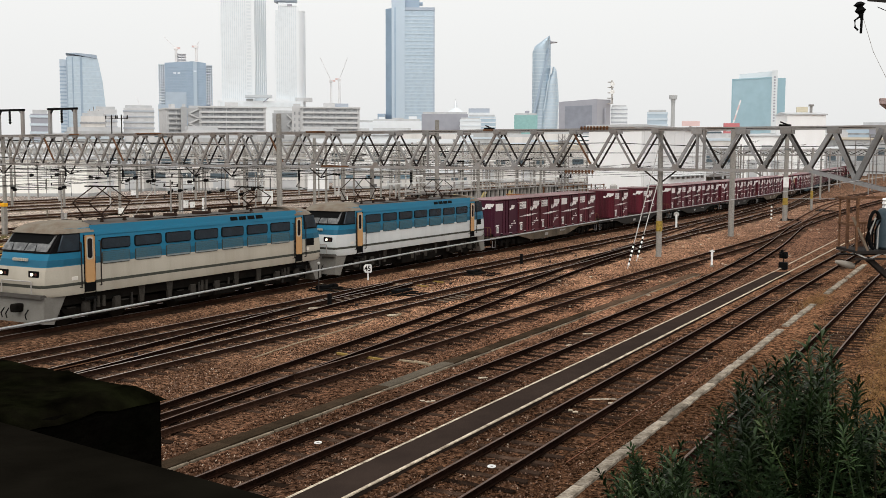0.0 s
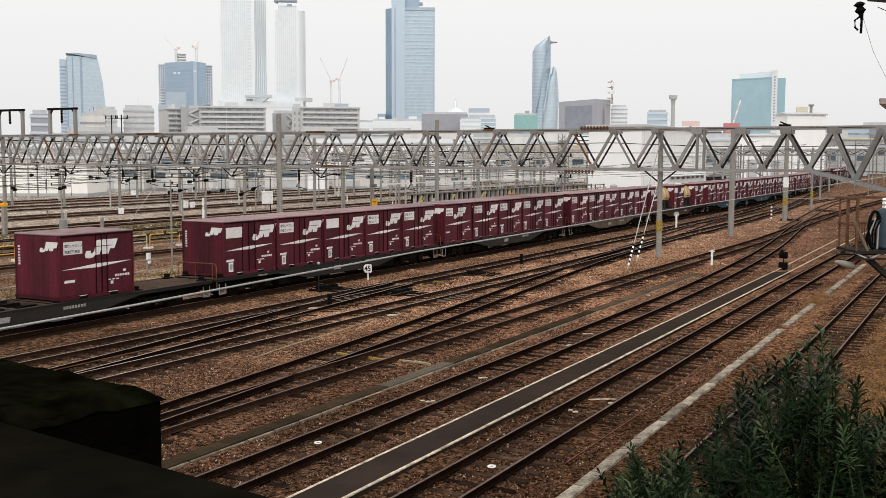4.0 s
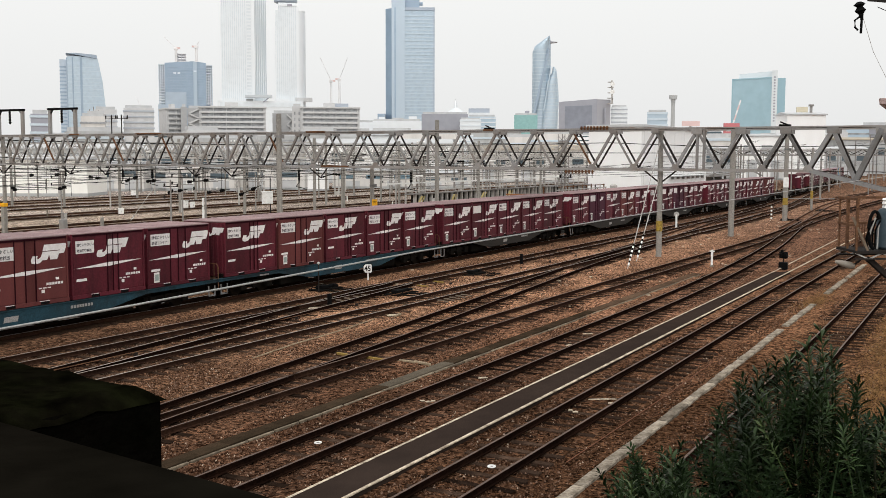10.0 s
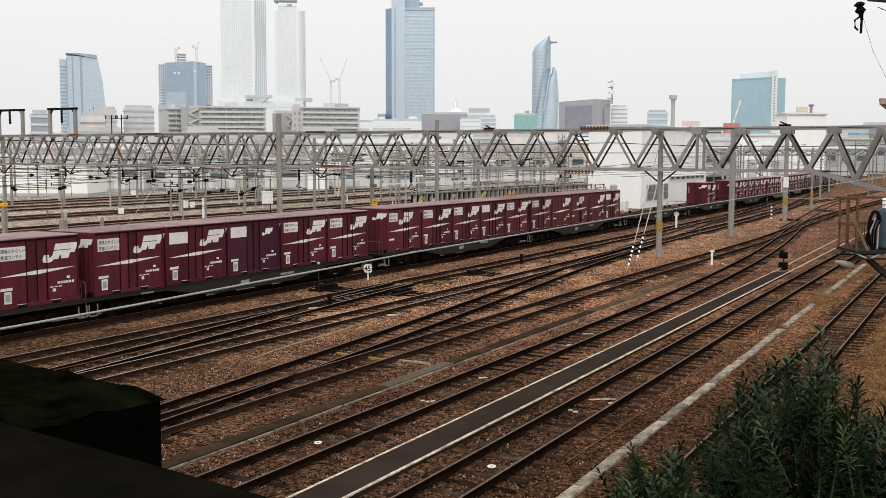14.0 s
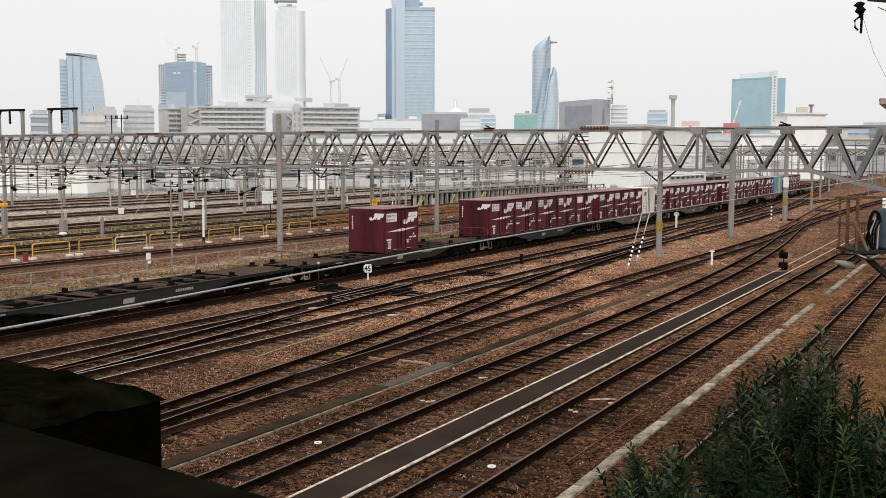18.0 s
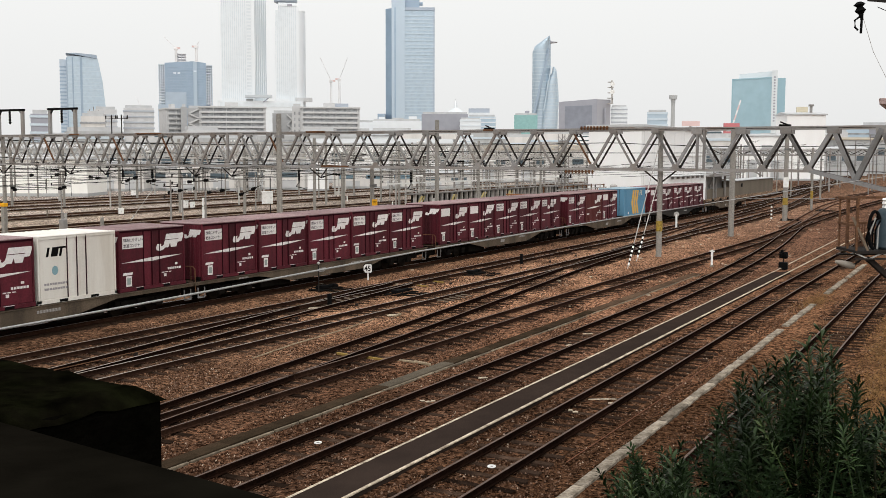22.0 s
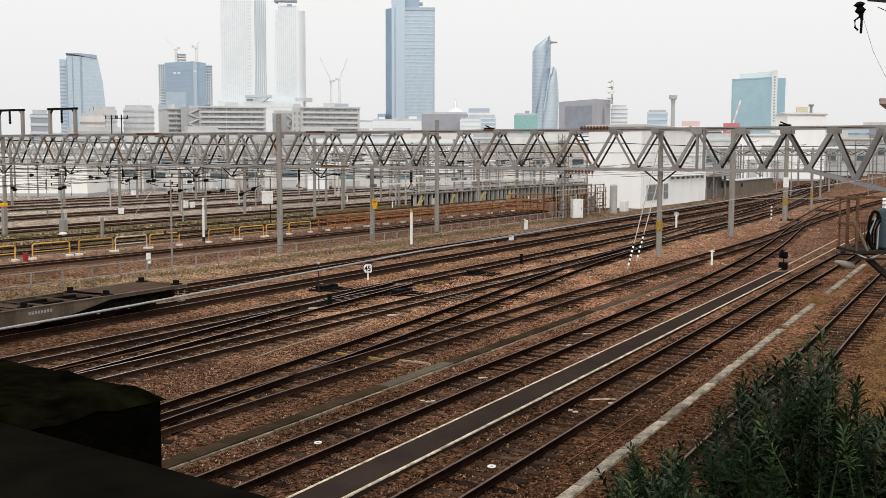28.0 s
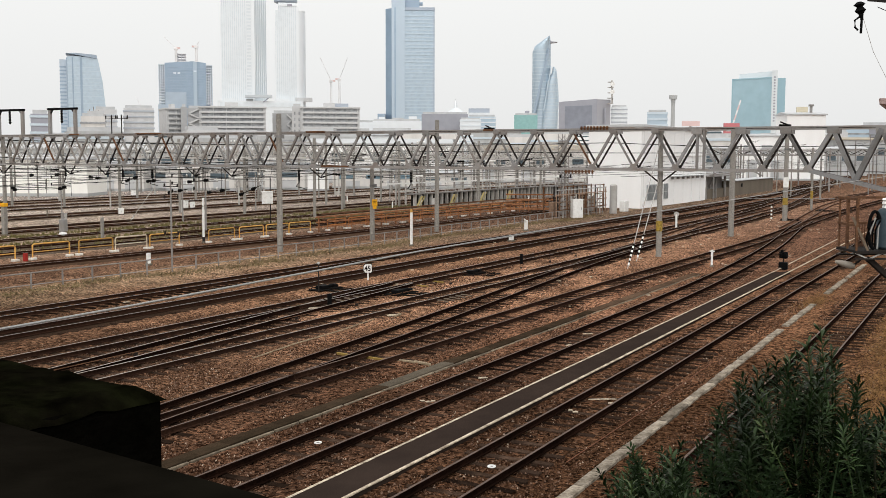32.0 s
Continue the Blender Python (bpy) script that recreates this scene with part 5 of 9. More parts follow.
proto("lead", lambda: locomotive("blue and dusty pale grey six-axle electric locomotive", LWHITE, LOUVRE), 35.05, 0.0)
proto("second", lambda: locomotive("blue and clean white six-axle electric locomotive", LWHITE_CLEAN, LOUVRE_BLUE), 53.75, 0.0)
DECK_Z = 1.03
for k, load in enumerate(LOADS):
    u = FRONT + PITCH * k + SLACK[k]
    mat, words = {"G": (UNDER_GREY, GREY_W), "T": (UNDER_TAN, TAN_W), "B": (UNDER_BLUE, BLUE_W), "R": (UNDER_RUST, RUST_W)}[FRAMES[k]]
    proto("wagon" + FRAMES[k], lambda: flat_wagon(mat, words), u, 0.0)
    for i, kind in enumerate(load):
        s = u + SLOT * i + CL / 2
        if kind == "T":
            proto("T", tank_container, s, DECK_Z - 0.01)
        elif kind == "F":
            proto("F", blue_container, u + 16.5, DECK_Z)
        else:
            proto(kind, lambda: container(kind), s, DECK_Z)
    if k == 1:
        proto("A", lambda: container("A"), u + 3.4 + CL / 2, DECK_Z)
        proto("B", lambda: container("B"), u + 11.5 + CL / 2, DECK_Z)
    if k == 14:
        proto("A", lambda: container("A"), u + 7.3 + CL / 2, DECK_Z)


# ---- poles, signs and lineside things ----
CP = "round grey concrete pole standing in the ballast"


def pole(x, y, h, r, label, arms=0, mat=None):
    p = thing("catenary_pole", label, "pole", "poles in the yard", pose(x, y, 0))
    part("shaft", Solid().rod((0, 0, -0.3), (0, 0, h), r, 12, r * 0.8), mat or POLE_CONC, p, smooth=True)
    part("cap", Solid().turned([(0, r * 0.82), (0.7, r * 0.82), (1, r * 0.5)], (0, 0, h), (0, 0, h + 0.06), 10), mat or POLE_CONC, p)
    for z in (h - 1.6,) if label == CP else ():
        part("clamp_band", Solid().rod((0, 0, z), (0, 0, z + 0.16), r * 0.92 + 0.02, 12).box(-0.12, 0.12, -r - 0.16, -r + 0.02, z - 0.05, z + 0.2), GALV_OLD, p, "dull grey clamp band")
    for k in range(arms):
        z = h - 0.5 - 0.9 * k
        part("arm", Solid().rod((-0.1, 0, z), (0, -2.2, z + 0.25), 0.035).rod((0, 0, z - 0.8), (0, -2.0, z + 0.2), 0.025), GALV_DARK, p)
        part("insulator", Solid().turned([(0, 0.04), (0.2, 0.09), (0.4, 0.04), (0.6, 0.09), (0.8, 0.04), (1, 0.08)], (0, -1.9, z + 0.25), (0, -2.2, z + 0.27), 8), GALV, p)
    return p


for x, y, h, r in ((89.7, 21.2, 8.8, 0.26), (114.2, 21.4, 8.8, 0.27), (58.49, 44.88, 9.3, 0.215), (70.51, 44.95, 5.65, 0.2), (81.71, 45.28, 9.6, 0.215), (140, 23.0, 7.6, 0.16), (172, 27, 7.6, 0.16)):
    pole(x, y, h, r, CP)
p = pole(47.91, 44.97, 4.95, 0.06, "thin steel post with small insulators beside the fence", mat=GALV_MID)
for z in (1.72, 3.9, 4.6):
    part("bracket", Solid().rod((0, -0.6, z), (0, 0.6, z), 0.03).turned([(0, 0.03), (0.5, 0.06), (1, 0.03)], (0, -0.55, z), (0, -0.55, z + 0.18), 8).turned([(0, 0.03), (0.5, 0.06), (1, 0.03)], (0, 0.5, z), (0, 0.5, z + 0.18), 8), GALV_DARK, p)


def sign_plate(name, label, x, y, h, w, hh, mat, post=0.045, post_mat=None, round_=False):
    t = thing(name, label, "sign", m=pose(x, y, -0.2))
    part("post", Solid().rod((0, 0, 0), (0, 0, h), post, 8), post_mat or WHITE, t)
    d = -math.degrees(math.atan2(x, y))
    s = Solid()
    if round_:
        s.prism([(w / 2 * math.cos(a), h + w / 2 * math.sin(a)) for a in [2 * math.pi * i / 16 for i in range(16)]], "y", -0.05, -0.02)
    else:
        s.box(-w / 2, w / 2, -0.05, -0.02, h - hh, h)
    q = part("plate", s, mat, t)
    q.matrix_local = pose(0, 0, 0, 0, 0, d)
    return t, q, d


# speed board
t, q, d = sign_plate("speed_sign", "white speed board with black number on a short post", 47.44, 30.53, 0.95, 0.78, 0.62, BLACK, 0.065)
q.data = Solid().prism([(-0.4, 0.62), (-0.25, 0.45), (0.3, 0.45), (0.36, 0.5), (0.36, 1.05), (0.3, 1.1), (-0.25, 1.1), (-0.4, 0.95)], "y", -0.05, -0.02).mesh("plate")
q.data.materials.append(BLACK)
b = part("board_face", Solid().prism([(-0.35, 0.64), (-0.22, 0.5), (0.26, 0.5), (0.31, 0.54), (0.31, 1.01), (0.26, 1.05), (-0.22, 1.05), (-0.35, 0.92)], "y", -0.062, -0.045), WHITE, t)
b.matrix_local = pose(0, 0, 0, 0, 0, d)
txt = bpy.data.curves.new("number", "FONT")
txt.body, txt.size, txt.align_x, txt.extrude, txt.offset = "45", 0.52, "CENTER", 0.004, 0.012
txt.materials.append(BLACK)
n = new("number", txt)
n.parent = t
n.matrix_local = pose(0, 0, 0, 0, 0, d) @ pose(-0.02, -0.068, 0.6, 90, 0, 0)
t.scale = (0.66, 0.66, 0.82)


def marker_post(x, y, h, r, label, cap=None, mat=None):
    t = thing("marker_post", label, "post", "marker posts", pose(x, y, -0.2))
    part("post", Solid().cbox(-r, r, -r, r, 0, h, 0.01), mat or WHITE, t)
    part("base", Solid().cbox(-r * 1.6, r * 1.6, -r * 1.6, r * 1.6, 0, 0.12, 0.01), CONCRETE, t)
    if cap:
        part("cap", Solid().prism([(-r * 1.2, h), (r * 1.2, h), (0, h + r * 3)], "y", -r, r), cap, t)
    return t


marker_post(67.3, 39.46, 2.5, 0.078, "tall white marker post with an ochre pointed cap", YELLOW)
t = marker_post(86.4, 38.7, 0.95, 0.13, "short white post with a leaning arm")
part("arm", Solid().bar((0, 0, 0.8), (-0.35, 0, 1.05), 0.12, 0.12), WHITE, t)
marker_post(74.88, 34.79, 0.45, 0.15, "low white lineside box")
t = marker_post(63.5, 16.1, 1.05, 0.055, "white steel post with a small cross on top")
part("cross_bar", Solid().box(-0.05, 0.05, -0.14, 0.14, 0.92, 1.0), WHITE, t)
marker_post(47.2, 46.2, 0.75, 0.1, "white marker post beside the fence")
t, q, d = sign_plate("lineside_sign", "round pale lineside disc on a white post", 97.6, 28.2, 1.25, 0.5, 0.5, GALV, 0.1, round_=True)
t = marker_post(61.66, 54.6, 3.45, 0.07, "tall white steel post among the far tracks", mat=WHITE)
part("sleeve", Solid().rod((0, 0, 0), (0, 0, 0.45), 0.12, 10), GALV_DARK, t)
part("clip", Solid().rod((0, 0, 2.75), (0, 0, 2.82), 0.085, 8), GALV_DARK, t)
t = marker_post(59.0, 73.8, 2.45, 0.17, "stout grey concrete post with an orange plate at its head", mat=POLE_CONC)
part("plate", Solid().cbox(-0.25, 0.2, -0.3, 0.28, 2.4, 2.7, 0.03), ORANGE, t, "orange plate")
marker_post(60.1, 63.7, 1.75, 0.1, "short grey concrete post between far tracks", mat=POLE_CONC)
t = marker_post(59.75, 67.75, 2.05, 0.09, "grey post carrying a tall grey equipment case", mat=GALV_MID)
part("case", Solid().cbox(-0.24, 0.24, -0.32, 0.24, 0.5, 1.5, 0.04), GALV_MID, t, "grey equipment case")
part("dish", Solid().turned([(0, 0.34), (0.6, 0.28), (1, 0.1)], (-0.1, -0.1, 0.3), (-0.1, -0.1, 0.5), 12), WHITE, t, "white bell-shaped foot")

# dwarf signal beside the path
t = thing("dwarf_signal", "black dwarf shunting signal on a squat foot", "signal", m=pose(64.3, 12.05, -0.2))
t.scale = (0.68, 0.68, 0.88)
part("foot", Solid().cbox(-0.28, 0.28, -0.36, 0.36, 0, 0.5, 0.03), BLACK, t)
part("stem", Solid().rod((0, 0, 0.5), (0, 0, 0.8), 0.06), BLACK, t)
hd = part("head", Solid().cbox(-0.16, 0.16, -0.36, 0.36, 0.75, 1.2, 0.05), BLACK, t)
for yy in (-0.2, 0.2):
    part("hood", Solid().turned([(0, 0.13), (1, 0.12)], (-0.16, yy, 1.0), (-0.36, yy, 1.0), 10), BLACK, hd)
part("hood", Solid().turned([(0, 0.12), (1, 0.11)], (-0.1, 0.1, 1.25), (-0.3, 0.1, 1.25), 10), BLACK, hd)


def striped_guy(x, y, top):
    """A pole stay with a black and white guard."""
    g = thing("guy_wire", "steel stay with a black and white striped guard", "guy wire", "pole stays")
    a, b = Vector((x, y, -0.2)), Vector(top)
    part("wire", Solid().rod(a, b, 0.03, 6), GALV, g)
    d = (b - a).normalized()
    for i in range(10):
        part("stripe", Solid().rod(a + d * (0.3 + i * 0.17), a + d * (0.3 + (i + 1) * 0.17), 0.06, 8), (WHITE, BLACK)[i % 2], g)
    return g


striped_guy(59.9, 20.2, (68.3, 20.9, 7.6))
striped_guy(64.6, 21.2, (68.4, 20.95, 5.2))
striped_guy(77.4, 78.2, (89.0, 85.5, 3.4))

# point machines and their rodding
def point_machine(x, y, turn, label):
    t = thing("point_machine", label, "point machine", "point machines", pose(x, y, -0.2, 0, 0, turn))
    part("plate", Solid().box(-0.95, 0.95, -0.42, 0.38, 0.0, 0.05).box(-0.6, -0.38, -1.5, 0.6, 0.0, 0.04).box(0.3, 0.5, -1.5, 0.6, 0.0, 0.04), BOGIE, t)
    part("case", Solid().cbox(-0.55, 0.12, -0.2, 0.22, 0.05, 0.23, 0.02), BLACK, t)
    part("motor", Solid().turned([(0, 0.09), (0.9, 0.09), (1, 0.06)], (0.12, 0, 0.14), (0.55, 0, 0.14), 12), BLACK, t)
    part("junction_box", Solid().cbox(0.6, 0.88, -0.16, 0.12, 0.05, 0.2, 0.02), BLACK, t)
    part("rod", Solid().rod((-0.48, -1.6, 0.1), (-0.48, 0.3, 0.13), 0.025).rod((-0.1, -1.8, 0.08), (-0.1, 0.2, 0.1), 0.02).rod((0.4, -1.5, 0.07), (0.4, -0.2, 0.1), 0.02), BOGIE, t)
    part("cable", Solid().wire([(0.85, 0.05, 0.14), (1.05, 0.2, 0.16), (1.25, 0.12, 0.05), (1.6, 0.35, 0.02)], 0.02, 5).wire([(-0.55, 0.1, 0.12), (-0.8, 0.25, 0.18), (-1.05, 0.2, 0.04)], 0.02, 5), BLACK, t)
    return t


for x, y, a in ((43.1, 30.25, 0), (43.5, 26.1, 0), (53.0, 27.0, 4), (115.0, 21.5, 0), (136.6, 21.3, 20)):
    point_machine(x, y, a, "black point machine lying beside a turnout")
lever = thing("point_lever", "thin upright point lever with a round knob", "lever", m=pose(42.0, 29.9, -0.2))
part("stem", Solid().rod((0, 0, 0), (0, 0, 1.35), 0.03), GALV_DARK, lever)
part("knob", Solid().turned([(0, 0.02), (0.3, 0.07), (0.7, 0.07), (1, 0.02)], (0, 0, 1.35), (0, 0, 1.5), 10), GALV, lever)
st = thing("switch_post", "short dark post between the tracks", "post", m=pose(37.9, 26.4, -0.2))
part("post", Solid().cbox(-0.08, 0.08, -0.08, 0.08, 0, 0.62, 0.02), BLACK, st)
st = copy_thing(st, pose(59.44, 26.9, -0.2))

# low pipe fence along the running line
FENCE_LINE = [(12, 44.0), (34, 43.05), (50, 42.3), (60, 42.1), (80, 42.6), (95, 42.85), (118, 42.8)]
fence = thing("pipe_fence", "low grey pipe fence with thin posts in dry grass", "fence", kind="structure")
part("top_rail", Solid().wire([(x, y, 0.62) for x, y in FENCE_LINE], 0.036, 6), GALV_MID, fence)
part("low_rail", Solid().wire([(x, y, 0.02) for x, y in FENCE_LINE], 0.025, 5), GALV_MID, fence)
post_mesh = Solid().cbox(-0.035, 0.035, -0.035, 0.035, -0.3, 0.6, 0.008).mesh("post")
post_mesh.materials.append(GALV_MID)
for i in range(56):
    x = 13 + i * 1.9
    o = new("post", post_mesh)
    o.parent, o.matrix_local = fence, pose(x, curve_y(x, FENCE_LINE), 0)


def guard_rail(paint, label):
    t = thing("guard_rail", label, "barrier", "yellow barriers between the tracks")
    w = 2.9
    part("frame", Solid().wire([(-w / 2, 0, 0), (-w / 2, 0, 0.92), (-w / 2 + 0.12, 0, 1.0), (w / 2 - 0.12, 0, 1.0), (w / 2, 0, 0.92), (w / 2, 0, 0)], 0.05, 6), paint, t)
    part("mid_bar", Solid().rod((-w / 2, 0, 0.5), (w / 2, 0, 0.5), 0.035), paint, t)
    for x in (-w / 2, w / 2):
        part("foot", Solid().cbox(x - 0.24, x + 0.24, -0.15, 0.15, -0.02, 0.14, 0.03), CREAM, t, "pale concrete foot")
    return t


HOOP_LINE = [(40, 55.4), (60, 54.3), (75, 53.9), (125, 53.9)]
g = guard_rail(YELLOW, "ochre yellow tube barrier on small white concrete feet")
g.matrix_basis = pose(43.35, curve_y(43.35, HOOP_LINE), -0.2, 0, 0, -3)
for x in (47.5, 51.1, 57.3, 63.3, 66.8, 70.1, 73.1):
    copy_thing(g, pose(x, curve_y(x, HOOP_LINE), -0.2, 0, 0, -2))
pale = guard_rail(surface("faded_cream_paint", (0.62, 0.55, 0.44), 0.6, grain=0.15, stain=0.6, stain_scale=3, tint=(0.4, 0.24, 0.1)), "faded cream tube barrier on small white concrete feet")
pale.matrix_basis = pose(54.17, curve_y(54.17, HOOP_LINE), -0.2, 0, 0, -2)
rusty = guard_rail(surface("rusty_orange_paint", (0.50, 0.21, 0.06), 0.65, grain=0.2, stain=0.7, stain_scale=2, tint=(0.3, 0.12, 0.05), spread=0.25), "rusty orange tube barrier on small white concrete feet")
rusty.matrix_basis = pose(78.6, 53.9, -0.2)
for k in range(12):
    copy_thing(rusty, pose(82.0 + 3.3 * k, 53.9, -0.2))
stop = thing("buffer_post", "small red lineside post", "post", m=pose(45.2, 54.7, -0.2))
part("post", Solid().cbox(-0.12, 0.12, -0.12, 0.12, 0, 0.5, 0.03), surface("dull_red_paint", (0.30, 0.025, 0.02), 0.7, grain=0.2), stop)


def cabinet(x, y, z, w, d, h, label, mat, legs=0.0):
    t = thing("relay_cabinet", label, "cabinet", "lineside cabinets", pose(x, y, z, 0, 0, -50))
    part("case", Solid().cbox(-w / 2, w / 2, -d / 2, d / 2, legs, legs + h, 0.03), mat, t)
    part("lid", Solid().cbox(-w / 2 - 0.04, w / 2 + 0.04, -d / 2 - 0.04, d / 2 + 0.04, legs + h, legs + h + 0.06, 0.015), mat, t)
    part("door", Solid().cbox(-w / 2 + 0.06, w / 2 - 0.06, -d / 2 - 0.02, -d / 2, legs + 0.08, legs + h - 0.08, 0.006), mat, t)
    part("handle", Solid().box(w / 2 - 0.2, w / 2 - 0.16, -d / 2 - 0.05, -d / 2 - 0.02, legs + h * 0.45, legs + h * 0.6), GALV_DARK, t)
    if legs:
        for sx in (-1, 1):
            part("leg", Solid().box(sx * w * 0.4 - 0.06, sx * w * 0.4 + 0.06, -0.06, 0.06, 0, legs), GALV_DARK, t)
    return t


cabinet(107.2, 42.0, -0.2, 1.15, 0.9, 2.0, "tall white relay cabinet beside the substation", WHITE)
t = cabinet(81.6, 64.1, -0.2, 1.05, 0.6, 1.15, "white equipment box hung on a slim grey post", WHITE)
for o in t.children:
    o.location.z += 2.0
part("post", Solid().rod((0.3, 0.35, 0), (0.3, 0.35, 4.6), 0.05, 8), GALV_DARK, t)
cabinet(*off(101, -36.5), -0.2, 0.5, 0.5, 0.6, "grey lineside cabinet on short legs", GALV, 0.4)
for side, d, w, h in ((-32.5, 132, 0.9, 0.85), (-31.5, 132, 0.6, 0.7), (-36.2, 118, 0.55, 0.6)):
    cabinet(*off(d, side), -0.2, w, 0.5, h, "white lineside cabinet among far tracks", WHITE, 0.1)
t = thing("yellow_sign", "orange rectangular sign strapped to a concrete pole", "sign", m=pose(70.3, 44.58, 0))
for z0, z1, w in ((2.55, 3.05, 0.42), (2.3, 2.52, 0.28)):
    q = part("plate", Solid().box(-w / 2, w / 2, -0.03, 0.0, z0, z1), ORANGE, t)
    q.matrix_local = pose(0, 0, 0, 0, 0, -57)
q = part("lettering", Solid().box(-0.15, 0.15, -0.034, -0.03, 2.88, 2.93).box(-0.15, 0.1, -0.034, -0.03, 2.75, 2.8), BLACK, t)
q.matrix_local = pose(0, 0, 0, 0, 0, -57)
t = thing("yellow_sign", "yellow and grey band wrapped round a concrete column", "sign", m=pose(GX, 20.95, 0))
part("band", Solid().rod((0, 0, 1.5), (0, 0, 2.2), 0.222, 14), surface("worn_ochre_band", (0.36, 0.24, 0.04), 0.7, grain=0.4, grain_scale=12, stain=0.8, stain_scale=5, tint=(0.12, 0.1, 0.07)), t, smooth=True)
t = thing("yellow_sign", "yellow and grey band wrapped round a concrete column", "sign", m=pose(114.2, 21.4, 0))
part("band", Solid().rod((0, 0, 1.45), (0, 0, 2.2), 0.275, 14), MATS["worn_ochre_band"], t, smooth=True)
t = thing("yellow_sign", "yellow and grey band wrapped round a concrete column", "sign", m=pose(140.0, 23.0, 0))
part("band", Solid().rod((0, 0, 1.2), (0, 0, 2.2), 0.17, 14), MATS["worn_ochre_band"], t, smooth=True)
t = thing("pole_sign", "white vertical plate strapped to a concrete pole", "sign", m=pose(114.2, 21.4, 0))
part("strap", Solid().rod((0, 0, 3.5), (0, 0, 3.6), 0.27, 12).rod((0, 0, 4.1), (0, 0, 4.2), 0.27, 12), GALV_DARK, t)
q = part("plate", Solid().box(-0.27, 0.27, -0.3, -0.25, 3.3, 4.35), WHITE, t)
q.matrix_local = pose(0, 0, 0, 0, 0, -75)

# ---- catenary wires and far gantries ----
def wires(name, label, spans, r):
    t = thing(name, label, "overhead wire", "overhead wires")
    for a, b, sag in spans:
        a, b = Vector(a), Vector(b)
        k = 10
        pts = [a.lerp(b, i / k) - Vector((0, 0, sag * 4 * (i / k) * (1 - i / k))) for i in range(k + 1)]
        part("wire", Solid().wire(pts, r, 4), WIRE, t)
    return t


t = thing("trolley_wire", "bare stranded overhead cable above the near siding", "overhead wire", "overhead wires")
part("wire", Solid().wire([(-14, 6.15, 5.22), (-4, 6.12, 5.22), (2, 6.1, 5.25), (6, 6.08, 5.29), (10.5, 6.05, 5.37), (17, 6.0, 5.42), (24, 5.95, 5.45), (34, 5.9, 5.48), (60, 5.8, 5.52), (68.0, 5.2, 5.6)], 0.0095, 8), surface("bright_cable", (0.36, 0.36, 0.35), 0.45, 0.6, grain=0.3, grain_scale=90), t, smooth=True)
for y, z in ((23.8, 5.1), (27.7, 5.1), (32.25, 5.1), (36.25, 5.1), (48, 5.1), (57, 5.1), (61, 5.1), (71.5, 5.1), (76, 5.1), (89.2, 5.1), (103, 5.1)):
    spans = []
    for x in (18.5, 68.5, 118.5, 168.5, 218.5):
        spans.append(((x, y - 0.1, z), (x + 50, y + 0.1, z), 0.05))
        spans.append(((x, y - 0.1, z + 0.85), (x + 50, y + 0.1, z + 0.85), 0.45))
    w = wires("contact_wire", "thin dark contact and messenger wire above a track", [s for s in spans if s[0][0] > 60 or y > 40], 0.014)
wires("feeder_wire", "dark feeder cable strung high across the yard", [((60, 95, 8.3), (112, 40, 8.0), 0.6), ((112, 40, 8.0), (150, 10, 8.4), 0.5), ((76, 108, 8.4), (128, 60, 8.2), 0.5), ((90, 56, 7.0), (140, 34, 7.0), 0.1)], 0.04)
for x, y0, y1, z0, z1 in ((93.5, 67, 125, 6.2, 8.0), (118.5, 48, 118, 6.0, 8.0), (143.5, 62, 128, 6.4, 8.2), (168.5, 46, 130, 6.0, 8.2), (218.5, 50, 150, 6.0, 8.6)):
    f = truss(x, y0, y1, z0, z1, 2.4, 0.9, (GALV, GALV_MID), chord=0.13, web=0.09, fine=False)
    n = 6
    for i in range(n + 1):
        y = y0 + (y1 - y0) * i / n
        part("leg", Solid().rod((x, y, -0.3), (x, y, z1 + 0.4), 0.17, 8), POLE_CONC, f)
for i in range(70):
    x, y = random.uniform(95, 260), random.uniform(50, 150)
    h = random.uniform(5.5, 9.0)
    q = pole(x, y, h, random.uniform(0.1, 0.17), "far grey catenary pole with bracket arm", arms=random.choice((0, 1, 1)), mat=random.choice((POLE_CONC, GALV)))
for y in (70.6, 69.4):
    t = thing("insulator_post", "short steel post with black insulators on the gantry", "post", "posts with insulators", pose(68.0, y, 8.38))
    part("post", Solid().rod((0, 0, 0), (0, 0, 1.65), 0.05, 6), GALV_DARK, t)
    part("arm", Solid().rod((0, -0.75, 1.3), (0, 0.75, 1.3), 0.03, 5), GALV_DARK, t)
    for sy in (-0.7, 0.0, 0.7):
        part("insulator", Solid().turned([(0, 0.04), (0.3, 0.07), (0.5, 0.04), (0.7, 0.07), (1, 0.03)], (0, sy, 1.32), (0, sy, 1.6), 7), GALV_DARK, t)
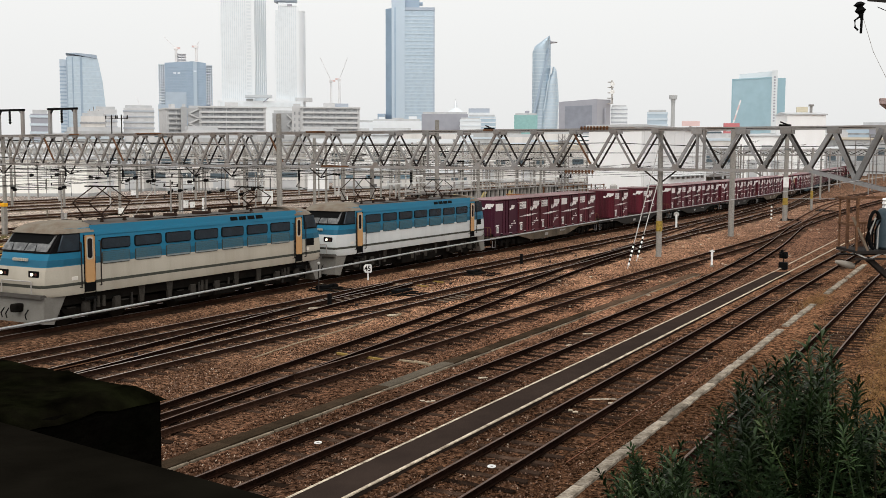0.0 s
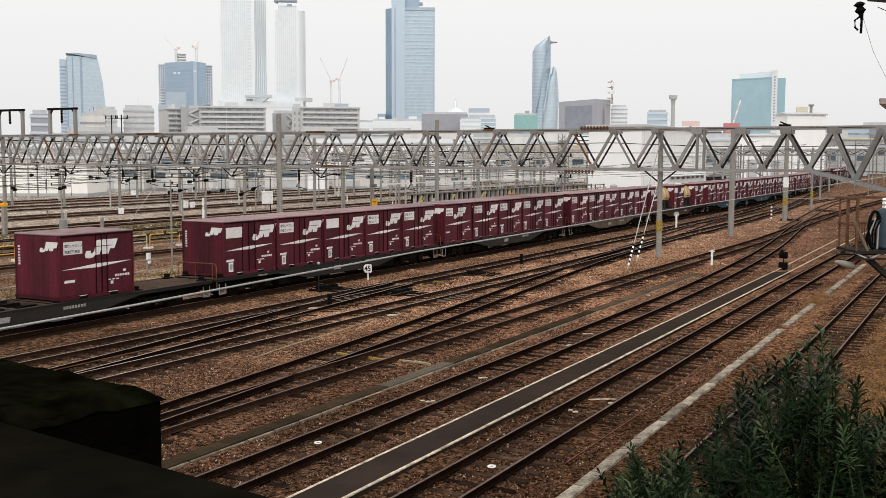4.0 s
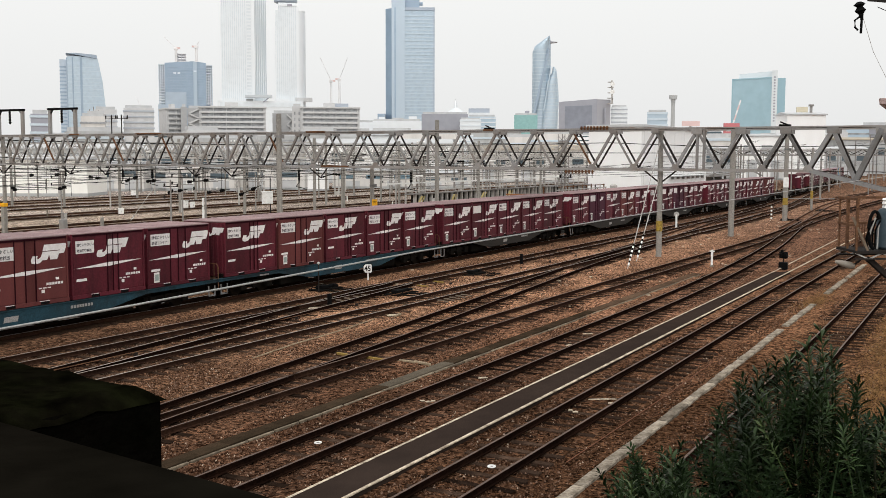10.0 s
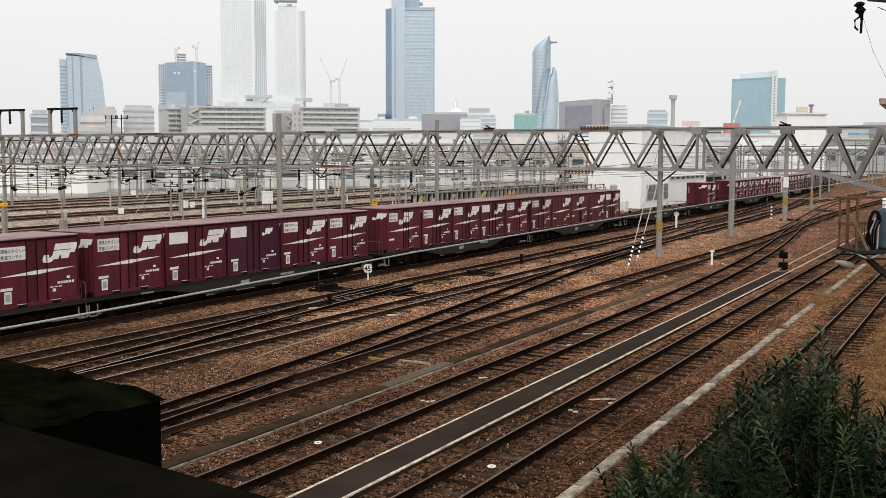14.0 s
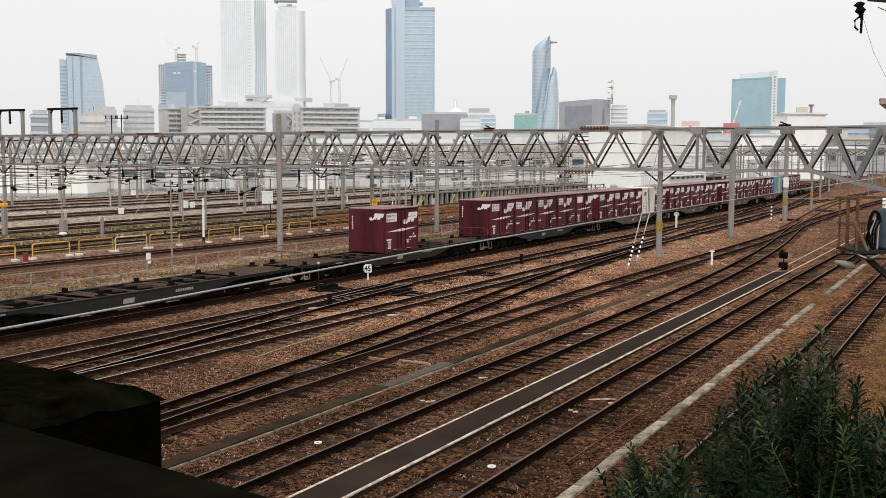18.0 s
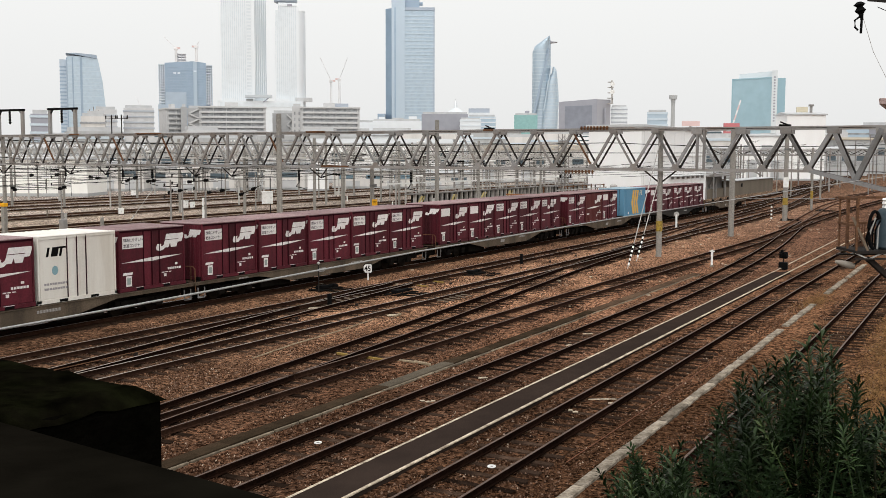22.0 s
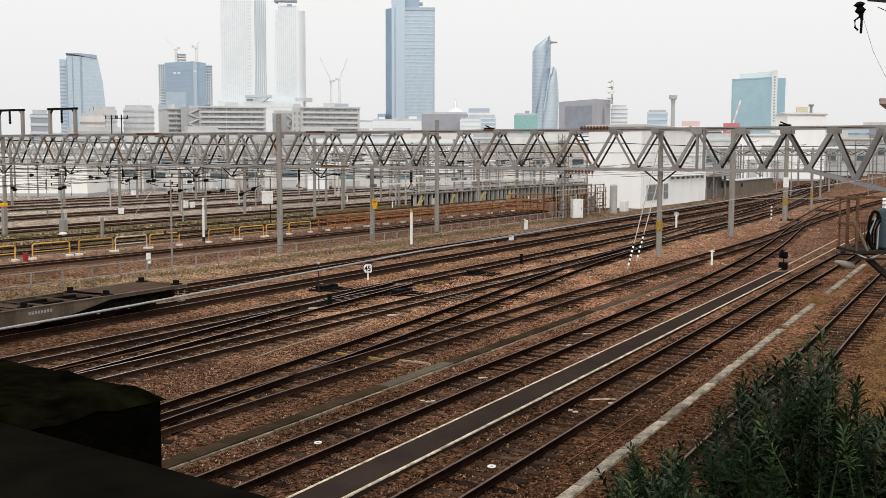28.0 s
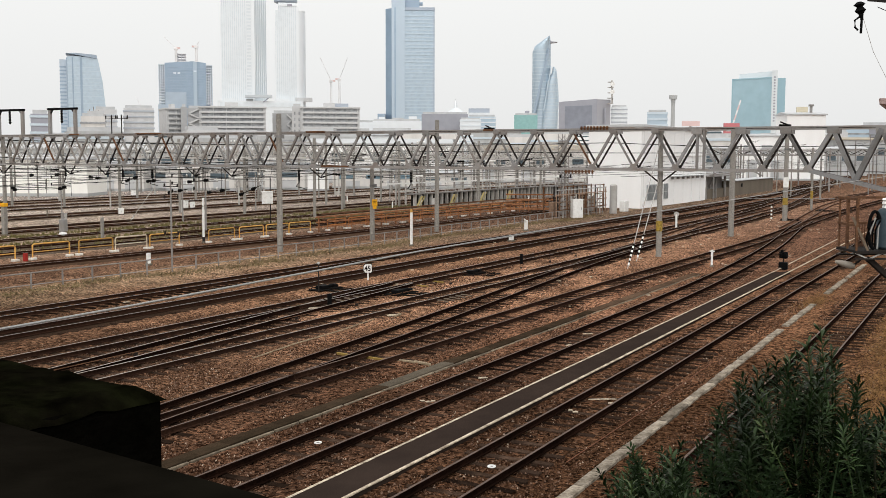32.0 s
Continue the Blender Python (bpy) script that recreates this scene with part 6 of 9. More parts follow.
for x, y in ((68.5, 77.3), (68.5, 84.3)):
    t = thing("catenary_portal", "dark steel portal frame carrying an insulator string", "portal", "portals on the gantry", pose(x, y, 0, 0, 0, 90))
    for sx in (-1.65, 1.65):
        part("leg", Solid().cbox(sx - 0.14, sx + 0.14, -0.14, 0.14, 8.36, 10.6, 0.02), GALV_MID, t)
    part("beam", Solid().box(-1.9, 1.9, -0.11, 0.11, 10.6, 10.8), BLACK, t)
    part("insulator_string", Solid().turned([(0, 0.05)] + [(0.08 + 0.1 * k, 0.06 if k % 2 else 0.14) for k in range(9)] + [(1, 0.04)], (0.1, 0, 10.6), (0.1, 0, 9.4), 8), BLACK, t)
    part("brace", Solid().bar((-1.72, 0, 10.1), (-1.25, 0, 10.6), 0.09, 0.09), BLACK, t)
    part("brace", Solid().bar((1.72, 0, 10.1), (1.25, 0, 10.6), 0.09, 0.09), BLACK, t)

# ---- low buildings beside the yard ----
WALL_WHITE = surface("white_cladding", (0.93, 0.93, 0.925), 0.6, grain=0.04, stain=0.35, stain_scale=0.3, tint=(0.80, 0.79, 0.77), streak=True)
WALL_GREY = surface("grey_render", (0.46, 0.47, 0.47), 0.8, grain=0.06, stain=0.5, stain_scale=0.3, tint=(0.27, 0.27, 0.27), streak=True)
WALL_WARM = surface("warm_grey_render", (0.70, 0.68, 0.655), 0.8, grain=0.06, stain=0.5, stain_scale=0.3, tint=(0.45, 0.435, 0.41), streak=True)
ROOF_GREY = surface("grey_roof_sheet", (0.55, 0.56, 0.57), 0.6, grain=0.06, stain=0.4, stain_scale=0.2, tint=(0.3, 0.3, 0.3))
ROOF_TAN = surface("tan_roof_sheet", (0.42, 0.37, 0.29), 0.7, grain=0.08, stain=0.5, stain_scale=0.2, tint=(0.3, 0.25, 0.2))
PANE = surface("far_window_glass", (0.10, 0.13, 0.15), 0.2)
PANE_BLUE = surface("blue_far_glass", (0.16, 0.24, 0.29), 0.25)

shed = thing("white_workshop", "large white-clad railway workshop with a flat roof", "building")
part("wall", Solid().box(131, 163, 42.6, 49.8, -0.3, 10.3), WALL_WHITE, shed)
part("roof", Solid().box(130.7, 163.3, 42.3, 50.1, 10.3, 10.6), ROOF_GREY, shed)
for i in range(7):
    part("panel_joint", Solid().box(132 + i * 4.6, 132.08 + i * 4.6, 42.57, 42.62, 0, 9.8), surface("pale_joint", (0.72, 0.72, 0.71), 0.7), shed)
PANE_PALE = surface("dusty_window_glass", (0.20, 0.215, 0.22), 0.3, grain=0.3, grain_scale=1.5)
for x0, x1, n in ((133.4, 138.2, 4), (140.8, 142.8, 2)):
    f = part("window", Solid().box(x0, x1, 42.5, 42.62, 0.7, 2.8), WALL_GREY, shed)
    for k in range(n):
        a, b = x0 + (x1 - x0) * k / n + 0.1, x0 + (x1 - x0) * (k + 1) / n - 0.1
        part("pane", Solid().box(a, b, 42.46, 42.56, 0.8, 1.65).box(a, b, 42.46, 42.56, 1.78, 2.7), PANE_PALE, f)
part("pipe", Solid().rod((139.6, 42.4, 0), (139.6, 42.4, 6.5), 0.08, 6).rod((139.6, 42.4, 6.5), (160.0, 42.4, 6.6), 0.07, 6), GALV, shed)
part("canopy", Solid().box(143.5, 162, 42.1, 42.6, 3.65, 3.75), WALL_GREY, shed)
for i in range(7):
    part("canopy_bracket", Solid().box(144.5 + i * 2.6, 144.62 + i * 2.6, 42.2, 42.6, 3.3, 3.65), GALV_MID, shed)
part("tank", Solid().turned([(0, 0.44), (0.96, 0.44), (1, 0.3)], (118.1, 41.7, -0.2), (118.1, 41.7, 3.2), 16), GALV, shed, "grey cylindrical tank", smooth=True)
part("air_unit", Solid().cbox(122, 123.4, 41.6, 42.3, -0.2, 1.1, 0.05), WHITE, shed)

sub = thing("substation_frame", "low rust-brown substation frame with thin steel bays", "substation")
for i in range(6):
    for j in range(2):
        x, y = 105.5 + i * 2.9, 43.6 + j * 1.6
        part("post", Solid().box(x - 0.06, x + 0.06, y - 0.06, y + 0.06, -0.2, 3.2), RUST if (i + j) % 2 else GALV_DARK, sub)
for j in range(2):
    for z in (1.0, 2.1, 3.15):
        part("beam", Solid().box(105.5, 120.0, 43.6 + j * 1.6 - 0.04, 43.6 + j * 1.6 + 0.04, z - 0.04, z + 0.04), (RUST, GALV_MID)[j], sub)
PALE_RUST = surface("pale_rusted_steel", (0.30, 0.20, 0.14), 0.85, grain=0.3, grain_scale=4, stain=0.7, tint=(0.13, 0.085, 0.06), spread=0.3)
for i in range(17):
    x = 104.2 + i * 0.95
    part("stanchion", Solid().box(x - 0.045, x + 0.045, 43.1, 43.2, -0.2, 2.3 + 0.5 * (i % 3)), (PALE_RUST, RUST, GALV, PALE_RUST)[i % 4], sub)
for z, m in ((0.7, RUST), (1.55, PALE_RUST), (2.35, PALE_RUST), (2.85, GALV)):
    part("stringer", Solid().box(104.0, 119.6, 43.06, 43.12, z - 0.05, z + 0.05), m, sub)
for i in range(5):
    part("brace", Solid().bar((105.5 + i * 2.9, 43.6, 1.0), (108.4 + i * 2.9, 43.6, 2.1), 0.05, 0.05), GALV_DARK, sub)
    part("bay_box", Solid().cbox(106.2 + i * 2.9, 107.5 + i * 2.9, 44.3, 44.9, 0.0, 1.5 + 0.25 * (i % 3), 0.05), (PALE_RUST, GALV_MID, GALV)[i % 3], sub)
mast = thing("lattice_mast", "tall grey lattice mast with a dark box at its head", "mast", "lattice masts", pose(112.0, 45.6, -0.2, 0, 0, -20))
for sx, sy in ((-0.55, -0.3), (0.55, -0.3), (0.55, 0.3), (-0.55, 0.3)):
    part("leg", Solid().rod((sx, sy, 0), (sx, sy, 9.2), 0.05, 5), GALV_MID, mast)
for i in range(11):
    for sy in (-0.3, 0.3):
        part("lacing", Solid().rod((-0.55, sy, 0.2 + 0.8 * i), (0.55, sy, 1.0 + 0.8 * i), 0.03, 4).rod((0.55, sy, 0.2 + 0.8 * i), (-0.55, sy, 1.0 + 0.8 * i), 0.03, 4), (GALV_MID, GALV_DARK)[i % 2], mast)
part("head_box", Solid().cbox(-0.45, 0.4, -0.3, 0.3, 7.9, 8.5, 0.05), GALV_MID, mast)
for z in (4.2, 5.2, 6.6):
    part("arm", Solid().box(-1.4, 1.2, -0.36, -0.28, z, z + 0.08), GALV_DARK, mast)
    for sx in (-1.2, -0.8, 0.9):
        part("insulator", Solid().turned([(0, 0.05), (0.3, 0.13), (0.5, 0.06), (0.7, 0.13), (1, 0.05)], (sx, -0.32, z + 0.06), (sx, -0.32, z + 0.42), 7), random.choice((WHITE, BLACK)), mast)
rack = thing("steel_rack", "rust-orange rack of stacked steel beside the fence", "rack", m=pose(*off(124, 8.6), -0.2, 0, 0, math.degrees(YAW) - 90))
for i in range(6):
    part("upright", Solid().box(i * 0.85 - 0.06, i * 0.85 + 0.06, -0.06, 0.06, 0, 2.2), RUST, rack)
for z in (0.4, 0.95, 1.5, 2.1):
    part("stacked_bar", Solid().box(-1.2, 4.4, -0.25, 0.3, z, z + 0.16), surface("orange_rust", (0.34, 0.15, 0.07), 0.9, grain=0.4, grain_scale=4, stain=0.7, tint=(0.1, 0.05, 0.03)), rack)

brown = surface("brown_grey_wall", (0.17, 0.145, 0.115), 0.9, grain=0.15, stain=0.7, stain_scale=0.5, tint=(0.12, 0.095, 0.075), streak=True)
sh = thing("track_shelter", "long brown-grey lineside shed with a dark open bay", "building")
part("wall", Solid().box(184, 216, 43.0, 46.0, -0.3, 2.3).box(165, 184, 45.4, 46.0, -0.3, 3.3), brown, sh)
part("roof", Solid().prism([(42.4, 3.3), (46.4, 3.3), (46.4, 3.7), (42.4, 3.45)], "x", 164.2, 185.0), GALV_MID, sh)
part("low_roof", Solid().box(184.0, 216.4, 42.8, 46.2, 2.3, 2.42), ROOF_GREY, sh)
part("open_bay", Solid().box(165.2, 183.8, 45.2, 45.42, 0.6, 3.2), GALV_MID, sh, "grey back of the open bay")
for i in range(4):
    part("bay_post", Solid().box(165.2 + i * 6.1, 165.5 + i * 6.1, 43.0, 43.3, -0.3, 3.3), GALV_MID, sh)
part("bay_wall", Solid().box(165.4, 183.8, 43.4, 43.6, -0.3, 1.3), brown, sh)
part("opening", Solid().box(188.5, 189.6, 42.94, 43.06, 1.2, 1.8), BLACK, sh)
part("gutter", Solid().bar((165, 42.5, 3.6), (196, 42.5, 3.9), 0.2, 0.2).bar((196, 42.5, 3.9), (203, 42.5, 3.0), 0.2, 0.2), GALV_MID, sh)
t = thing("gantry_strut", "pair of dark steel V struts under the gantry", "strut")
part("strut", Solid().bar((*off(170, 41.3), 3.9), (*off(170, 42.5), 0.2), 0.24, 0.24), GALV_DARK, t)
part("strut", Solid().bar((*off(170, 43.9), 3.9), (*off(170, 42.7), 0.2), 0.24, 0.24), GALV_MID, t)
part("foot", Solid().rod((*off(170, 42.6), -0.3), (*off(170, 42.6), 0.35), 0.5, 8), CONCRETE, t)

# raised walkway on short columns beyond the yellow barriers
wk = thing("raised_walkway", "long grey walkway on a row of short white columns", "walkway")
for i in range(50):
    x = 118.4 + i * 1.45
    part("column", Solid().box(x - 0.14, x + 0.14, 68.7, 69.1, -0.2, 1.45), GALV, wk)
part("deck", Solid().box(117.6, 194, 68.6, 69.9, 1.45, 1.58), GALV_MID, wk)
# Dark sheet added to stand for the shade between the columns.
part("back_wall", Solid().box(118.6, 194, 69.5, 69.6, -0.2, 1.45), surface("void_shade_brown", (0.030, 0.026, 0.022), 0.9, grain=0.4, grain_scale=1.5), wk)
for k, (z, y, r) in enumerate(((2.0, 68.5, 0.07), (2.5, 68.5, 0.05), (2.9, 70.5, 0.09), (3.4, 71.5, 0.06), (4.0, 72.5, 0.08), (4.6, 73.5, 0.05))):
    part("rail", Solid().bar((114, y, z), (194, y, z), r * 2, r * 2), (GALV, GALV_MID, WHITE)[k % 3], wk)
for i in range(14):
    x = 118 + i * 5.5
    part("rail_post", Solid().box(x - 0.06, x + 0.06, 68.45, 68.55, 1.6, 2.55).box(x + 1.5, x + 1.64, 72.4, 72.6, -0.2, 4.7), (GALV, GALV_MID)[i % 2], wk)
for i in range(4):
    x = 118 + i * 9.0
    part("stair", Solid().bar((x - 1.3, 67.6, -0.1), (x, 67.6, 1.3), 0.3, 0.06).bar((x - 1.3, 67.2, -0.1), (x, 67.2, 1.3), 0.1, 0.06), surface("dull_yellow_steel", (0.33, 0.27, 0.12), 0.7, grain=0.15), wk)


# far halls along the other side of the lines: (along x, along y, width along x, depth, height, wall, roof)
def hall(x, y, w, d, h, wall, roof, label, doors=0, glass=PANE, turn=0.0):
    t = thing("railway_hall", label, "building", "halls beyond the tracks", pose(x, y, -0.2, 0, 0, turn))
    part("wall", Solid().box(-w / 2, w / 2, -d / 2, d / 2, 0, h), wall, t)
    part("plinth", Solid().box(-w / 2 - 0.05, w / 2 + 0.05, -d / 2 - 0.05, d / 2, 0, 0.5), WALL_GREY, t)
    part("roof", Solid().prism([(-d / 2 - 0.4, h), (d / 2 + 0.4, h), (d / 2 + 0.4, h + 0.3), (0, h + d * 0.06 + 0.3), (-d / 2 - 0.4, h + 0.3)], "x", -w / 2 - 0.4, w / 2 + 0.4), roof, t)
    n = max(2, int(w / 5))
    for i in range(n if doors else 0):
        x0 = -w / 2 + (i + 0.2) * w / n
        f = part("window", Solid().box(x0, x0 + 0.6 * w / n, -d / 2 - 0.06, -d / 2 + 0.05, h * 0.55, h * 0.8), WALL_GREY, t)
        part("pane", Solid().box(x0 + 0.1, x0 + 0.6 * w / n - 0.1, -d / 2 - 0.09, -d / 2, h * 0.57, h * 0.78), glass, f)
    for i in range(doors):
        x0 = -w / 2 + (i + 0.3) * w / doors
        part("door", Solid().box(x0, x0 + 3, -d / 2 - 0.05, -d / 2 + 0.05, 0, h * 0.45), ROOF_GREY, t)
    return t


def hall_at(ahead, side, w, h, d, wall, roof, label, **kw):
    x, y = off(ahead + d / 2, side)
    return hall(x, y, w, d, h, wall, roof, label, turn=math.degrees(YAW) - 90, **kw)


hall_at(170, -71.0, 27, 5.9, 10, surface("cream_cladding", (0.90, 0.89, 0.85), 0.7, grain=0.04, stain=0.3, stain_scale=0.4, tint=(0.78, 0.77, 0.72), streak=True), ROOF_GREY, "cream windowless shed beyond the far tracks")
hall_at(195, -60.5, 10, 4.8, 8, WALL_WARM, ROOF_GREY, "blue-grey machine house beyond the far tracks", doors=2)
hall_at(200, -48.5, 18, 4.2, 10, WALL_WARM, ROOF_GREY, "pale low store beyond the far tracks", doors=3)
hall_at(205, -33.5, 13, 4.4, 10, WALL_WARM, ROOF_GREY, "grey brick store with windows beyond the far tracks", doors=2)
hall_at(197, -23.6, 3.6, 3.5, 4, WALL_WHITE, ROOF_GREY, "small white hut beyond the far tracks")
hall_at(214, -14.0, 17, 3.6, 8, WALL_WARM, ROOF_GREY, "long blue-grey store with a window band", doors=2, glass=PANE_BLUE)
hall_at(216, 0.5, 11, 3.0, 8, WALL_WARM, ROOF_GREY, "low pale store beyond the tracks", doors=2)
hall_at(262, -16, 36, 9.6, 20, WALL_WHITE, ROOF_GREY, "white depot hall with an arched roof line", doors=2)
hall_at(270, 22, 30, 8.2, 20, WALL_WARM, ROOF_TAN, "tan-roofed depot hall beyond the tracks", doors=3)
hall_at(280, -66, 40, 8.0, 20, WALL_GREY, ROOF_GREY, "pale depot hall beyond the tracks", doors=3)
hall_at(300, -112, 50, 8.5, 20, WALL_GREY, ROOF_GREY, "grey depot hall beyond the tracks", doors=3)
hall_at(300, 103.0, 11, 18.6, 10, WALL_WHITE, ROOF_GREY, "tall white block beside the curve of the line")
x, y = off(304, 105.6)
t = thing("roof_vent_pipe", "grey vent pipe with a flat cap beside a white hall", "chimney", m=pose(x, y, -0.2))
part("pipe", Solid().rod((0, 0, 0), (0, 0, 21.2), 0.4, 10), GALV_MID, t)
part("cap", Solid().rod((0, 0, 21.2), (0, 0, 21.7), 0.75, 10), GALV_MID, t)
hall_at(306, 96.5, 21, 12.6, 10, WALL_WHITE, ROOF_GREY, "white hall beside the curve of the line", doors=3, glass=ROOF_GREY)
hall_at(312, 82.0, 12, 9.0, 10, WALL_GREY, ROOF_GREY, "grey hall beside the curve of the line", doors=2)
hall_at(380, 140.0, 26, 9.5, 14, WALL_GREY, ROOF_GREY, "hazy grey hall far along the line", doors=2)
hall_at(420, 172.0, 30, 13.5, 14, WALL_GREY, ROOF_TAN, "hazy grey hall far along the line", doors=2)
hall_at(450, 158.0, 18, 16.0, 14, WALL_WARM, ROOF_GREY, "hazy grey block far along the line")
for k in range(13):
    ahead = 165 + 11 * k
    x, y = off(ahead, (0.257 + 0.0737 * k % 0.161) * ahead)
    pole(x, y, 7.2 + (k * 7 % 5) * 0.8, 0.11, "far grey catenary pole with bracket arm", arms=k % 3, mat=(GALV_MID, POLE_CONC)[k % 2])
for ahead, s0, s1 in ((205, 50, 92), (250, 66, 112), (300, 84, 136)):
    br = thing("signal_bridge", "thin grey steel bridge on posts across the curve", "gantry", "catenary gantries")
    n = 5
    for k in range(n + 1):
        ax, ay = off(ahead, s0 + (s1 - s0) * k / n)
        part("post", Solid().rod((ax, ay, -0.3), (ax, ay, 8.2), 0.14, 8), GALV_MID, br)
        if k < n:
            bx, by = off(ahead, s0 + (s1 - s0) * (k + 1) / n)
            for z, w in ((8.0, 0.16), (6.9, 0.13)):
                part("beam", Solid().bar((ax, ay, z), (bx, by, z), w, w), GALV_MID, br)
            for q in range(4):
                c0, c1 = (ax + (bx - ax) * q / 4, ay + (by - ay) * q / 4), (ax + (bx - ax) * (q + 1) / 4, ay + (by - ay) * (q + 1) / 4)
                part("diagonal", Solid().bar((*c0, 8.0 if q % 2 else 6.9), (*c1, 6.9 if q % 2 else 8.0), 0.1, 0.1), GALV_DARK, br)
hall_at(330, 60, 46, 8.5, 18, WALL_WHITE, ROOF_GREY, "white hall far beyond the tracks", doors=4)


def insulator_post(ahead, side, h, label="slim steel post carrying black insulators"):
    x, y = off(ahead, side)
    t = thing("insulator_post", label, "post", "posts with insulators", pose(x, y, -0.2, 0, 0, math.degrees(YAW) - 90))
    part("post", Solid().rod((0, 0, 0), (0, 0, h), 0.075, 8), GALV_MID, t)
    for k in range(3):
        z = h - 0.25 - 0.75 * k
        part("arm", Solid().rod((-1.1, 0, z), (1.1, 0, z), 0.04), GALV_MID, t)
        for sx in (-1.0, 1.0, 0.45):
            part("insulator", Solid().turned([(0, 0.04), (0.25, 0.1), (0.4, 0.05), (0.6, 0.1), (0.8, 0.05), (1, 0.08)], (sx, 0, z + 0.02), (sx, 0, z + 0.3), 8), BLACK if sx < 0 else WHITE, t)
    return t


for ahead, side, h in ((112, -40.7, 5.2), (104, -25.8, 4.8), (92, -20.8, 5.4), (125, -22.3, 4.6), (150, -7.6, 4.6)):
    insulator_post(ahead, side, h)
cross = thing("signal_bridge", "thin grey pipe bridge on posts across far tracks", "gantry", "catenary gantries")
for k in range(7):
    ax, ay = off(175, -78 + k * 15)
    part("post", Solid().rod((ax, ay, -0.3), (ax, ay, 6.3), 0.12, 8), GALV, cross)
    bx, by = off(175, -78 + (k + 1) * 15)
    if k < 6:
        part("beam", Solid().bar((ax, ay, 6.2), (bx, by, 6.2), 0.15, 0.15), GALV, cross)
        part("beam", Solid().bar((ax, ay, 5.5), (bx, by, 5.5), 0.1, 0.1), GALV, cross)

GREY_BOX = (GALV, WHITE, GALV)
for k in range(4):
    ahead = random.uniform(135, 200)
    x, y = off(ahead, random.uniform(-0.42, 0.12) * ahead)
    cabinet(x, y, -0.2, random.uniform(0.5, 0.9), 0.5, random.uniform(0.6, 1.0), "small lineside cabinet among the far tracks", GREY_BOX[k % 3], 0.3)
for k in range(11):
    ahead = random.uniform(140, 215)
    x, y = off(ahead, random.uniform(-0.42, 0.1) * ahead)
    h = random.uniform(5.0, 9.5)
    t = thing("lattice_mast", "thin grey lattice mast among the far tracks", "mast", "lattice masts", pose(x, y, -0.2, 0, 0, random.uniform(0, 90)))
    for sx, sy in ((-0.25, -0.25), (0.25, -0.25), (0.25, 0.25), (-0.25, 0.25)):
        part("leg", Solid().rod((sx, sy, 0), (sx * 0.7, sy * 0.7, h), 0.045, 4), GALV, t)
    z = Solid()
    for i in range(int(h / 0.8)):
        z.rod((-0.24, -0.24, i * 0.8), (0.24, -0.24, i * 0.8 + 0.8), 0.03, 4).rod((-0.24, 0.24, i * 0.8 + 0.8), (-0.24, -0.24, i * 0.8), 0.03, 4)
    tagged(part("lacing", z, GALV_MID, t), kind="stuff")
    part("arm", Solid().rod((-1.6, 0, h - 0.4), (1.6, 0, h - 0.4), 0.05, 5), GALV_DARK, t)
    for sx in (-1.4, -0.5, 0.6, 1.4):
        part("insulator", Solid().turned([(0, 0.05), (0.3, 0.15), (0.5, 0.07), (0.7, 0.15), (1, 0.06)], (sx, 0, h - 0.36), (sx, 0, h), 7), random.choice((BLACK, WHITE, WHITE)), t)
for y0 in (64.0, 69.0, 79.5, 93.0, 99.5, 106.5):
    wires("feeder_wire", "dark feeder cable sagging along the far tracks", [((30 + 40 * i, y0, 4.3 + 0.4 * math.sin(y0 + i)), (70 + 40 * i, y0 + 1.5, 4.3 + 0.4 * math.sin(y0 + i + 1)), 0.5) for i in range(4)], 0.02)

# drop brackets under the main gantry, one over each wired track
for y in (48.0, 57.0, 61.0, 71.5, 76.0, 89.2):
    t = thing("registration_bracket", "dark steel drop bracket with an insulator under the gantry", "bracket", "drop brackets under the gantry")
    part("drop", Solid().bar((GX, y + 1.6, 5.55), (GX, y + 0.5, 4.75), 0.07, 0.07).bar((GX, y - 0.2, 5.55), (GX, y + 0.5, 4.75), 0.07, 0.07), GALV_DARK, t)
    part("arm", Solid().rod((GX, y + 0.5, 4.78), (GX, y - 0.9, 5.06), 0.03), GALV_DARK, t)
    part("insulator", Solid().turned([(0, 0.04), (0.2, 0.085), (0.4, 0.05), (0.6, 0.085), (0.8, 0.05), (1, 0.07)], (GX, y + 0.5, 4.75), (GX, y + 0.05, 4.86), 8), BLACK, t)

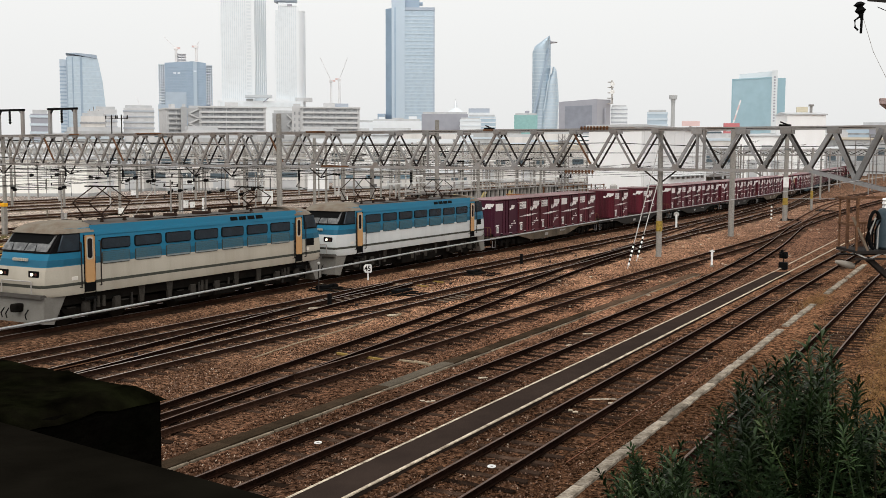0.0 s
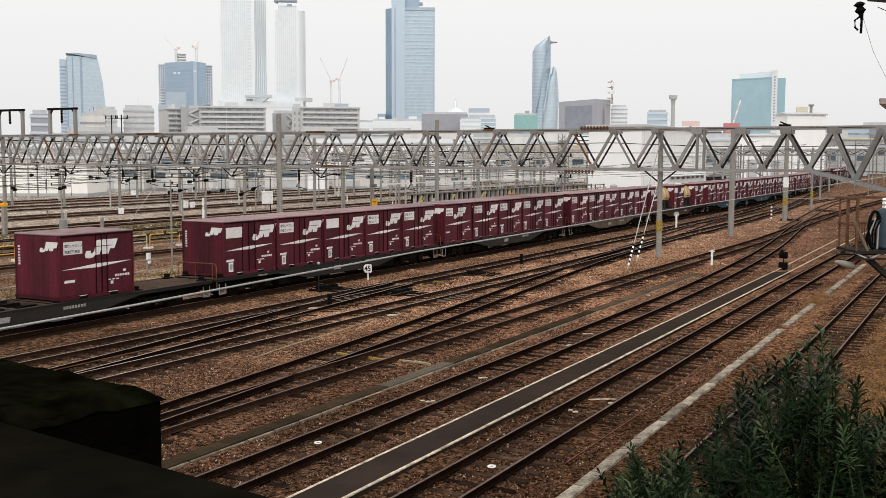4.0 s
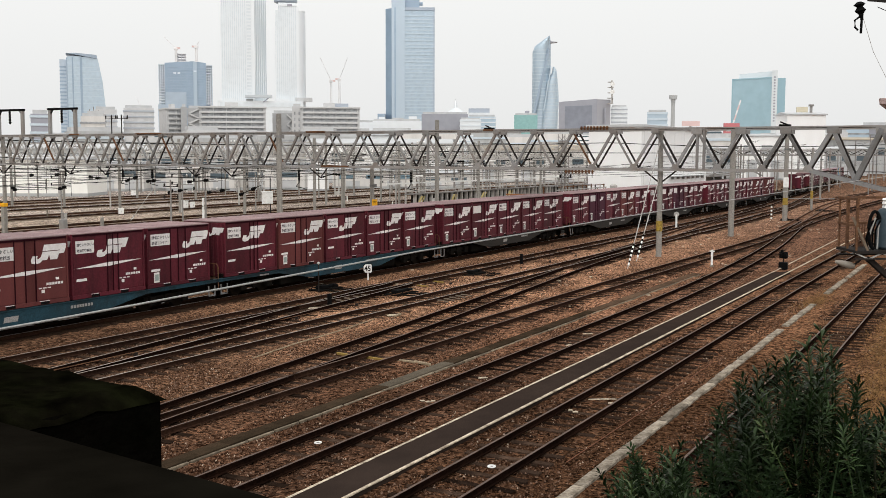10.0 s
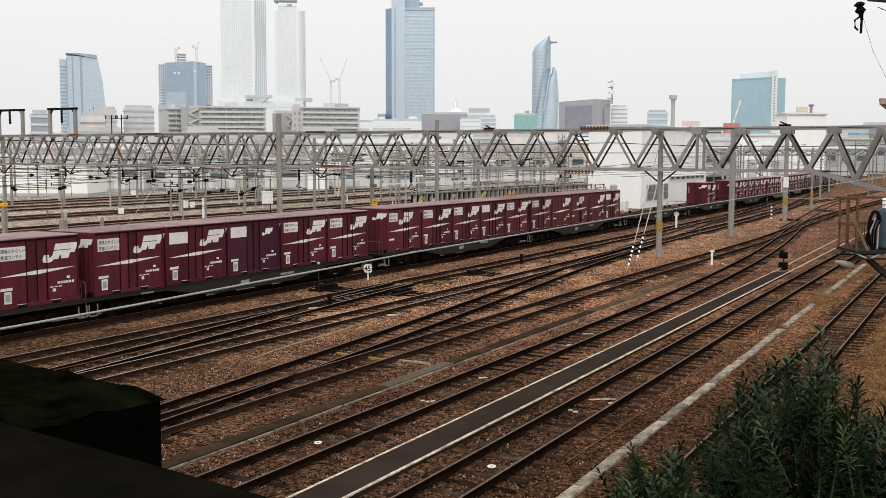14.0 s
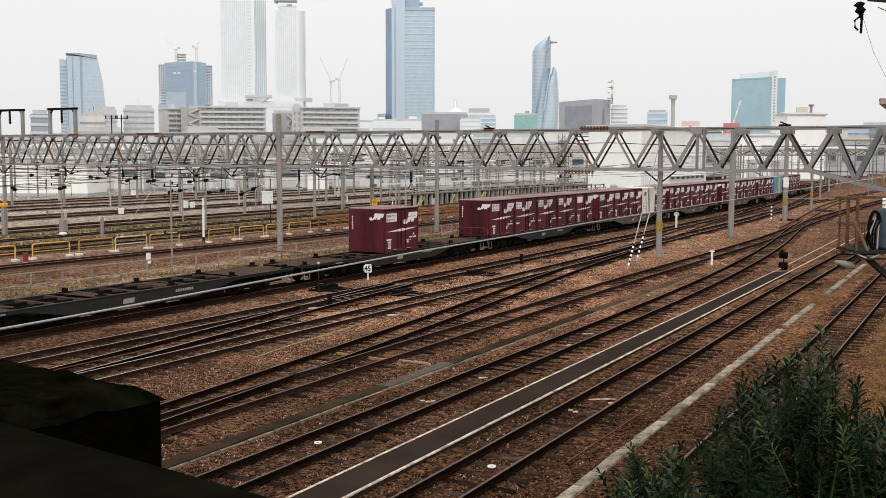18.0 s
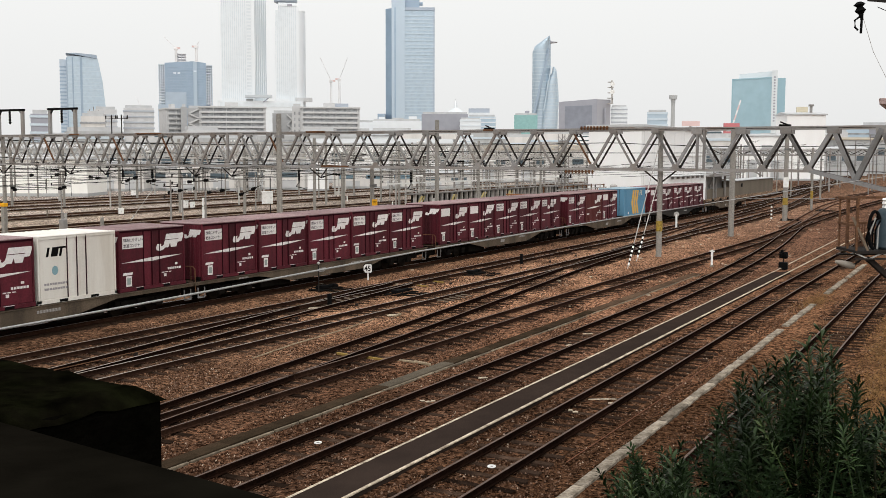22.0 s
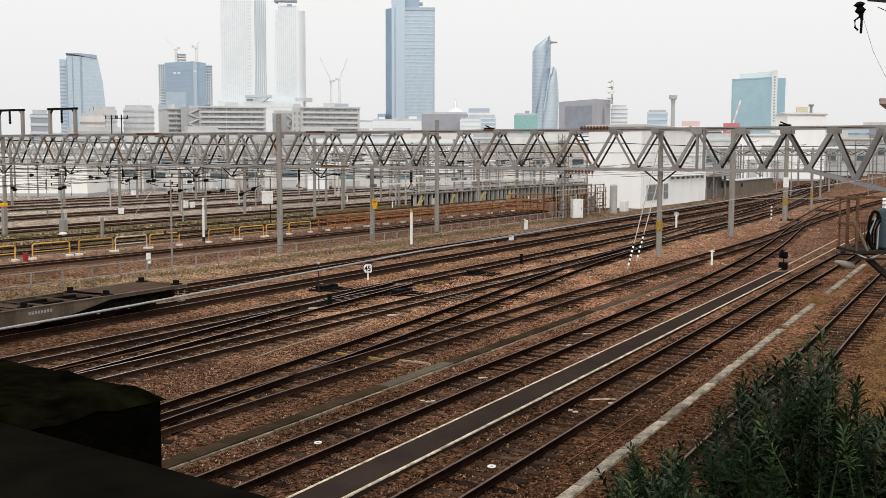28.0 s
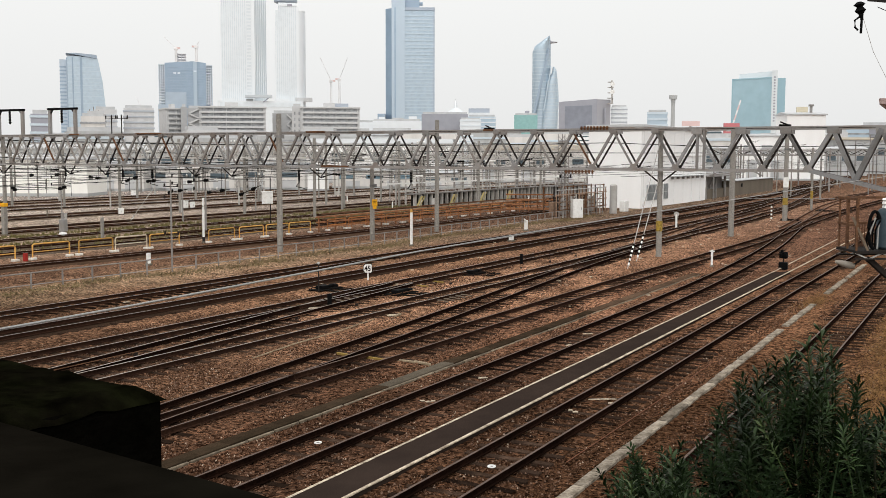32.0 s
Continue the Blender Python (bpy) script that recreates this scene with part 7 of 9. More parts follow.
# steady arms under the gantry, black insulators at their ends
for y0, z0, y1, z1 in ((84.63, 3.32, 76.73, 3.56), (84.32, 3.16, 77.25, 3.39), (81.97, 4.59, 77.65, 4.69), (74.15, 4.47, 72.38, 4.34), (69.6, 4.22, 67.75, 4.7), (67.1, 4.21, 65.57, 4.33), (64.62, 3.26, 62.55, 3.59), (60.16, 3.35, 57.88, 3.67), (56.69, 3.27, 54.6, 4.05), (62.34, 4.22, 59.64, 4.45)):
    t = thing("steady_arm", "dark steel steady arm with black end insulators", "bracket", "drop brackets under the gantry")
    a, b = Vector((68.7, y0, z0)), Vector((68.7, y1, z1))
    d = (b - a).normalized()
    part("arm", Solid().rod(a, b, 0.035, 6), GALV_DARK, t)
    for c in (a, b - d * 0.9):
        part("insulator", Solid().turned([(0, 0.05), (0.2, 0.15), (0.4, 0.08), (0.6, 0.15), (0.8, 0.08), (1, 0.12)], c - d * 0.2, c + d * 0.25, 8), BLACK, t)
    part("hanger", Solid().rod(a.lerp(b, 0.6), a.lerp(b, 0.6) + Vector((0, 0, 5.55 - z0 - 0.6 * (z1 - z0))), 0.02, 5), GALV_DARK, t)

# cross-span cables with insulators over the far tracks
for k in range(16):
    ahead = 92 + 8.5 * k
    w = thing("span_wire", "dark cross-span cable with black and white insulators", "overhead wire", "overhead wires")
    z = (4.9, 6.1, 5.4, 7.2)[k % 4] + 0.3 * math.sin(k * 1.7)
    a, b = off(ahead, -0.44 * ahead), off(ahead + 12, (0.02 + 0.1 * (k % 3)) * ahead)
    pts = [(a[0] + (b[0] - a[0]) * i / 12, a[1] + (b[1] - a[1]) * i / 12, z - 0.5 * math.sin(math.pi * ((i % 4) / 4))) for i in range(13)]
    part("wire", Solid().wire(pts, 0.02, 4), WIRE, w)
    for i in range(9):
        q = random.uniform(0.3, 11.7)
        j = int(q)
        c = Vector(pts[j]).lerp(Vector(pts[j + 1]), q - j)
        d = (Vector(pts[j + 1]) - Vector(pts[j])).normalized() * 0.4
        part("insulator", Solid().turned([(0, 0.04), (0.15, 0.11), (0.3, 0.06), (0.5, 0.12), (0.7, 0.06), (0.85, 0.11), (1, 0.04)], c - d, c + d, 8), random.choice((WHITE, BLACK, WHITE, GALV)), w)
        if i % 3 == 0:
            part("dropper", Solid().rod(c, c - Vector((0, 0, random.uniform(0.8, 1.6))), 0.03, 4), WIRE, w)

# short marker posts beside the far running lines
for k in range(12):
    x, y = random.uniform(70, 175), random.choice((54.6, 59.0, 63.8, 69.0, 73.8, 78.1, 86.5, 91.2))
    t = thing("marker_post", "short pale marker post beside the far tracks", "post", "marker posts beside the lines", pose(x, y, -0.2))
    h = random.uniform(0.45, 1.1)
    part("post", Solid().cbox(-0.07, 0.07, -0.07, 0.07, 0, h, 0.02), random.choice((WHITE, WHITE, CONCRETE, ORANGE)), t)

# low pipe across the curve, striped post, braces beside the turnouts, pale timbers
t = thing("white_pipe", "thin pale pipe carried low across the tracks", "pipe")
part("pipe", Solid().rod((167.8, 39.2, -0.05), (174.1, 25.1, -0.05), 0.06, 8), GALV_MID, t)
for k in range(5):
    part("foot", Solid().box(167.7 + 1.55 * k, 167.9 + 1.55 * k, 39.0 - 3.46 * k, 39.2 - 3.46 * k, -0.3, -0.1), CONCRETE, t)
t = thing("striped_post", "short red and white striped lineside post", "post", m=pose(116.3, 23.2, -0.2))
for k in range(7):
    part("band", Solid().rod((0, 0, 0.2 * k), (0.01, 0, 0.2 * k + 0.2), 0.09, 8), (WHITE, RUST)[k % 2], t)
for (ax, ay), (bx, by), n in (((39.4, 27.05), (41.5, 27.0), 4), ((41.6, 22.95), (43.9, 22.85), 5)):
    t = thing("rail_braces", "row of pale bent steel braces along a turnout rail", "rail brace", "turnout fittings", pose(ax, ay, -0.2))
    for k in range(n):
        x = (bx - ax) * k / (n - 1)
        part("brace", Solid().wire([(x, 0.05, 0.12), (x + 0.04, -0.18, 0.12), (x + 0.12, -0.3, 0.06), (x + 0.3, -0.34, 0.04)], 0.03, 5), surface("pale_brace_steel", (0.19, 0.155, 0.12), 0.8, grain=0.2, stain=0.5, tint=(0.14, 0.09, 0.06)), t)
for x, y, a, lab, mat in ((29.0, 19.6, 78, "yellow-painted timber across the turnout", "y"), (28.9, 18.35, 80, "yellow-painted timber across the turnout", "y"), (29.0, 17.2, 84, "pale timber end beside the rail", "p"), (29.0, 16.6, 75, "pale timber end beside the rail", "p"), (37.4, 22.6, 10, "flat pale stone slab on the ballast", "p"), (46.5, 26.6, 80, "yellow-painted timber across the turnout", "y"), (48.5, 26.8, 80, "yellow-painted timber across the turnout", "y"), (45.0, 26.6, 80, "pale timber end beside the rail", "p")):
    t = thing("sleeper_plank", lab, "plank", "pale timbers in the turnouts", pose(x, y, -0.17, 0, 0, a))
    part("board", Solid().cbox(-0.36, 0.36, -0.045, 0.045, -0.06, 0.03, 0.01), {"y": surface("worn_yellow_timber", (0.30, 0.20, 0.055), 0.85, grain=0.3, stain=0.8, stain_scale=4, tint=(0.12, 0.07, 0.03)), "p": surface("pale_timber", (0.34, 0.27, 0.18), 0.85, grain=0.3, stain=0.8, stain_scale=4, tint=(0.12, 0.08, 0.05))}[mat], t)
t = thing("ground_cable", "thin pale cable lying across the ballast", "cable")
part("cable", Solid().wire([(27.0, 21.9, -0.19), (29.8, 22.3, -0.19), (33, 22.5, -0.19), (36, 22.9, -0.19)], 0.025, 5), surface("pale_timber", (0.34, 0.27, 0.18)), t)
t = thing("signal_rodding", "thin grey rodding on low stands beside the rail", "rodding")
part("rod", Solid().wire([(20, 25.6, -0.08), (43, 25.75, -0.08), (60, 25.9, -0.06), (84, 26.2, -0.06)], 0.016, 5), RUST, t)
for k in range(12):
    part("stand", Solid().box(21.0 + 4.5 * k - 0.04, 21.0 + 4.5 * k + 0.04, 25.58 + 0.03 * k - 0.05, 25.58 + 0.03 * k + 0.05, -0.3, -0.1), GALV_DARK, t)

# dry grass beside the pipe fence
rs = np.random.RandomState(8)
n = 9000
gx = 14 + 100 * rs.rand(n)
gy = np.interp(gx, [p[0] for p in FENCE_LINE], [p[1] for p in FENCE_LINE]) - 0.7 + rs.normal(0, 0.6, n) + 0.5 * np.sin(gx * 0.35)
gh, ga = rs.uniform(0.05, 0.17, n), rs.uniform(0, 6.28, n)
c, d = 0.05 * np.cos(ga), 0.05 * np.sin(ga)
lx, ly = rs.normal(0, 0.1, n), rs.normal(0, 0.1, n)
pts = np.stack([np.stack([gx - c, gy - d, np.full(n, -0.24)], 1), np.stack([gx + c, gy + d, np.full(n, -0.24)], 1), np.stack([gx + lx, gy + ly, gh - 0.22], 1)], 1).reshape(-1, 3)
k = np.arange(n)[:, None] * 3
me = bpy.data.meshes.new("dry_grass")
me.from_pydata(pts.tolist(), [], (k + [0, 1, 2]).tolist())
tagged(part("dry_grass", me, surface("dry_grass_blades", (0.20, 0.145, 0.085), 0.95, grain=0.4, grain_scale=3, stain=0.7, stain_scale=0.6, tint=(0.15, 0.13, 0.05), spec=0.05)), "tufts of dry tan grass along the fence", "grass", kind="stuff")

n = 5000
gx = 44 + 80 * rs.rand(n)
gy = rs.choice([64.6, 65.6, 71.0, 72.0, 60.4], n) + rs.normal(0, 0.5, n)
gh, ga = rs.uniform(0.08, 0.3, n), rs.uniform(0, 6.28, n)
c, d = 0.12 * np.cos(ga), 0.12 * np.sin(ga)
pts = np.stack([np.stack([gx - c, gy - d, np.full(n, -0.24)], 1), np.stack([gx + c, gy + d, np.full(n, -0.24)], 1), np.stack([gx + d, gy + c, gh - 0.22], 1)], 1).reshape(-1, 3)
k = np.arange(n)[:, None] * 3
me = bpy.data.meshes.new("weeds")
me.from_pydata(pts.tolist(), [], (k + [0, 1, 2]).tolist())
tagged(part("weeds", me, surface("olive_weeds", (0.13, 0.115, 0.045), 0.95, grain=0.4, grain_scale=3, stain=0.7, stain_scale=0.4, tint=(0.22, 0.18, 0.10), spec=0.02)), "low olive weeds between the far tracks", "weeds", kind="stuff")

# dry straw on the bank beside the near siding and round the broken kerb
n = 9000
sx = 27 + 20 * rs.rand(n)
sy = 3.1 + 0.045 * (sx - 27) + rs.normal(0, 0.45, n)
far = rs.rand(n) < 0.16
sx[far], sy[far] = 51.5 + rs.normal(0, 2.0, far.sum()), 8.05 + rs.normal(0, 0.3, far.sum())
gh, ga = rs.uniform(0.03, 0.13, n), rs.uniform(0, 6.28, n)
c, d = 0.012 * np.cos(ga), 0.012 * np.sin(ga)
lx, ly = rs.normal(0, 0.12, n), rs.normal(0, 0.12, n)
pts = np.stack([np.stack([sx - c, sy - d, np.full(n, -0.24)], 1), np.stack([sx + c, sy + d, np.full(n, -0.24)], 1), np.stack([sx + lx, sy + ly, gh - 0.22], 1)], 1).reshape(-1, 3)
k = np.arange(n)[:, None] * 3
me = bpy.data.meshes.new("dry_straw")
me.from_pydata(pts.tolist(), [], (k + [0, 1, 2]).tolist())
tagged(part("dry_straw", me, surface("orange_straw", (0.26, 0.145, 0.06), 0.95, grain=0.4, grain_scale=3, stain=0.7, stain_scale=0.8, tint=(0.15, 0.10, 0.045), spec=0.02)), "orange-brown dry straw beside the near siding", "grass", kind="stuff")

# long rust-orange rail rack beyond the yellow barriers
ORANGE_RUST = MATS["orange_rust"]
rk = thing("rail_rack", "long rust-orange rack of steel rails beyond the barriers", "rack")
for k in range(20):
    x = 76 + 2.5 * k
    part("upright", Solid().box(x - 0.06, x + 0.06, 54.0 - 0.03 * (x - 76), 54.1 - 0.03 * (x - 76), -0.3, 1.15), ORANGE_RUST, rk)
for z in (0.2, 0.62, 1.08):
    part("stacked_bar", Solid().bar((75.5, 53.95, z), (124.0, 52.5, z), 0.16, 0.13), ORANGE_RUST, rk)
rk = thing("rail_rack", "low rust-brown stack of steel rails among far tracks", "rack")
for k in range(12):
    x = 84 + 3.4 * k
    part("upright", Solid().box(x - 0.06, x + 0.06, 59.0, 59.1, -0.3, 0.9), RUST, rk)
for z in (0.3, 0.85):
    part("stacked_bar", Solid().bar((83.5, 58.95, z), (124.0, 58.95, z), 0.16, 0.13), RUST, rk)

# black insulator strings hanging under the gantry
for y in (77.1, 66.4, 69.9, 50.6, 40.2):
    t = thing("insulator_string", "black insulator string hanging under the gantry", "insulator", "insulator strings")
    part("hanger", Solid().rod((GX, y, 5.56), (GX, y, 5.25), 0.03, 6), GALV_DARK, t)
    part("insulator", Solid().turned([(0, 0.04)] + [(0.08 + 0.105 * k, 0.05 if k % 2 else 0.12) for k in range(8)] + [(1, 0.04)], (GX, y, 5.25), (GX, y, 4.35), 10), BLACK, t)
    part("clamp", Solid().rod((GX, y, 4.35), (GX + 0.1, y + 0.35, 4.0), 0.035, 6).rod((GX + 0.1, y + 0.35, 4.0), (GX, y - 0.6, 3.85), 0.03, 6), BLACK, t)
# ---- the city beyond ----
# City colours are paled and blued: distance haze mixed into the base colour.
FACADE_PALE = surface("hazed_stone_facade", (0.76, 0.79, 0.81), 0.45, 0.4, grain=0.03, grain_scale=0.2, stain=0.2, stain_scale=0.02, tint=(0.66, 0.71, 0.75))
FACADE_BLUE = surface("hazed_blue_curtain_wall", (0.47, 0.57, 0.65), 0.4, 0.6, grain=0.05, grain_scale=0.1, stain=0.4, stain_scale=0.02, tint=(0.40, 0.51, 0.60))
FACADE_MID = surface("hazed_steel_blue_wall", (0.35, 0.44, 0.54), 0.4, 0.6, grain=0.05, grain_scale=0.1, stain=0.4, stain_scale=0.02, tint=(0.26, 0.35, 0.46))
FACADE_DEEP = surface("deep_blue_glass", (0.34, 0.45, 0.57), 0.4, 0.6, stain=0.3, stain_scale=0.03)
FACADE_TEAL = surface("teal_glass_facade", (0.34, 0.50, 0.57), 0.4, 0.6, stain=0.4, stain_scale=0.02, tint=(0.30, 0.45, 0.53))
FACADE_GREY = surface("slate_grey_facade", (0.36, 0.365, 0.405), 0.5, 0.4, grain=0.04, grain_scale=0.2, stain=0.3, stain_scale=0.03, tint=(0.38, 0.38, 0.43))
FLOOR_LINE = surface("hazed_floor_band", (0.60, 0.68, 0.74), 0.45, 0.4)
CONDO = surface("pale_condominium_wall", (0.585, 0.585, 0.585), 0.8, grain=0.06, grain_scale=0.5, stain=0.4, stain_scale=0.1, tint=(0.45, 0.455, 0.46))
# Window colour darkened to include the shade behind balconies.
CONDO_DK = surface("shaded_window_strip", (0.33, 0.34, 0.35), 0.4, grain=0.3, grain_scale=0.4)
CRANE = surface("hazed_crane_steel", (0.80, 0.79, 0.79), 0.6)
CRANE_RED = surface("hazed_crane_red", (0.74, 0.55, 0.53), 0.6)


def tower(ahead, side, w, d, h, wall, label, storey=4.2, band=None, mullion=0.0, turn=0.0, name="office_tower", storeys=True, z0=0.0):
    """A tall block by the street grid: walls, a band for each storey, mullions, a roof edge."""
    k = 1 + d / 2 / ahead
    x, y = off(ahead * k, side * k)
    t = thing(name, label, "building", "towers of the city", pose(x, y, -0.2, 0, 0, math.degrees(YAW - math.atan2(side, ahead)) - 90 + turn))
    part("wall", Solid().box(-w / 2, w / 2, -d / 2, d / 2, 0, h), wall, t)
    part("roof", Solid().box(-w / 2 + 0.8, w / 2 - 0.8, -d / 2 + 0.8, d / 2 - 0.8, h, h + 1.6), ROOF_GREY, t)
    if storeys:
        n = int((h - z0) / storey)
        s = Solid()
        for i in range(n):
            z = z0 + (i + 0.72) * storey
            s.box(-w / 2 - 0.35, w / 2 + 0.35, -d / 2 - 0.35, d / 2 + 0.35, z, z + storey * 0.28)
        tagged(part("storey_banding", s, band or FLOOR_LINE, t), kind="stuff")
    if mullion:
        s = Solid()
        n = int(w / mullion)
        for i in range(n + 1):
            a = -w / 2 + w * i / n
            s.box(a - 0.35, a + 0.35, -d / 2 - 0.7, -d / 2, 0, h)
        tagged(part("mullion_screen", s, band or FLOOR_LINE, t), kind="stuff")
    return t


def condo(ahead, side, w, d, h, label, storey=3.0, turn=0.0):
    """A slab of flats: dark window strips behind a balcony on each storey."""
    k = 1 + d / 2 / ahead
    x, y = off(ahead * k, side * k)
    t = thing("apartment_building", label, "building", "apartment blocks beyond the yard", pose(x, y, -0.2, 0, 0, math.degrees(YAW - math.atan2(side, ahead)) - 90 + turn))
    part("wall", Solid().box(-w / 2, w / 2, -d / 2, d / 2, 0, h), CONDO, t)
    part("roof", Solid().box(-w / 2 - 0.5, w / 2 + 0.5, -d / 2 - 1.2, d / 2 + 0.5, h, h + 0.9), CONDO, t)
    part("roof_house", Solid().box(-w * 0.12, w * 0.08, -2, 4, h + 0.9, h + 3.6), CONDO, t)
    n = int(h / storey)
    for i in range(n):
        z = h - (i + 1) * storey
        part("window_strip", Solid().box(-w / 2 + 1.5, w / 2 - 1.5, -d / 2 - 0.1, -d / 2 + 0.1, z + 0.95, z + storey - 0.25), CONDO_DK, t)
        part("balcony", Solid().box(-w / 2 + 1.0, w / 2 - 1.0, -d / 2 - 1.3, -d / 2, z - 0.1, z + 1.05), CONDO, t)
    k = max(2, int(w / 7))
    for i in range(k + 1):
        a = -w / 2 + 1 + (w - 2) * i / k
        part("partition_wall", Solid().box(a - 0.12, a + 0.12, -d / 2 - 1.28, -d / 2, 0, h), CONDO, t)
    return t


def crane(ahead, side, base, mast, jib, lean, label):
    x, y = off(ahead, side)
    t = thing("tower_crane", label, "crane", "cranes over the city", pose(x, y, base, 0, 0, math.degrees(YAW) - 90))
    s = Solid()
    for sx in (-0.9, 0.9):
        for sy in (-0.9, 0.9):
            s.rod((sx, sy, 0), (sx, sy, mast), 0.3, 4)
    for i in range(int(mast / 3)):
        s.rod((-0.9, -0.9, i * 3), (0.9, -0.9, i * 3 + 3), 0.2, 4)
    part("mast", s, CRANE, t)
    part("cab", Solid().box(-2.2, 2.2, -1.5, 1.5, mast, mast + 2.6), CRANE, t)
    j = Solid()
    tip = (lean * jib, 0, mast + 2 + jib * math.sqrt(max(0.05, 1 - lean * lean)))
    for dy in (-0.7, 0.7):
        j.rod((0, dy, mast + 2), (tip[0], dy * 0.3, tip[2]), 0.3, 4)
    part("jib", j, CRANE, t)
    part("counter_jib", Solid().box(-5 if lean > 0 else 0, 0 if lean > 0 else 5, -1, 1, mast + 1, mast + 3), CRANE_RED, t)
    return t


def city_block(name, label, ahead, side):
    """An empty at the foot of a tall building, its broad front towards the yard."""
    x, y = off(ahead, side)
    return thing(name, label, "building", "towers of the city", pose(x, y, 0, 0, 0, math.degrees(YAW - math.atan2(side, ahead)) - 90) @ Matrix.Diagonal((math.cos(math.atan2(side, ahead)), 1, 1, 1)))


def banding(t, x0, x1, y0, y1, z0, z1, step, share, mat, name="storey_banding"):
    """Thin storey bands standing a little proud of a wall."""
    s = Solid()
    for i in range(int((z1 - z0) / step)):
        z = z0 + i * step
        s.box(x0(z) if callable(x0) else x0, x1(z) if callable(x1) else x1, y0, y1, z, z + step * share)
    return tagged(part(name, s, mat, t), kind="stuff")


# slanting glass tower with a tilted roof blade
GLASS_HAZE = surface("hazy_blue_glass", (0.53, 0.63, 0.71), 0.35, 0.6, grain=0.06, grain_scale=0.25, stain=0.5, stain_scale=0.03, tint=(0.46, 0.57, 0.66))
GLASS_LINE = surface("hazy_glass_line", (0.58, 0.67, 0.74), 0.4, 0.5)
t = city_block("slanted_tower", "pale blue glass tower with one leaning side and a roof blade", 1250, -425.0)
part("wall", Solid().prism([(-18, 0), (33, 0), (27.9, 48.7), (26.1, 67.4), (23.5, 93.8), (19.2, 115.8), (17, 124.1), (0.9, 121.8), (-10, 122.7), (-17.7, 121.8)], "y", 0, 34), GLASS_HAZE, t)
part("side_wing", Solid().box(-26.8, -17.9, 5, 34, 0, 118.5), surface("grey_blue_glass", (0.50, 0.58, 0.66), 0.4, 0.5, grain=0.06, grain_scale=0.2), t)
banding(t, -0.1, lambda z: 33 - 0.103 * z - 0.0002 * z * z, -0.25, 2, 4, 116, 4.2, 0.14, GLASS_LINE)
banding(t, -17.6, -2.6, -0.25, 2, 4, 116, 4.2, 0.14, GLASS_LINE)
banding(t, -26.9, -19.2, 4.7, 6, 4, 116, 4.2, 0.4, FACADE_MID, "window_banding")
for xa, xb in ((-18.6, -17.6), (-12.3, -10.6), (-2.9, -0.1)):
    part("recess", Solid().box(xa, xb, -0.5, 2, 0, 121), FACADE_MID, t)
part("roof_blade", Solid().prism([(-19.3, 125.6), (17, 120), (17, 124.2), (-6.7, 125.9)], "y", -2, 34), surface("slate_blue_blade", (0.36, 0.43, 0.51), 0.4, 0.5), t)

# tower under construction
BARE = surface("bare_concrete_far", (0.66, 0.72, 0.78), 0.6)
c = city_block("unfinished_tower", "blue-netted tower under construction with bare floors at its edges", 1250, -304.0)
part("wall", Solid().prism([(-24, 0), (24.4, 0), (24.4, 115.4), (9, 117), (-24, 114.6)], "y", 0, 36), FACADE_MID, c)
banding(c, -24.1, 24.5, -0.3, 2, 66, 113, 3.1, 0.3, surface("blue_net_band", (0.355, 0.445, 0.545), 0.4, 0.5))
part("hoist_shaft", Solid().box(9.4, 13.8, -1.2, 2, 30, 116), surface("pale_hoist", (0.44, 0.53, 0.61), 0.5, 0.4), c)
for a, b, y0, z0, z1 in ((9.9, 13.2, -1.5, 104.5, 106.2), (-14, -11, -0.6, 102, 104), (-9, -6, -0.6, 102, 104)):
    part("lit_opening", Solid().box(a, b, y0, y0 + 0.8, z0, z1), BARE, c)
part("sheeting", Solid().box(-32.4, 0.9, -2.0, 10, 0, 66).box(-23.3, 0.9, -1.2, 2, 66, 80.8), surface("grey_blue_sheet", (0.43, 0.51, 0.59), 0.4, 0.5, grain=0.05, grain_scale=0.1), c)
for x0, x1 in ((-31.6, -24.0), (24.4, 32.2)):
    s = Solid()
    for i in range(15):
        part("bare_floor", Solid().box(x0, x1, 0.5, 30, 68 + i * 3.15, 69.1 + i * 3.15), BARE, c)
    for i in range(4):
        xa = x0 + (x1 - x0 - 0.7) * i / 3
        s.box(xa, xa + 0.7, 0.7, 1.4, 66, 113).box(xa, xa + 0.7, 26, 27, 66, 113)
    tagged(part("bare_posts", s, BARE, c), kind="stuff")
    part("inner_core", Solid().box(x0 + (3 if x0 < 0 else 0), x1 - (0 if x0 < 0 else 3), 12, 34, 0, 112), FACADE_MID, c)
s = Solid()
for i in range(4):
    s.box(-9.2, 1.4, 4, 18, 116 + i * 3.0, 116.9 + i * 3.0)
for xa in (-9.2, -4.3, 0.6):
    s.box(xa, xa + 0.8, 4, 5, 114, 126).box(xa, xa + 0.8, 17, 18, 114, 126)
part("core_frame", s, surface("core_steel", (0.55, 0.55, 0.58), 0.6), c)
crane(1250, -314.5, 115, 15, 20, -0.72, "grey tower crane on a building under construction")
crane(1250, -290.5, 116, 16, 7, 0.5, "grey tower crane on a building under construction")

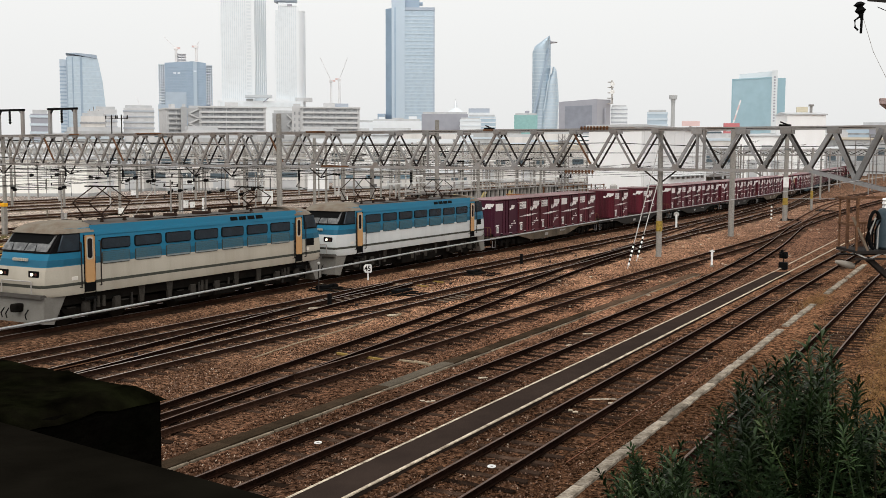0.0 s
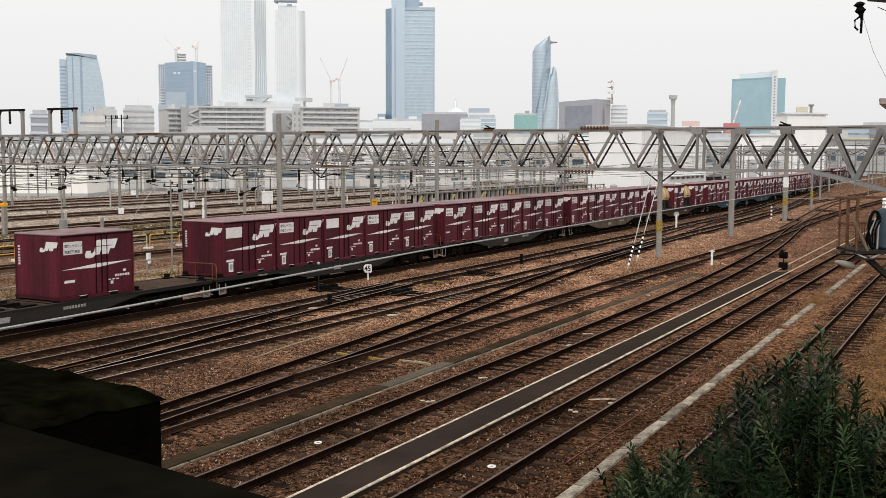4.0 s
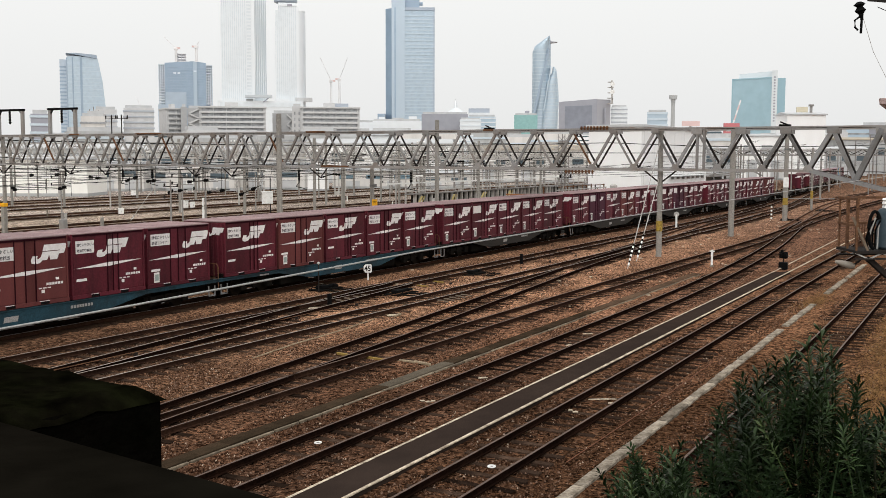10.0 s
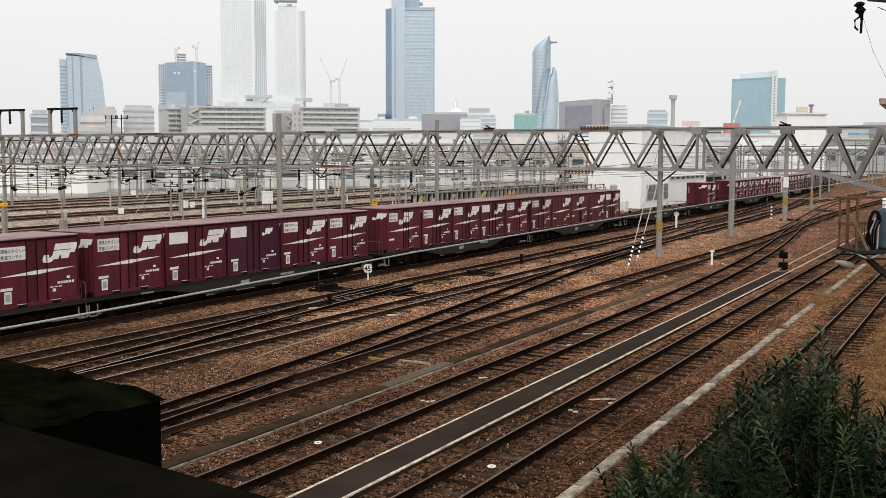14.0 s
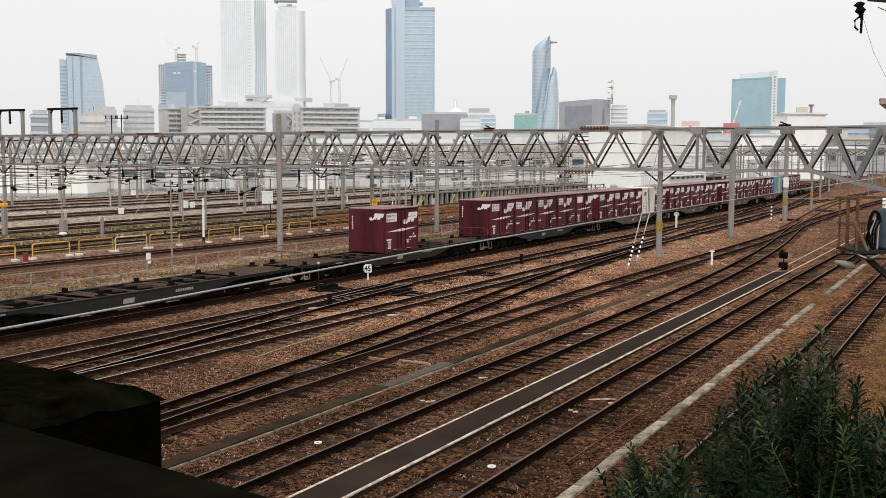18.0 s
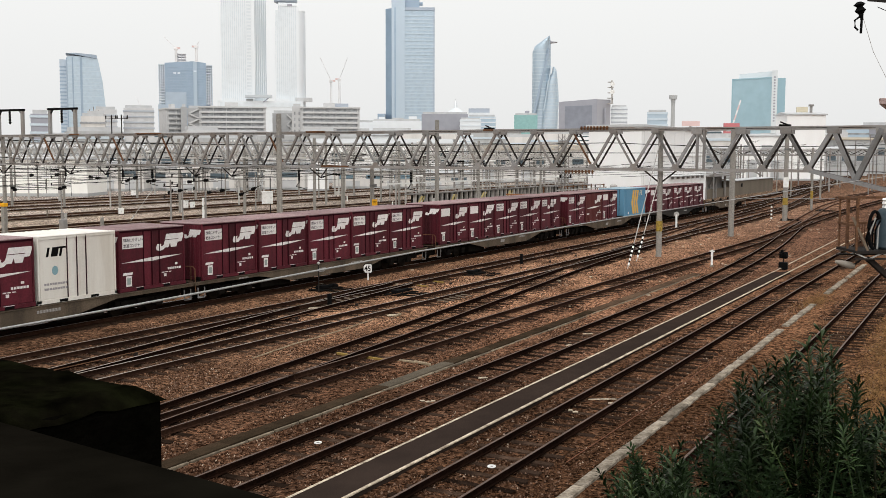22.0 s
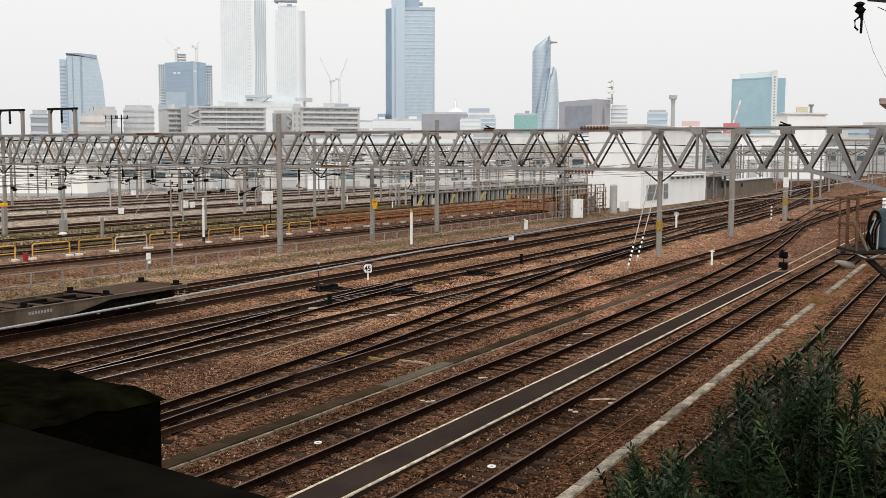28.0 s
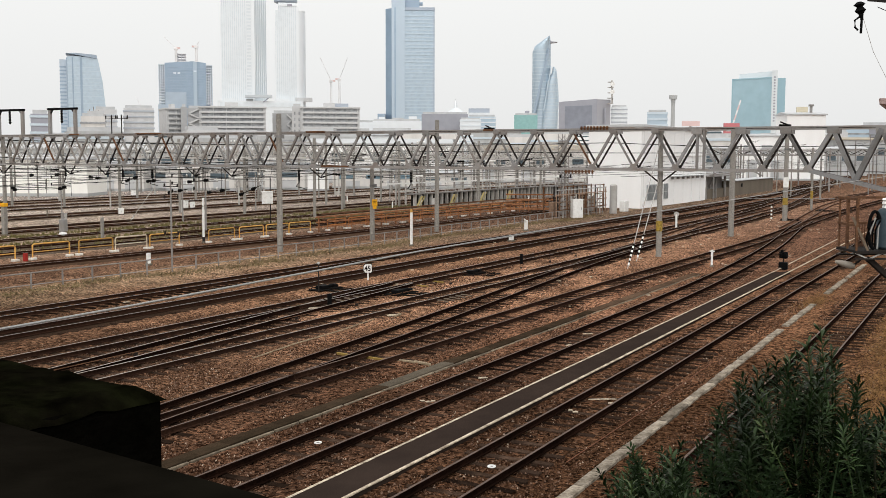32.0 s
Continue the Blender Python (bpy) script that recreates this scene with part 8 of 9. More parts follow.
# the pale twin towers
# Tones kept close together, so the haze softens the ribs.
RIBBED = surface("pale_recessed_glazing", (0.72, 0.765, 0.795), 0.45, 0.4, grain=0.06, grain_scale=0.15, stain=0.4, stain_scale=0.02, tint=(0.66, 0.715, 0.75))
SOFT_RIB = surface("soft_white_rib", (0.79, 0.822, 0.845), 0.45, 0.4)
SHADE_RIB = surface("shaded_grey_rib", (0.73, 0.775, 0.805), 0.45, 0.4, stain=0.3, stain_scale=0.03, tint=(0.68, 0.73, 0.77))
a = city_block("office_tower", "tall pale stone tower with vertical ribs", 1250, -235.0)
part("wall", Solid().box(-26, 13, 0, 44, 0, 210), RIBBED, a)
# Right side gets a separate tone, its shade painted in.
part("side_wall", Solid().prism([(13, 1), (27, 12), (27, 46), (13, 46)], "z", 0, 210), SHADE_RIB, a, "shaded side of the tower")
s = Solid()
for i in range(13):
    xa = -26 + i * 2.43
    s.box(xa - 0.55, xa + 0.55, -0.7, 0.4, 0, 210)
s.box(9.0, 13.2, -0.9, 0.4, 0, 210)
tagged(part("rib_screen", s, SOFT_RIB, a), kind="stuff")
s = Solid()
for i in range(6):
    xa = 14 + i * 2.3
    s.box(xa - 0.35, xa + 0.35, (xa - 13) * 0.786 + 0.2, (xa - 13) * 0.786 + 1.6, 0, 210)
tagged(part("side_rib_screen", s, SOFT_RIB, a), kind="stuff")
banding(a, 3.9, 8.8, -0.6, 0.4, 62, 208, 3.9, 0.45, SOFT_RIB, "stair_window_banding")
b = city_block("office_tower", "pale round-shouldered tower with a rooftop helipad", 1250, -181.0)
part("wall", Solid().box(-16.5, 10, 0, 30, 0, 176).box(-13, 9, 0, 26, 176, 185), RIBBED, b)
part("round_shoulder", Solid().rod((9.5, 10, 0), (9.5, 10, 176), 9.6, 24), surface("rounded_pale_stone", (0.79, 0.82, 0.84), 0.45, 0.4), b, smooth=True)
s = Solid()
for i in range(11):
    xa = -15.5 + i * 2.4
    s.box(xa - 0.5, xa + 0.5, -0.7, 0.4, 0, 176 if i < 2 else 184)
s.box(8.4, 11, -1.2, 0.4, 0, 180)
tagged(part("rib_screen", s, SOFT_RIB, b), kind="stuff")
part("roof_band", Solid().box(-13.2, 9.2, -0.9, 4, 181, 183.5), SOFT_RIB, b)
part("roof_hatch", Solid().box(-2.5, 3.5, -1.2, 1, 180.8, 183.2), FACADE_GREY, b)
part("helipad", Solid().turned([(0, 11), (0.35, 13.8), (1, 13.8)], (-4, 12, 185.5), (-4, 12, 189.5), 28), surface("helipad_grey", (0.42, 0.47, 0.55), 0.5, 0.3), b, "grey round helipad")
lobby = city_block("office_tower", "pale broad podium of the twin towers", 1235, -210.0)
part("wall", Solid().box(-53, 47, 0, 40, 0, 70), FACADE_PALE, lobby)
part("glazing", Solid().box(-50, 44, -0.4, 1, 63, 68.5), RIBBED, lobby)
part("canopy", Solid().box(-21, 10.5, -6, 6, 73.5, 76.6), surface("canopy_grey", (0.56, 0.60, 0.63), 0.5, 0.3), lobby)
part("canopy_arm", Solid().bar((0, -2, 68.5), (7, -2, 74), 1.2, 1.2), FACADE_GREY, lobby)
for k, (xa, w, h) in enumerate(((-45, 12, 3), (-20, 8, 2.5), (14, 16, 3.2), (38, 20, 4.6))):
    part("roof_box", Solid().box(xa, xa + w, 4, 14, 70, 70 + h), (FACADE_PALE, ROOF_GREY)[k % 2], lobby)

# blue glass tower with a raised core
m = city_block("office_tower", "tall blue glass office tower with fine floor lines", 1250, -40.0)
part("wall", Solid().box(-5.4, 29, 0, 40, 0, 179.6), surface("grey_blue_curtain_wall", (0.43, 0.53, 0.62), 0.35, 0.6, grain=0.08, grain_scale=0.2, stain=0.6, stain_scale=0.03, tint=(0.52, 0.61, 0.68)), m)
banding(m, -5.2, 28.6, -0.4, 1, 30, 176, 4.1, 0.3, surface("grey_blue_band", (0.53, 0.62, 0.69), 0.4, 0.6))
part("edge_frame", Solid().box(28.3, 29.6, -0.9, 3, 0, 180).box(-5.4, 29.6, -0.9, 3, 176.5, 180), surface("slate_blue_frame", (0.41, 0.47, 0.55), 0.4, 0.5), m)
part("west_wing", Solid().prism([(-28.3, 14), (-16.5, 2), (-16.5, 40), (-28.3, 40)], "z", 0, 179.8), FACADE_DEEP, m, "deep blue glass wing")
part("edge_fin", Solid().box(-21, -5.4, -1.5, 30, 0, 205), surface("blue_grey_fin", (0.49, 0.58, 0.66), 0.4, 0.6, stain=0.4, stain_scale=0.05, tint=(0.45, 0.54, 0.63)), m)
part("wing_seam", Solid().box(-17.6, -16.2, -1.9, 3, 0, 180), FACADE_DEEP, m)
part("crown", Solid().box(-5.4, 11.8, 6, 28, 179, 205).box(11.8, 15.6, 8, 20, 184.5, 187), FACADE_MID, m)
part("base_block", Solid().box(-37.6, -28.5, -4, 20, 0, 56), FACADE_MID, m)

# twisting glass tower: rounded plan, leaning crown, lower wing
t = city_block("twisted_tower", "twisting blue-grey glass tower with a pointed crown", 1250, 120.0)


def leaning(levels, y0, depth):
    s = Solid()
    n = 16
    for z, xl, xr in levels:
        for i in range(n):
            q = 2 * math.pi * i / n
            s.v.append(((xl + xr) / 2 + (xr - xl) / 2 * math.copysign(abs(math.cos(q)) ** 0.7, math.cos(q)), y0 + depth / 2 + depth / 2 * math.copysign(abs(math.sin(q)) ** 0.7, math.sin(q)), z))
    k = len(levels)
    s.f = [(j * n + i, j * n + (i + 1) % n, j * n + n + (i + 1) % n, j * n + n + i) for j in range(k - 1) for i in range(n)] + [tuple(range((k - 1) * n, k * n))]
    return s


TWIST_MAIN = [(0, -16, 6.5), (60, -15.8, 6.5), (100, -15.6, 6.4), (130, -15.6, 6.2), (137, -13, 6.1), (143, -4.5, 6.0), (148.4, 3.6, 5.0)]
TWIST_WING = [(0, -6, 14.2), (42, -4, 15.2), (74, -1, 16.3), (92, 1, 15.0), (100, 5.4, 14.2), (106, 8, 13.6), (111.5, 8.6, 11)]


def at_level(levels, z):
    for (z0, a0, b0), (z1, a1, b1) in zip(levels, levels[1:]):
        if z <= z1:
            u = (z - z0) / (z1 - z0)
            return z, a0 + (a1 - a0) * u, b0 + (b1 - b0) * u
    return levels[-1]


for name, levels, y0, depth, mat in (("wall", TWIST_MAIN, 6, 24, FACADE_BLUE), ("side_wing", TWIST_WING, -2, 22, GLASS_HAZE)):
    part(name, leaning(levels, y0, depth), mat, t, smooth=True)
    s = Solid()
    for i in range(7, 33):
        lo, hi = at_level(levels, 4.1 * i), at_level(levels, 4.1 * i + 0.9)
        if hi[0] > levels[-1][0] - 4:
            break
        q = leaning([(lo[0], lo[1] - 0.12, lo[2] + 0.12), (hi[0], hi[1] - 0.12, hi[2] + 0.12)], y0 - 0.2, depth + 0.4)
        s.add(q.v, q.f)
    tagged(part("storey_banding", s, surface("haze_band", (0.58, 0.66, 0.72), 0.4, 0.5), t), kind="stuff")
part("dark_seam", Solid().prism([(-15.9, 50), (-13.0, 50), (5.2, 132), (3.0, 134)], "y", 3.5, 8), surface("seam_blue", (0.35, 0.43, 0.52), 0.4, 0.5), t)
part("pale_ribbon", Solid().prism([(-2, 60), (-0.8, 60), (7.2, 112), (6.2, 112)], "y", -2.6, -1), GLASS_LINE, t)
part("blade", Solid().prism([(4.5, 140.4), (13.8, 141.4), (5, 142.3)], "y", 10, 22), FACADE_GREY, t)

# broad teal tower with a pale stair strip
r = city_block("office_tower", "teal-blue glass tower with a pale rooftop block", 1250, 371.0)
part("wall", Solid().prism([(-31, 0), (16, 0), (16, 99.6), (-31, 98)], "y", 0, 40), surface("smooth_teal_glass", (0.37, 0.53, 0.60), 0.3, 0.6, grain=0.04, grain_scale=0.1, stain=0.6, stain_scale=0.025, tint=(0.43, 0.58, 0.65)), r)
part("edge_frame", Solid().prism([(-31.3, 0), (-30, 0), (-30, 97), (16, 98.6), (16, 100), (-31.3, 98.4)], "y", -0.8, 1), FACADE_TEAL, r)
part("corner_strip", Solid().box(16, 22.6, -0.8, 30, 0, 107.6), surface("pale_stone_strip", (0.70, 0.74, 0.76), 0.5, 0.3), r)
banding(r, 18.3, 20.3, -1.1, 0, 48, 104, 3.4, 0.5, FACADE_GREY, "stair_window_banding")
part("east_wing", Solid().box(22.6, 32, 3, 36, 0, 98.8), FACADE_TEAL, r)
part("crown", Solid().prism([(-22.7, 98), (16, 98), (16, 107.2), (-22.7, 104.4)], "y", 6, 30), surface("pale_roof_plant", (0.68, 0.74, 0.77), 0.5, 0.3), r)
t = thing("tower_crane", "red and white lattice crane jib above the roofs", "crane", "cranes over the city", pose(*off(700, 195.0), 0, 0, 0, math.degrees(YAW) - 90))
for k in range(6):
    part("jib_section", Solid().bar((-4.5 + 1.0 * k, 0, 24 + 3.3 * k), (-3.5 + 1.0 * k, 0, 27.3 + 3.3 * k), 0.8, 0.8), (CRANE_RED, CRANE)[k % 2], t)
part("mast", Solid().box(-6, -4.4, -0.8, 0.8, 0, 24.5), CRANE, t)

# mid-distance blocks
t = city_block("office_tower", "slate grey broad office block with a recessed front", 1000, 127.0)
part("wall", Solid().prism([(-18, 0), (18.2, 0), (18.2, 60.6), (-18, 57.8)], "y", 0, 30), FACADE_GREY, t)
part("panel_front", Solid().prism([(-12, 0), (13.6, 0), (13.6, 54.6), (-12, 53.6)], "y", -0.5, 1), surface("slate_glass", (0.28, 0.295, 0.34), 0.4, 0.4, grain=0.08, grain_scale=0.2, stain=0.4, stain_scale=0.04), t)
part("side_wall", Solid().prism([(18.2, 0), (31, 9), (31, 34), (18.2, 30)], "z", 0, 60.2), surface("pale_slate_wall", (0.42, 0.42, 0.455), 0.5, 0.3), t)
part("slit", Solid().box(25.2, 26.6, 2.5, 8, 30, 52), FACADE_GREY, t)
tower(1010, 167.8, 15, 20, 54, FACADE_PALE, "pale slim office block with window bands", storey=4, band=surface("soft_window_strip", (0.45, 0.48, 0.52), 0.5))
t = tower(900, 70.2, 19.8, 20, 41.6, surface("green_netting", (0.27, 0.47, 0.46), 0.75, grain=0.08, grain_scale=0.5, stain=0.4, stain_scale=0.15, tint=(0.33, 0.52, 0.51)), "block wrapped in green building net", storeys=False)
part("hoist", Solid().box(-1, 3, -4, 0, 41, 45.5), FACADE_GREY, t)
t = tower(905, 33.0, 23.5, 20, 40.4, FACADE_BLUE, "blue-grey banded office block with a dark roof house", storey=3.6, band=FACADE_PALE)
part("roof_house", Solid().box(-11.5, 6.5, -6, 6, 43.5, 47.6), surface("dark_roof_house", (0.40, 0.44, 0.50), 0.5, 0.3), t)
part("parapet", Solid().box(-11.9, 6.5, -9, 8, 40.4, 43.8), FACADE_PALE, t)
t = tower(880, 1.2, 38.5, 20, 41.6, surface("flat_slate_grey", (0.34, 0.345, 0.38), 0.5, 0.3, grain=0.05, grain_scale=0.2), "dark grey low office block", storeys=False)
part("roof_sign_box", Solid().box(-6, 2, -9, -8, 41.8, 43.2), FACADE_PALE, t)
tower(860, 22.0, 16.8, 20, 36.4, FACADE_PALE, "small white block with a glazed front", storey=4, band=RIBBED)
t = city_block("domed_hall", "white round roof with a small cupola among the offices", 950, 11.0)
part("dome", Solid().turned([(0, 11), (0.4, 9.6), (0.75, 6), (1, 2)], (0, 10, 41), (0, 10, 50), 20), FACADE_PALE, t, smooth=True)
part("cupola", Solid().turned([(0, 1.8), (0.5, 1.4), (1, 0.2)], (0, 10, 50), (0, 10, 58), 10), FACADE_PALE, t)
part("base", Solid().box(-14, 14, 0, 20, 0, 41), FACADE_PALE, t)
t = tower(800, -35.0, 37, 20, 33, FACADE_PALE, "white low broad building", storeys=False)
for xa, w, h in ((-14, 5, 2.2), (-4, 9, 1.6), (9, 6, 2.8)):
    part("roof_box", Solid().box(xa, xa + w, -6, 2, 34, 34 + h), (ROOF_GREY if w == 9 else FACADE_PALE), t)
tower(800, -62.0, 20, 20, 32, FACADE_PALE, "white low broad town building", storeys=False)
tower(700, 141.6, 13, 12, 36, FACADE_BLUE, "small pale blue round block", storey=4)
tower(420, -160.2, 7, 10, 23, FACADE_GREY, "small grey block with window rows", storey=3.2)
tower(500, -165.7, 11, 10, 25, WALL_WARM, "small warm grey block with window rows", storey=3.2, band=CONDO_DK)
t = tower(600, -191.5, 12, 14, 32.6, CONDO, "pale grey block with window rows and a square roof house", storey=3.3, band=surface("soft_window_strip", (0.45, 0.48, 0.52), 0.5))
tower(620, -178.5, 17, 14, 34.3, CONDO, "pale grey taller block with window rows", storey=3.3, band=surface("soft_window_strip", (0.45, 0.48, 0.52), 0.5))
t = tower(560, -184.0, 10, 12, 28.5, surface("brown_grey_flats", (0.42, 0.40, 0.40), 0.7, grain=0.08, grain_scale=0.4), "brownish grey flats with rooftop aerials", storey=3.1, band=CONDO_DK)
for xa, h in ((-3, 3.2), (-1, 4.6), (1.5, 2.6)):
    part("aerial", Solid().rod((xa, 0, 28), (xa, 0, 28 + h), 0.18, 5), GALV_MID, t)
condo(645, -165.0, 12.4, 18, 34.6, "pale apartment slab with balconies seen end on", 3.0, turn=14)
# Stair walls use a darker copy of the flats' colour as painted shade.
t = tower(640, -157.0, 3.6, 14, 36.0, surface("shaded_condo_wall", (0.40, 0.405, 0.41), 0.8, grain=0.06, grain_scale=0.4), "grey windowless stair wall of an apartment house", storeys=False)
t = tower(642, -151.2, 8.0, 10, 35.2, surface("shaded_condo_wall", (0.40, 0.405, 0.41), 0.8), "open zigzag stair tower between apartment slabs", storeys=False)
for i in range(10):
    part("stair_flight", Solid().bar((-3.2 if i % 2 else 3.2, -5.6, 5 + i * 3.0), (3.2 if i % 2 else -3.2, -5.6, 8 + i * 3.0), 1.2, 0.9), CONDO, t)
condo(640, -127.4, 39.5, 16, 35.4, "long pale apartment slab with balconies on every storey", 3.0)
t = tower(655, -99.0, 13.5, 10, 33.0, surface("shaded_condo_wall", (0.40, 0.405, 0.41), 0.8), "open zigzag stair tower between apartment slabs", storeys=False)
for i in range(9):
    part("stair_flight", Solid().bar((-4.5 if i % 2 else -1.5, -5.6, 5 + i * 3.0), (-1.5 if i % 2 else -4.5, -5.6, 8 + i * 3.0), 1.2, 0.9).bar((2 if i % 2 else 5.5, -5.6, 5 + i * 3.0), (5.5 if i % 2 else 2, -5.6, 8 + i * 3.0), 1.2, 0.9), CONDO, t)
t = tower(640, -88.6, 5.8, 14, 36.4, surface("pale_condo_gable", (0.53, 0.53, 0.53), 0.8, grain=0.05, grain_scale=0.4), "pale gable end of an apartment block with small windows", storeys=False)
for i in range(8):
    part("window", Solid().box(-1.8, -0.9, -7.2, -6.9, 6 + i * 3.6, 8 + i * 3.6).box(0.9, 1.8, -7.2, -6.9, 6 + i * 3.6, 8 + i * 3.6), CONDO_DK, t)
t = condo(640, -68.3, 35.2, 16, 35.2, "pale apartment block with deep balconies", 3.0)
part("roof_plant", Solid().box(-4, 11, 0, 5, 36, 38.6), surface("dark_roof_house", (0.40, 0.44, 0.50), 0.5, 0.3), t)
for sd, mast, jb, ln in ((-137.6, 96, 30, -0.42), (-127.5, 98, 28, 0.36)):
    crane(1300, sd, 0, mast, jb, ln, "pale tower crane behind the apartment blocks")
crane(1250, -357.0, 0, 62, 14, -0.45, "pale lattice crane in the far haze")

# chimney-like mast, radio mast, roofs and signs to the right
x, y = off(480, 104.1)
t = thing("lookout_mast", "grey mast with a round head above the roofs", "mast", m=pose(x, y, -0.2))
part("shaft", Solid().rod((0, 0, 0), (0, 0, 32), 1.1, 10, 0.8), WALL_GREY, t)
part("head", Solid().turned([(0, 1.0), (0.45, 1.1), (0.5, 1.85), (1, 1.85)], (0, 0, 31), (0, 0, 34.4), 12), WALL_GREY, t)
x, y = off(1000, 157.6)
t = thing("radio_mast", "white lattice radio mast with dish aerials on a roof", "mast", m=pose(x, y, 56))
for z in (0, 5, 10, 15, 20):
    part("stage", Solid().box(-2.2, 2.2, -2.2, 2.2, z, z + 0.7), GALV, t)
for sx in (-1.6, 1.6):
    part("leg", Solid().rod((sx, -1.6, 0), (sx, -1.6, 22), 0.4, 4), GALV, t)
for z in (11, 18):
    part("dish", Solid().turned([(0, 1.0), (1, 2.2)], (-1.5, -2, z), (-3, -3, z), 12), WHITE, t)
# The red sign's colour is paled for haze.
for sd, w, h, z, mat, lab in ((98.3, 7, 20.6, 18.6, CRANE_RED, "low roof edge with red and white lattice"), (114.5, 6.3, 19.8, 11.4, surface("hazed_red_sign", (0.56, 0.19, 0.20), 0.6, grain=0.1), "haze-paled red square sign with white marks on a building"), (142.3, 4.4, 26.3, 23.4, surface("cream_board", (0.66, 0.61, 0.47), 0.6, grain=0.1), "cream rooftop sign board")):
    x, y = off(420, sd)
    t = thing("roof_sign", lab, "sign", m=pose(x, y, 0, 0, 0, math.degrees(YAW) - 90))
    part("board", Solid().box(-w / 2, w / 2, -0.3, 0.3, z if z else 20, h), mat, t)
    if "marks" in lab:
        for a, b, z0, z1 in ((-2.2, 2.2, 16.6, 17.3), (-1.6, 0.6, 15.0, 15.6), (-0.3, 0.4, 13.0, 17.0)):
            part("mark", Solid().box(a, b, -0.34, -0.28, z0, z1), FACADE_PALE, t)
    part("frame", Solid().box(-0.4, 0.4, 0.3, 0.8, -0.2, h), GALV, t)
for ahead, sd, w, h, wall in ((600, 232.0, 18, 23, FACADE_BLUE), (620, 254.0, 16, 25.5, FACADE_GREY), (560, 207.0, 14, 20, CONDO), (640, 246.0, 22, 18, FACADE_MID)):
    tower(ahead, sd, w, 12, h, wall, "hazy grey town building with window rows", storey=3.4, band=CONDO_DK, name="town_building")
for k in range(60):
    ahead = random.uniform(380, 900)
    sd = random.uniform(-0.44, 0.47) * ahead
    h = 6.5 + random.uniform(0.0108, 0.0247) * ahead
    w = random.uniform(10, 34)
    tower(ahead, sd, w, 12, h, random.choice((WALL_WHITE, CONDO, WALL_GREY, WALL_WARM, FACADE_PALE) if sd > -0.15 * ahead else (WALL_GREY, CONDO, WALL_GREY, WALL_WARM, CONDO)), "low pale town building with window rows", storey=3.4, band=random.choice((CONDO_DK, PANE, FLOOR_LINE)), name="town_building", turn=random.uniform(-15, 15))

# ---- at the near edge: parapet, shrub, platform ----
# Moss and concrete are coloured almost black to hold the parapet's shade.
MOSS = surface("shaded_mossy_concrete", (0.0026, 0.0023, 0.0014), 1.0, spec=0.0, grain=0.6, grain_scale=22, stain=0.9, stain_scale=9, tint=(0.0052, 0.0058, 0.0023), bump=0.6, bump_scale=25)
DARKWALL = surface("shaded_dark_concrete", (0.0022, 0.0019, 0.0015), 1.0, spec=0.0, grain=0.25, grain_scale=30, stain=0.7, stain_scale=6, tint=(0.0018, 0.002, 0.0012), bump=0.4)
TURN_E = math.degrees(math.atan2(off(0.6, -0.8)[1], off(0.6, -0.8)[0]))


x, y = off(1.6, -0.427)
t = thing("parapet_post", "dark mossy concrete parapet post at the near edge", "parapet", m=pose(x, y, 0, 0, 0, TURN_E))
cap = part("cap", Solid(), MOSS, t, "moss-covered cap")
bm = bmesh.new()
bmesh.ops.create_grid(bm, x_segments=40, y_segments=16, size=0.5)
for q in bm.verts:
    u, w = q.co.x + 0.5, q.co.y + 0.5
    r = 0.02
    lift = min(0, -((max(0, r - min(u * 1.4, (1 - u) * 1.4, w * 0.5, (1 - w) * 0.5)) / r) ** 2) * 0.02)
    q.co = Vector((u * 1.4, w * 0.5, 6.112 + lift + 0.004 * noise.noise((u * 90, w * 34, 9)) + 0.006 * noise.noise((u * 14, w * 6, 0)) + 0.004 * noise.noise((u * 60, w * 22, 5))))
me = bpy.data.meshes.new("cap")
bm.to_mesh(me)
bm.free()
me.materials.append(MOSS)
me.polygons.foreach_set("use_smooth", [True] * len(me.polygons))
cap.data = me
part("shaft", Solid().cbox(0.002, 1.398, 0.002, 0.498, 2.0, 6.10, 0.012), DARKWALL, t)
x, y = off(0.52, -0.088)
t = thing("parapet_wall", "concrete parapet top close to the camera, coloured dark for shade", "parapet", m=pose(x, y, 0, 0, 0, TURN_E))
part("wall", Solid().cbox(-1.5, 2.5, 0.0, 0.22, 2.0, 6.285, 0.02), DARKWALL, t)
part("coping", Solid().cbox(-1.5, 2.5, -0.004, 0.26, 6.265, 6.30, 0.012), surface("dim_shaded_coping", (0.0060, 0.0051, 0.0038), 1.0, spec=0.0, grain=0.4, grain_scale=14, stain=0.8, stain_scale=5, tint=(0.0044, 0.0040, 0.0028), bump=0.5, bump_scale=20), t)

# oleander shrub
LEAF = surface("oleander_leaf", (0.031, 0.054, 0.018), 0.44, grain=0.3, grain_scale=6, stain=0.6, stain_scale=2.5, tint=(0.013, 0.025, 0.008), spread=0.75, spec=0.18)
# Darker copy of the leaf colour, painted shade for the shoots behind.
LEAF_DEEP = surface("half_shaded_oleander_leaf", (0.0075, 0.016, 0.005), 0.6, grain=0.4, grain_scale=9, stain=0.7, stain_scale=3.0, tint=(0.019, 0.035, 0.010), spec=0.06)
LEAF_LIGHT = surface("young_oleander_leaf", (0.064, 0.098, 0.030), 0.42, grain=0.3, grain_scale=6, spread=0.3, spec=0.25)
STEM = surface("grey_green_stem", (0.018, 0.019, 0.011), 0.8, grain=0.3)


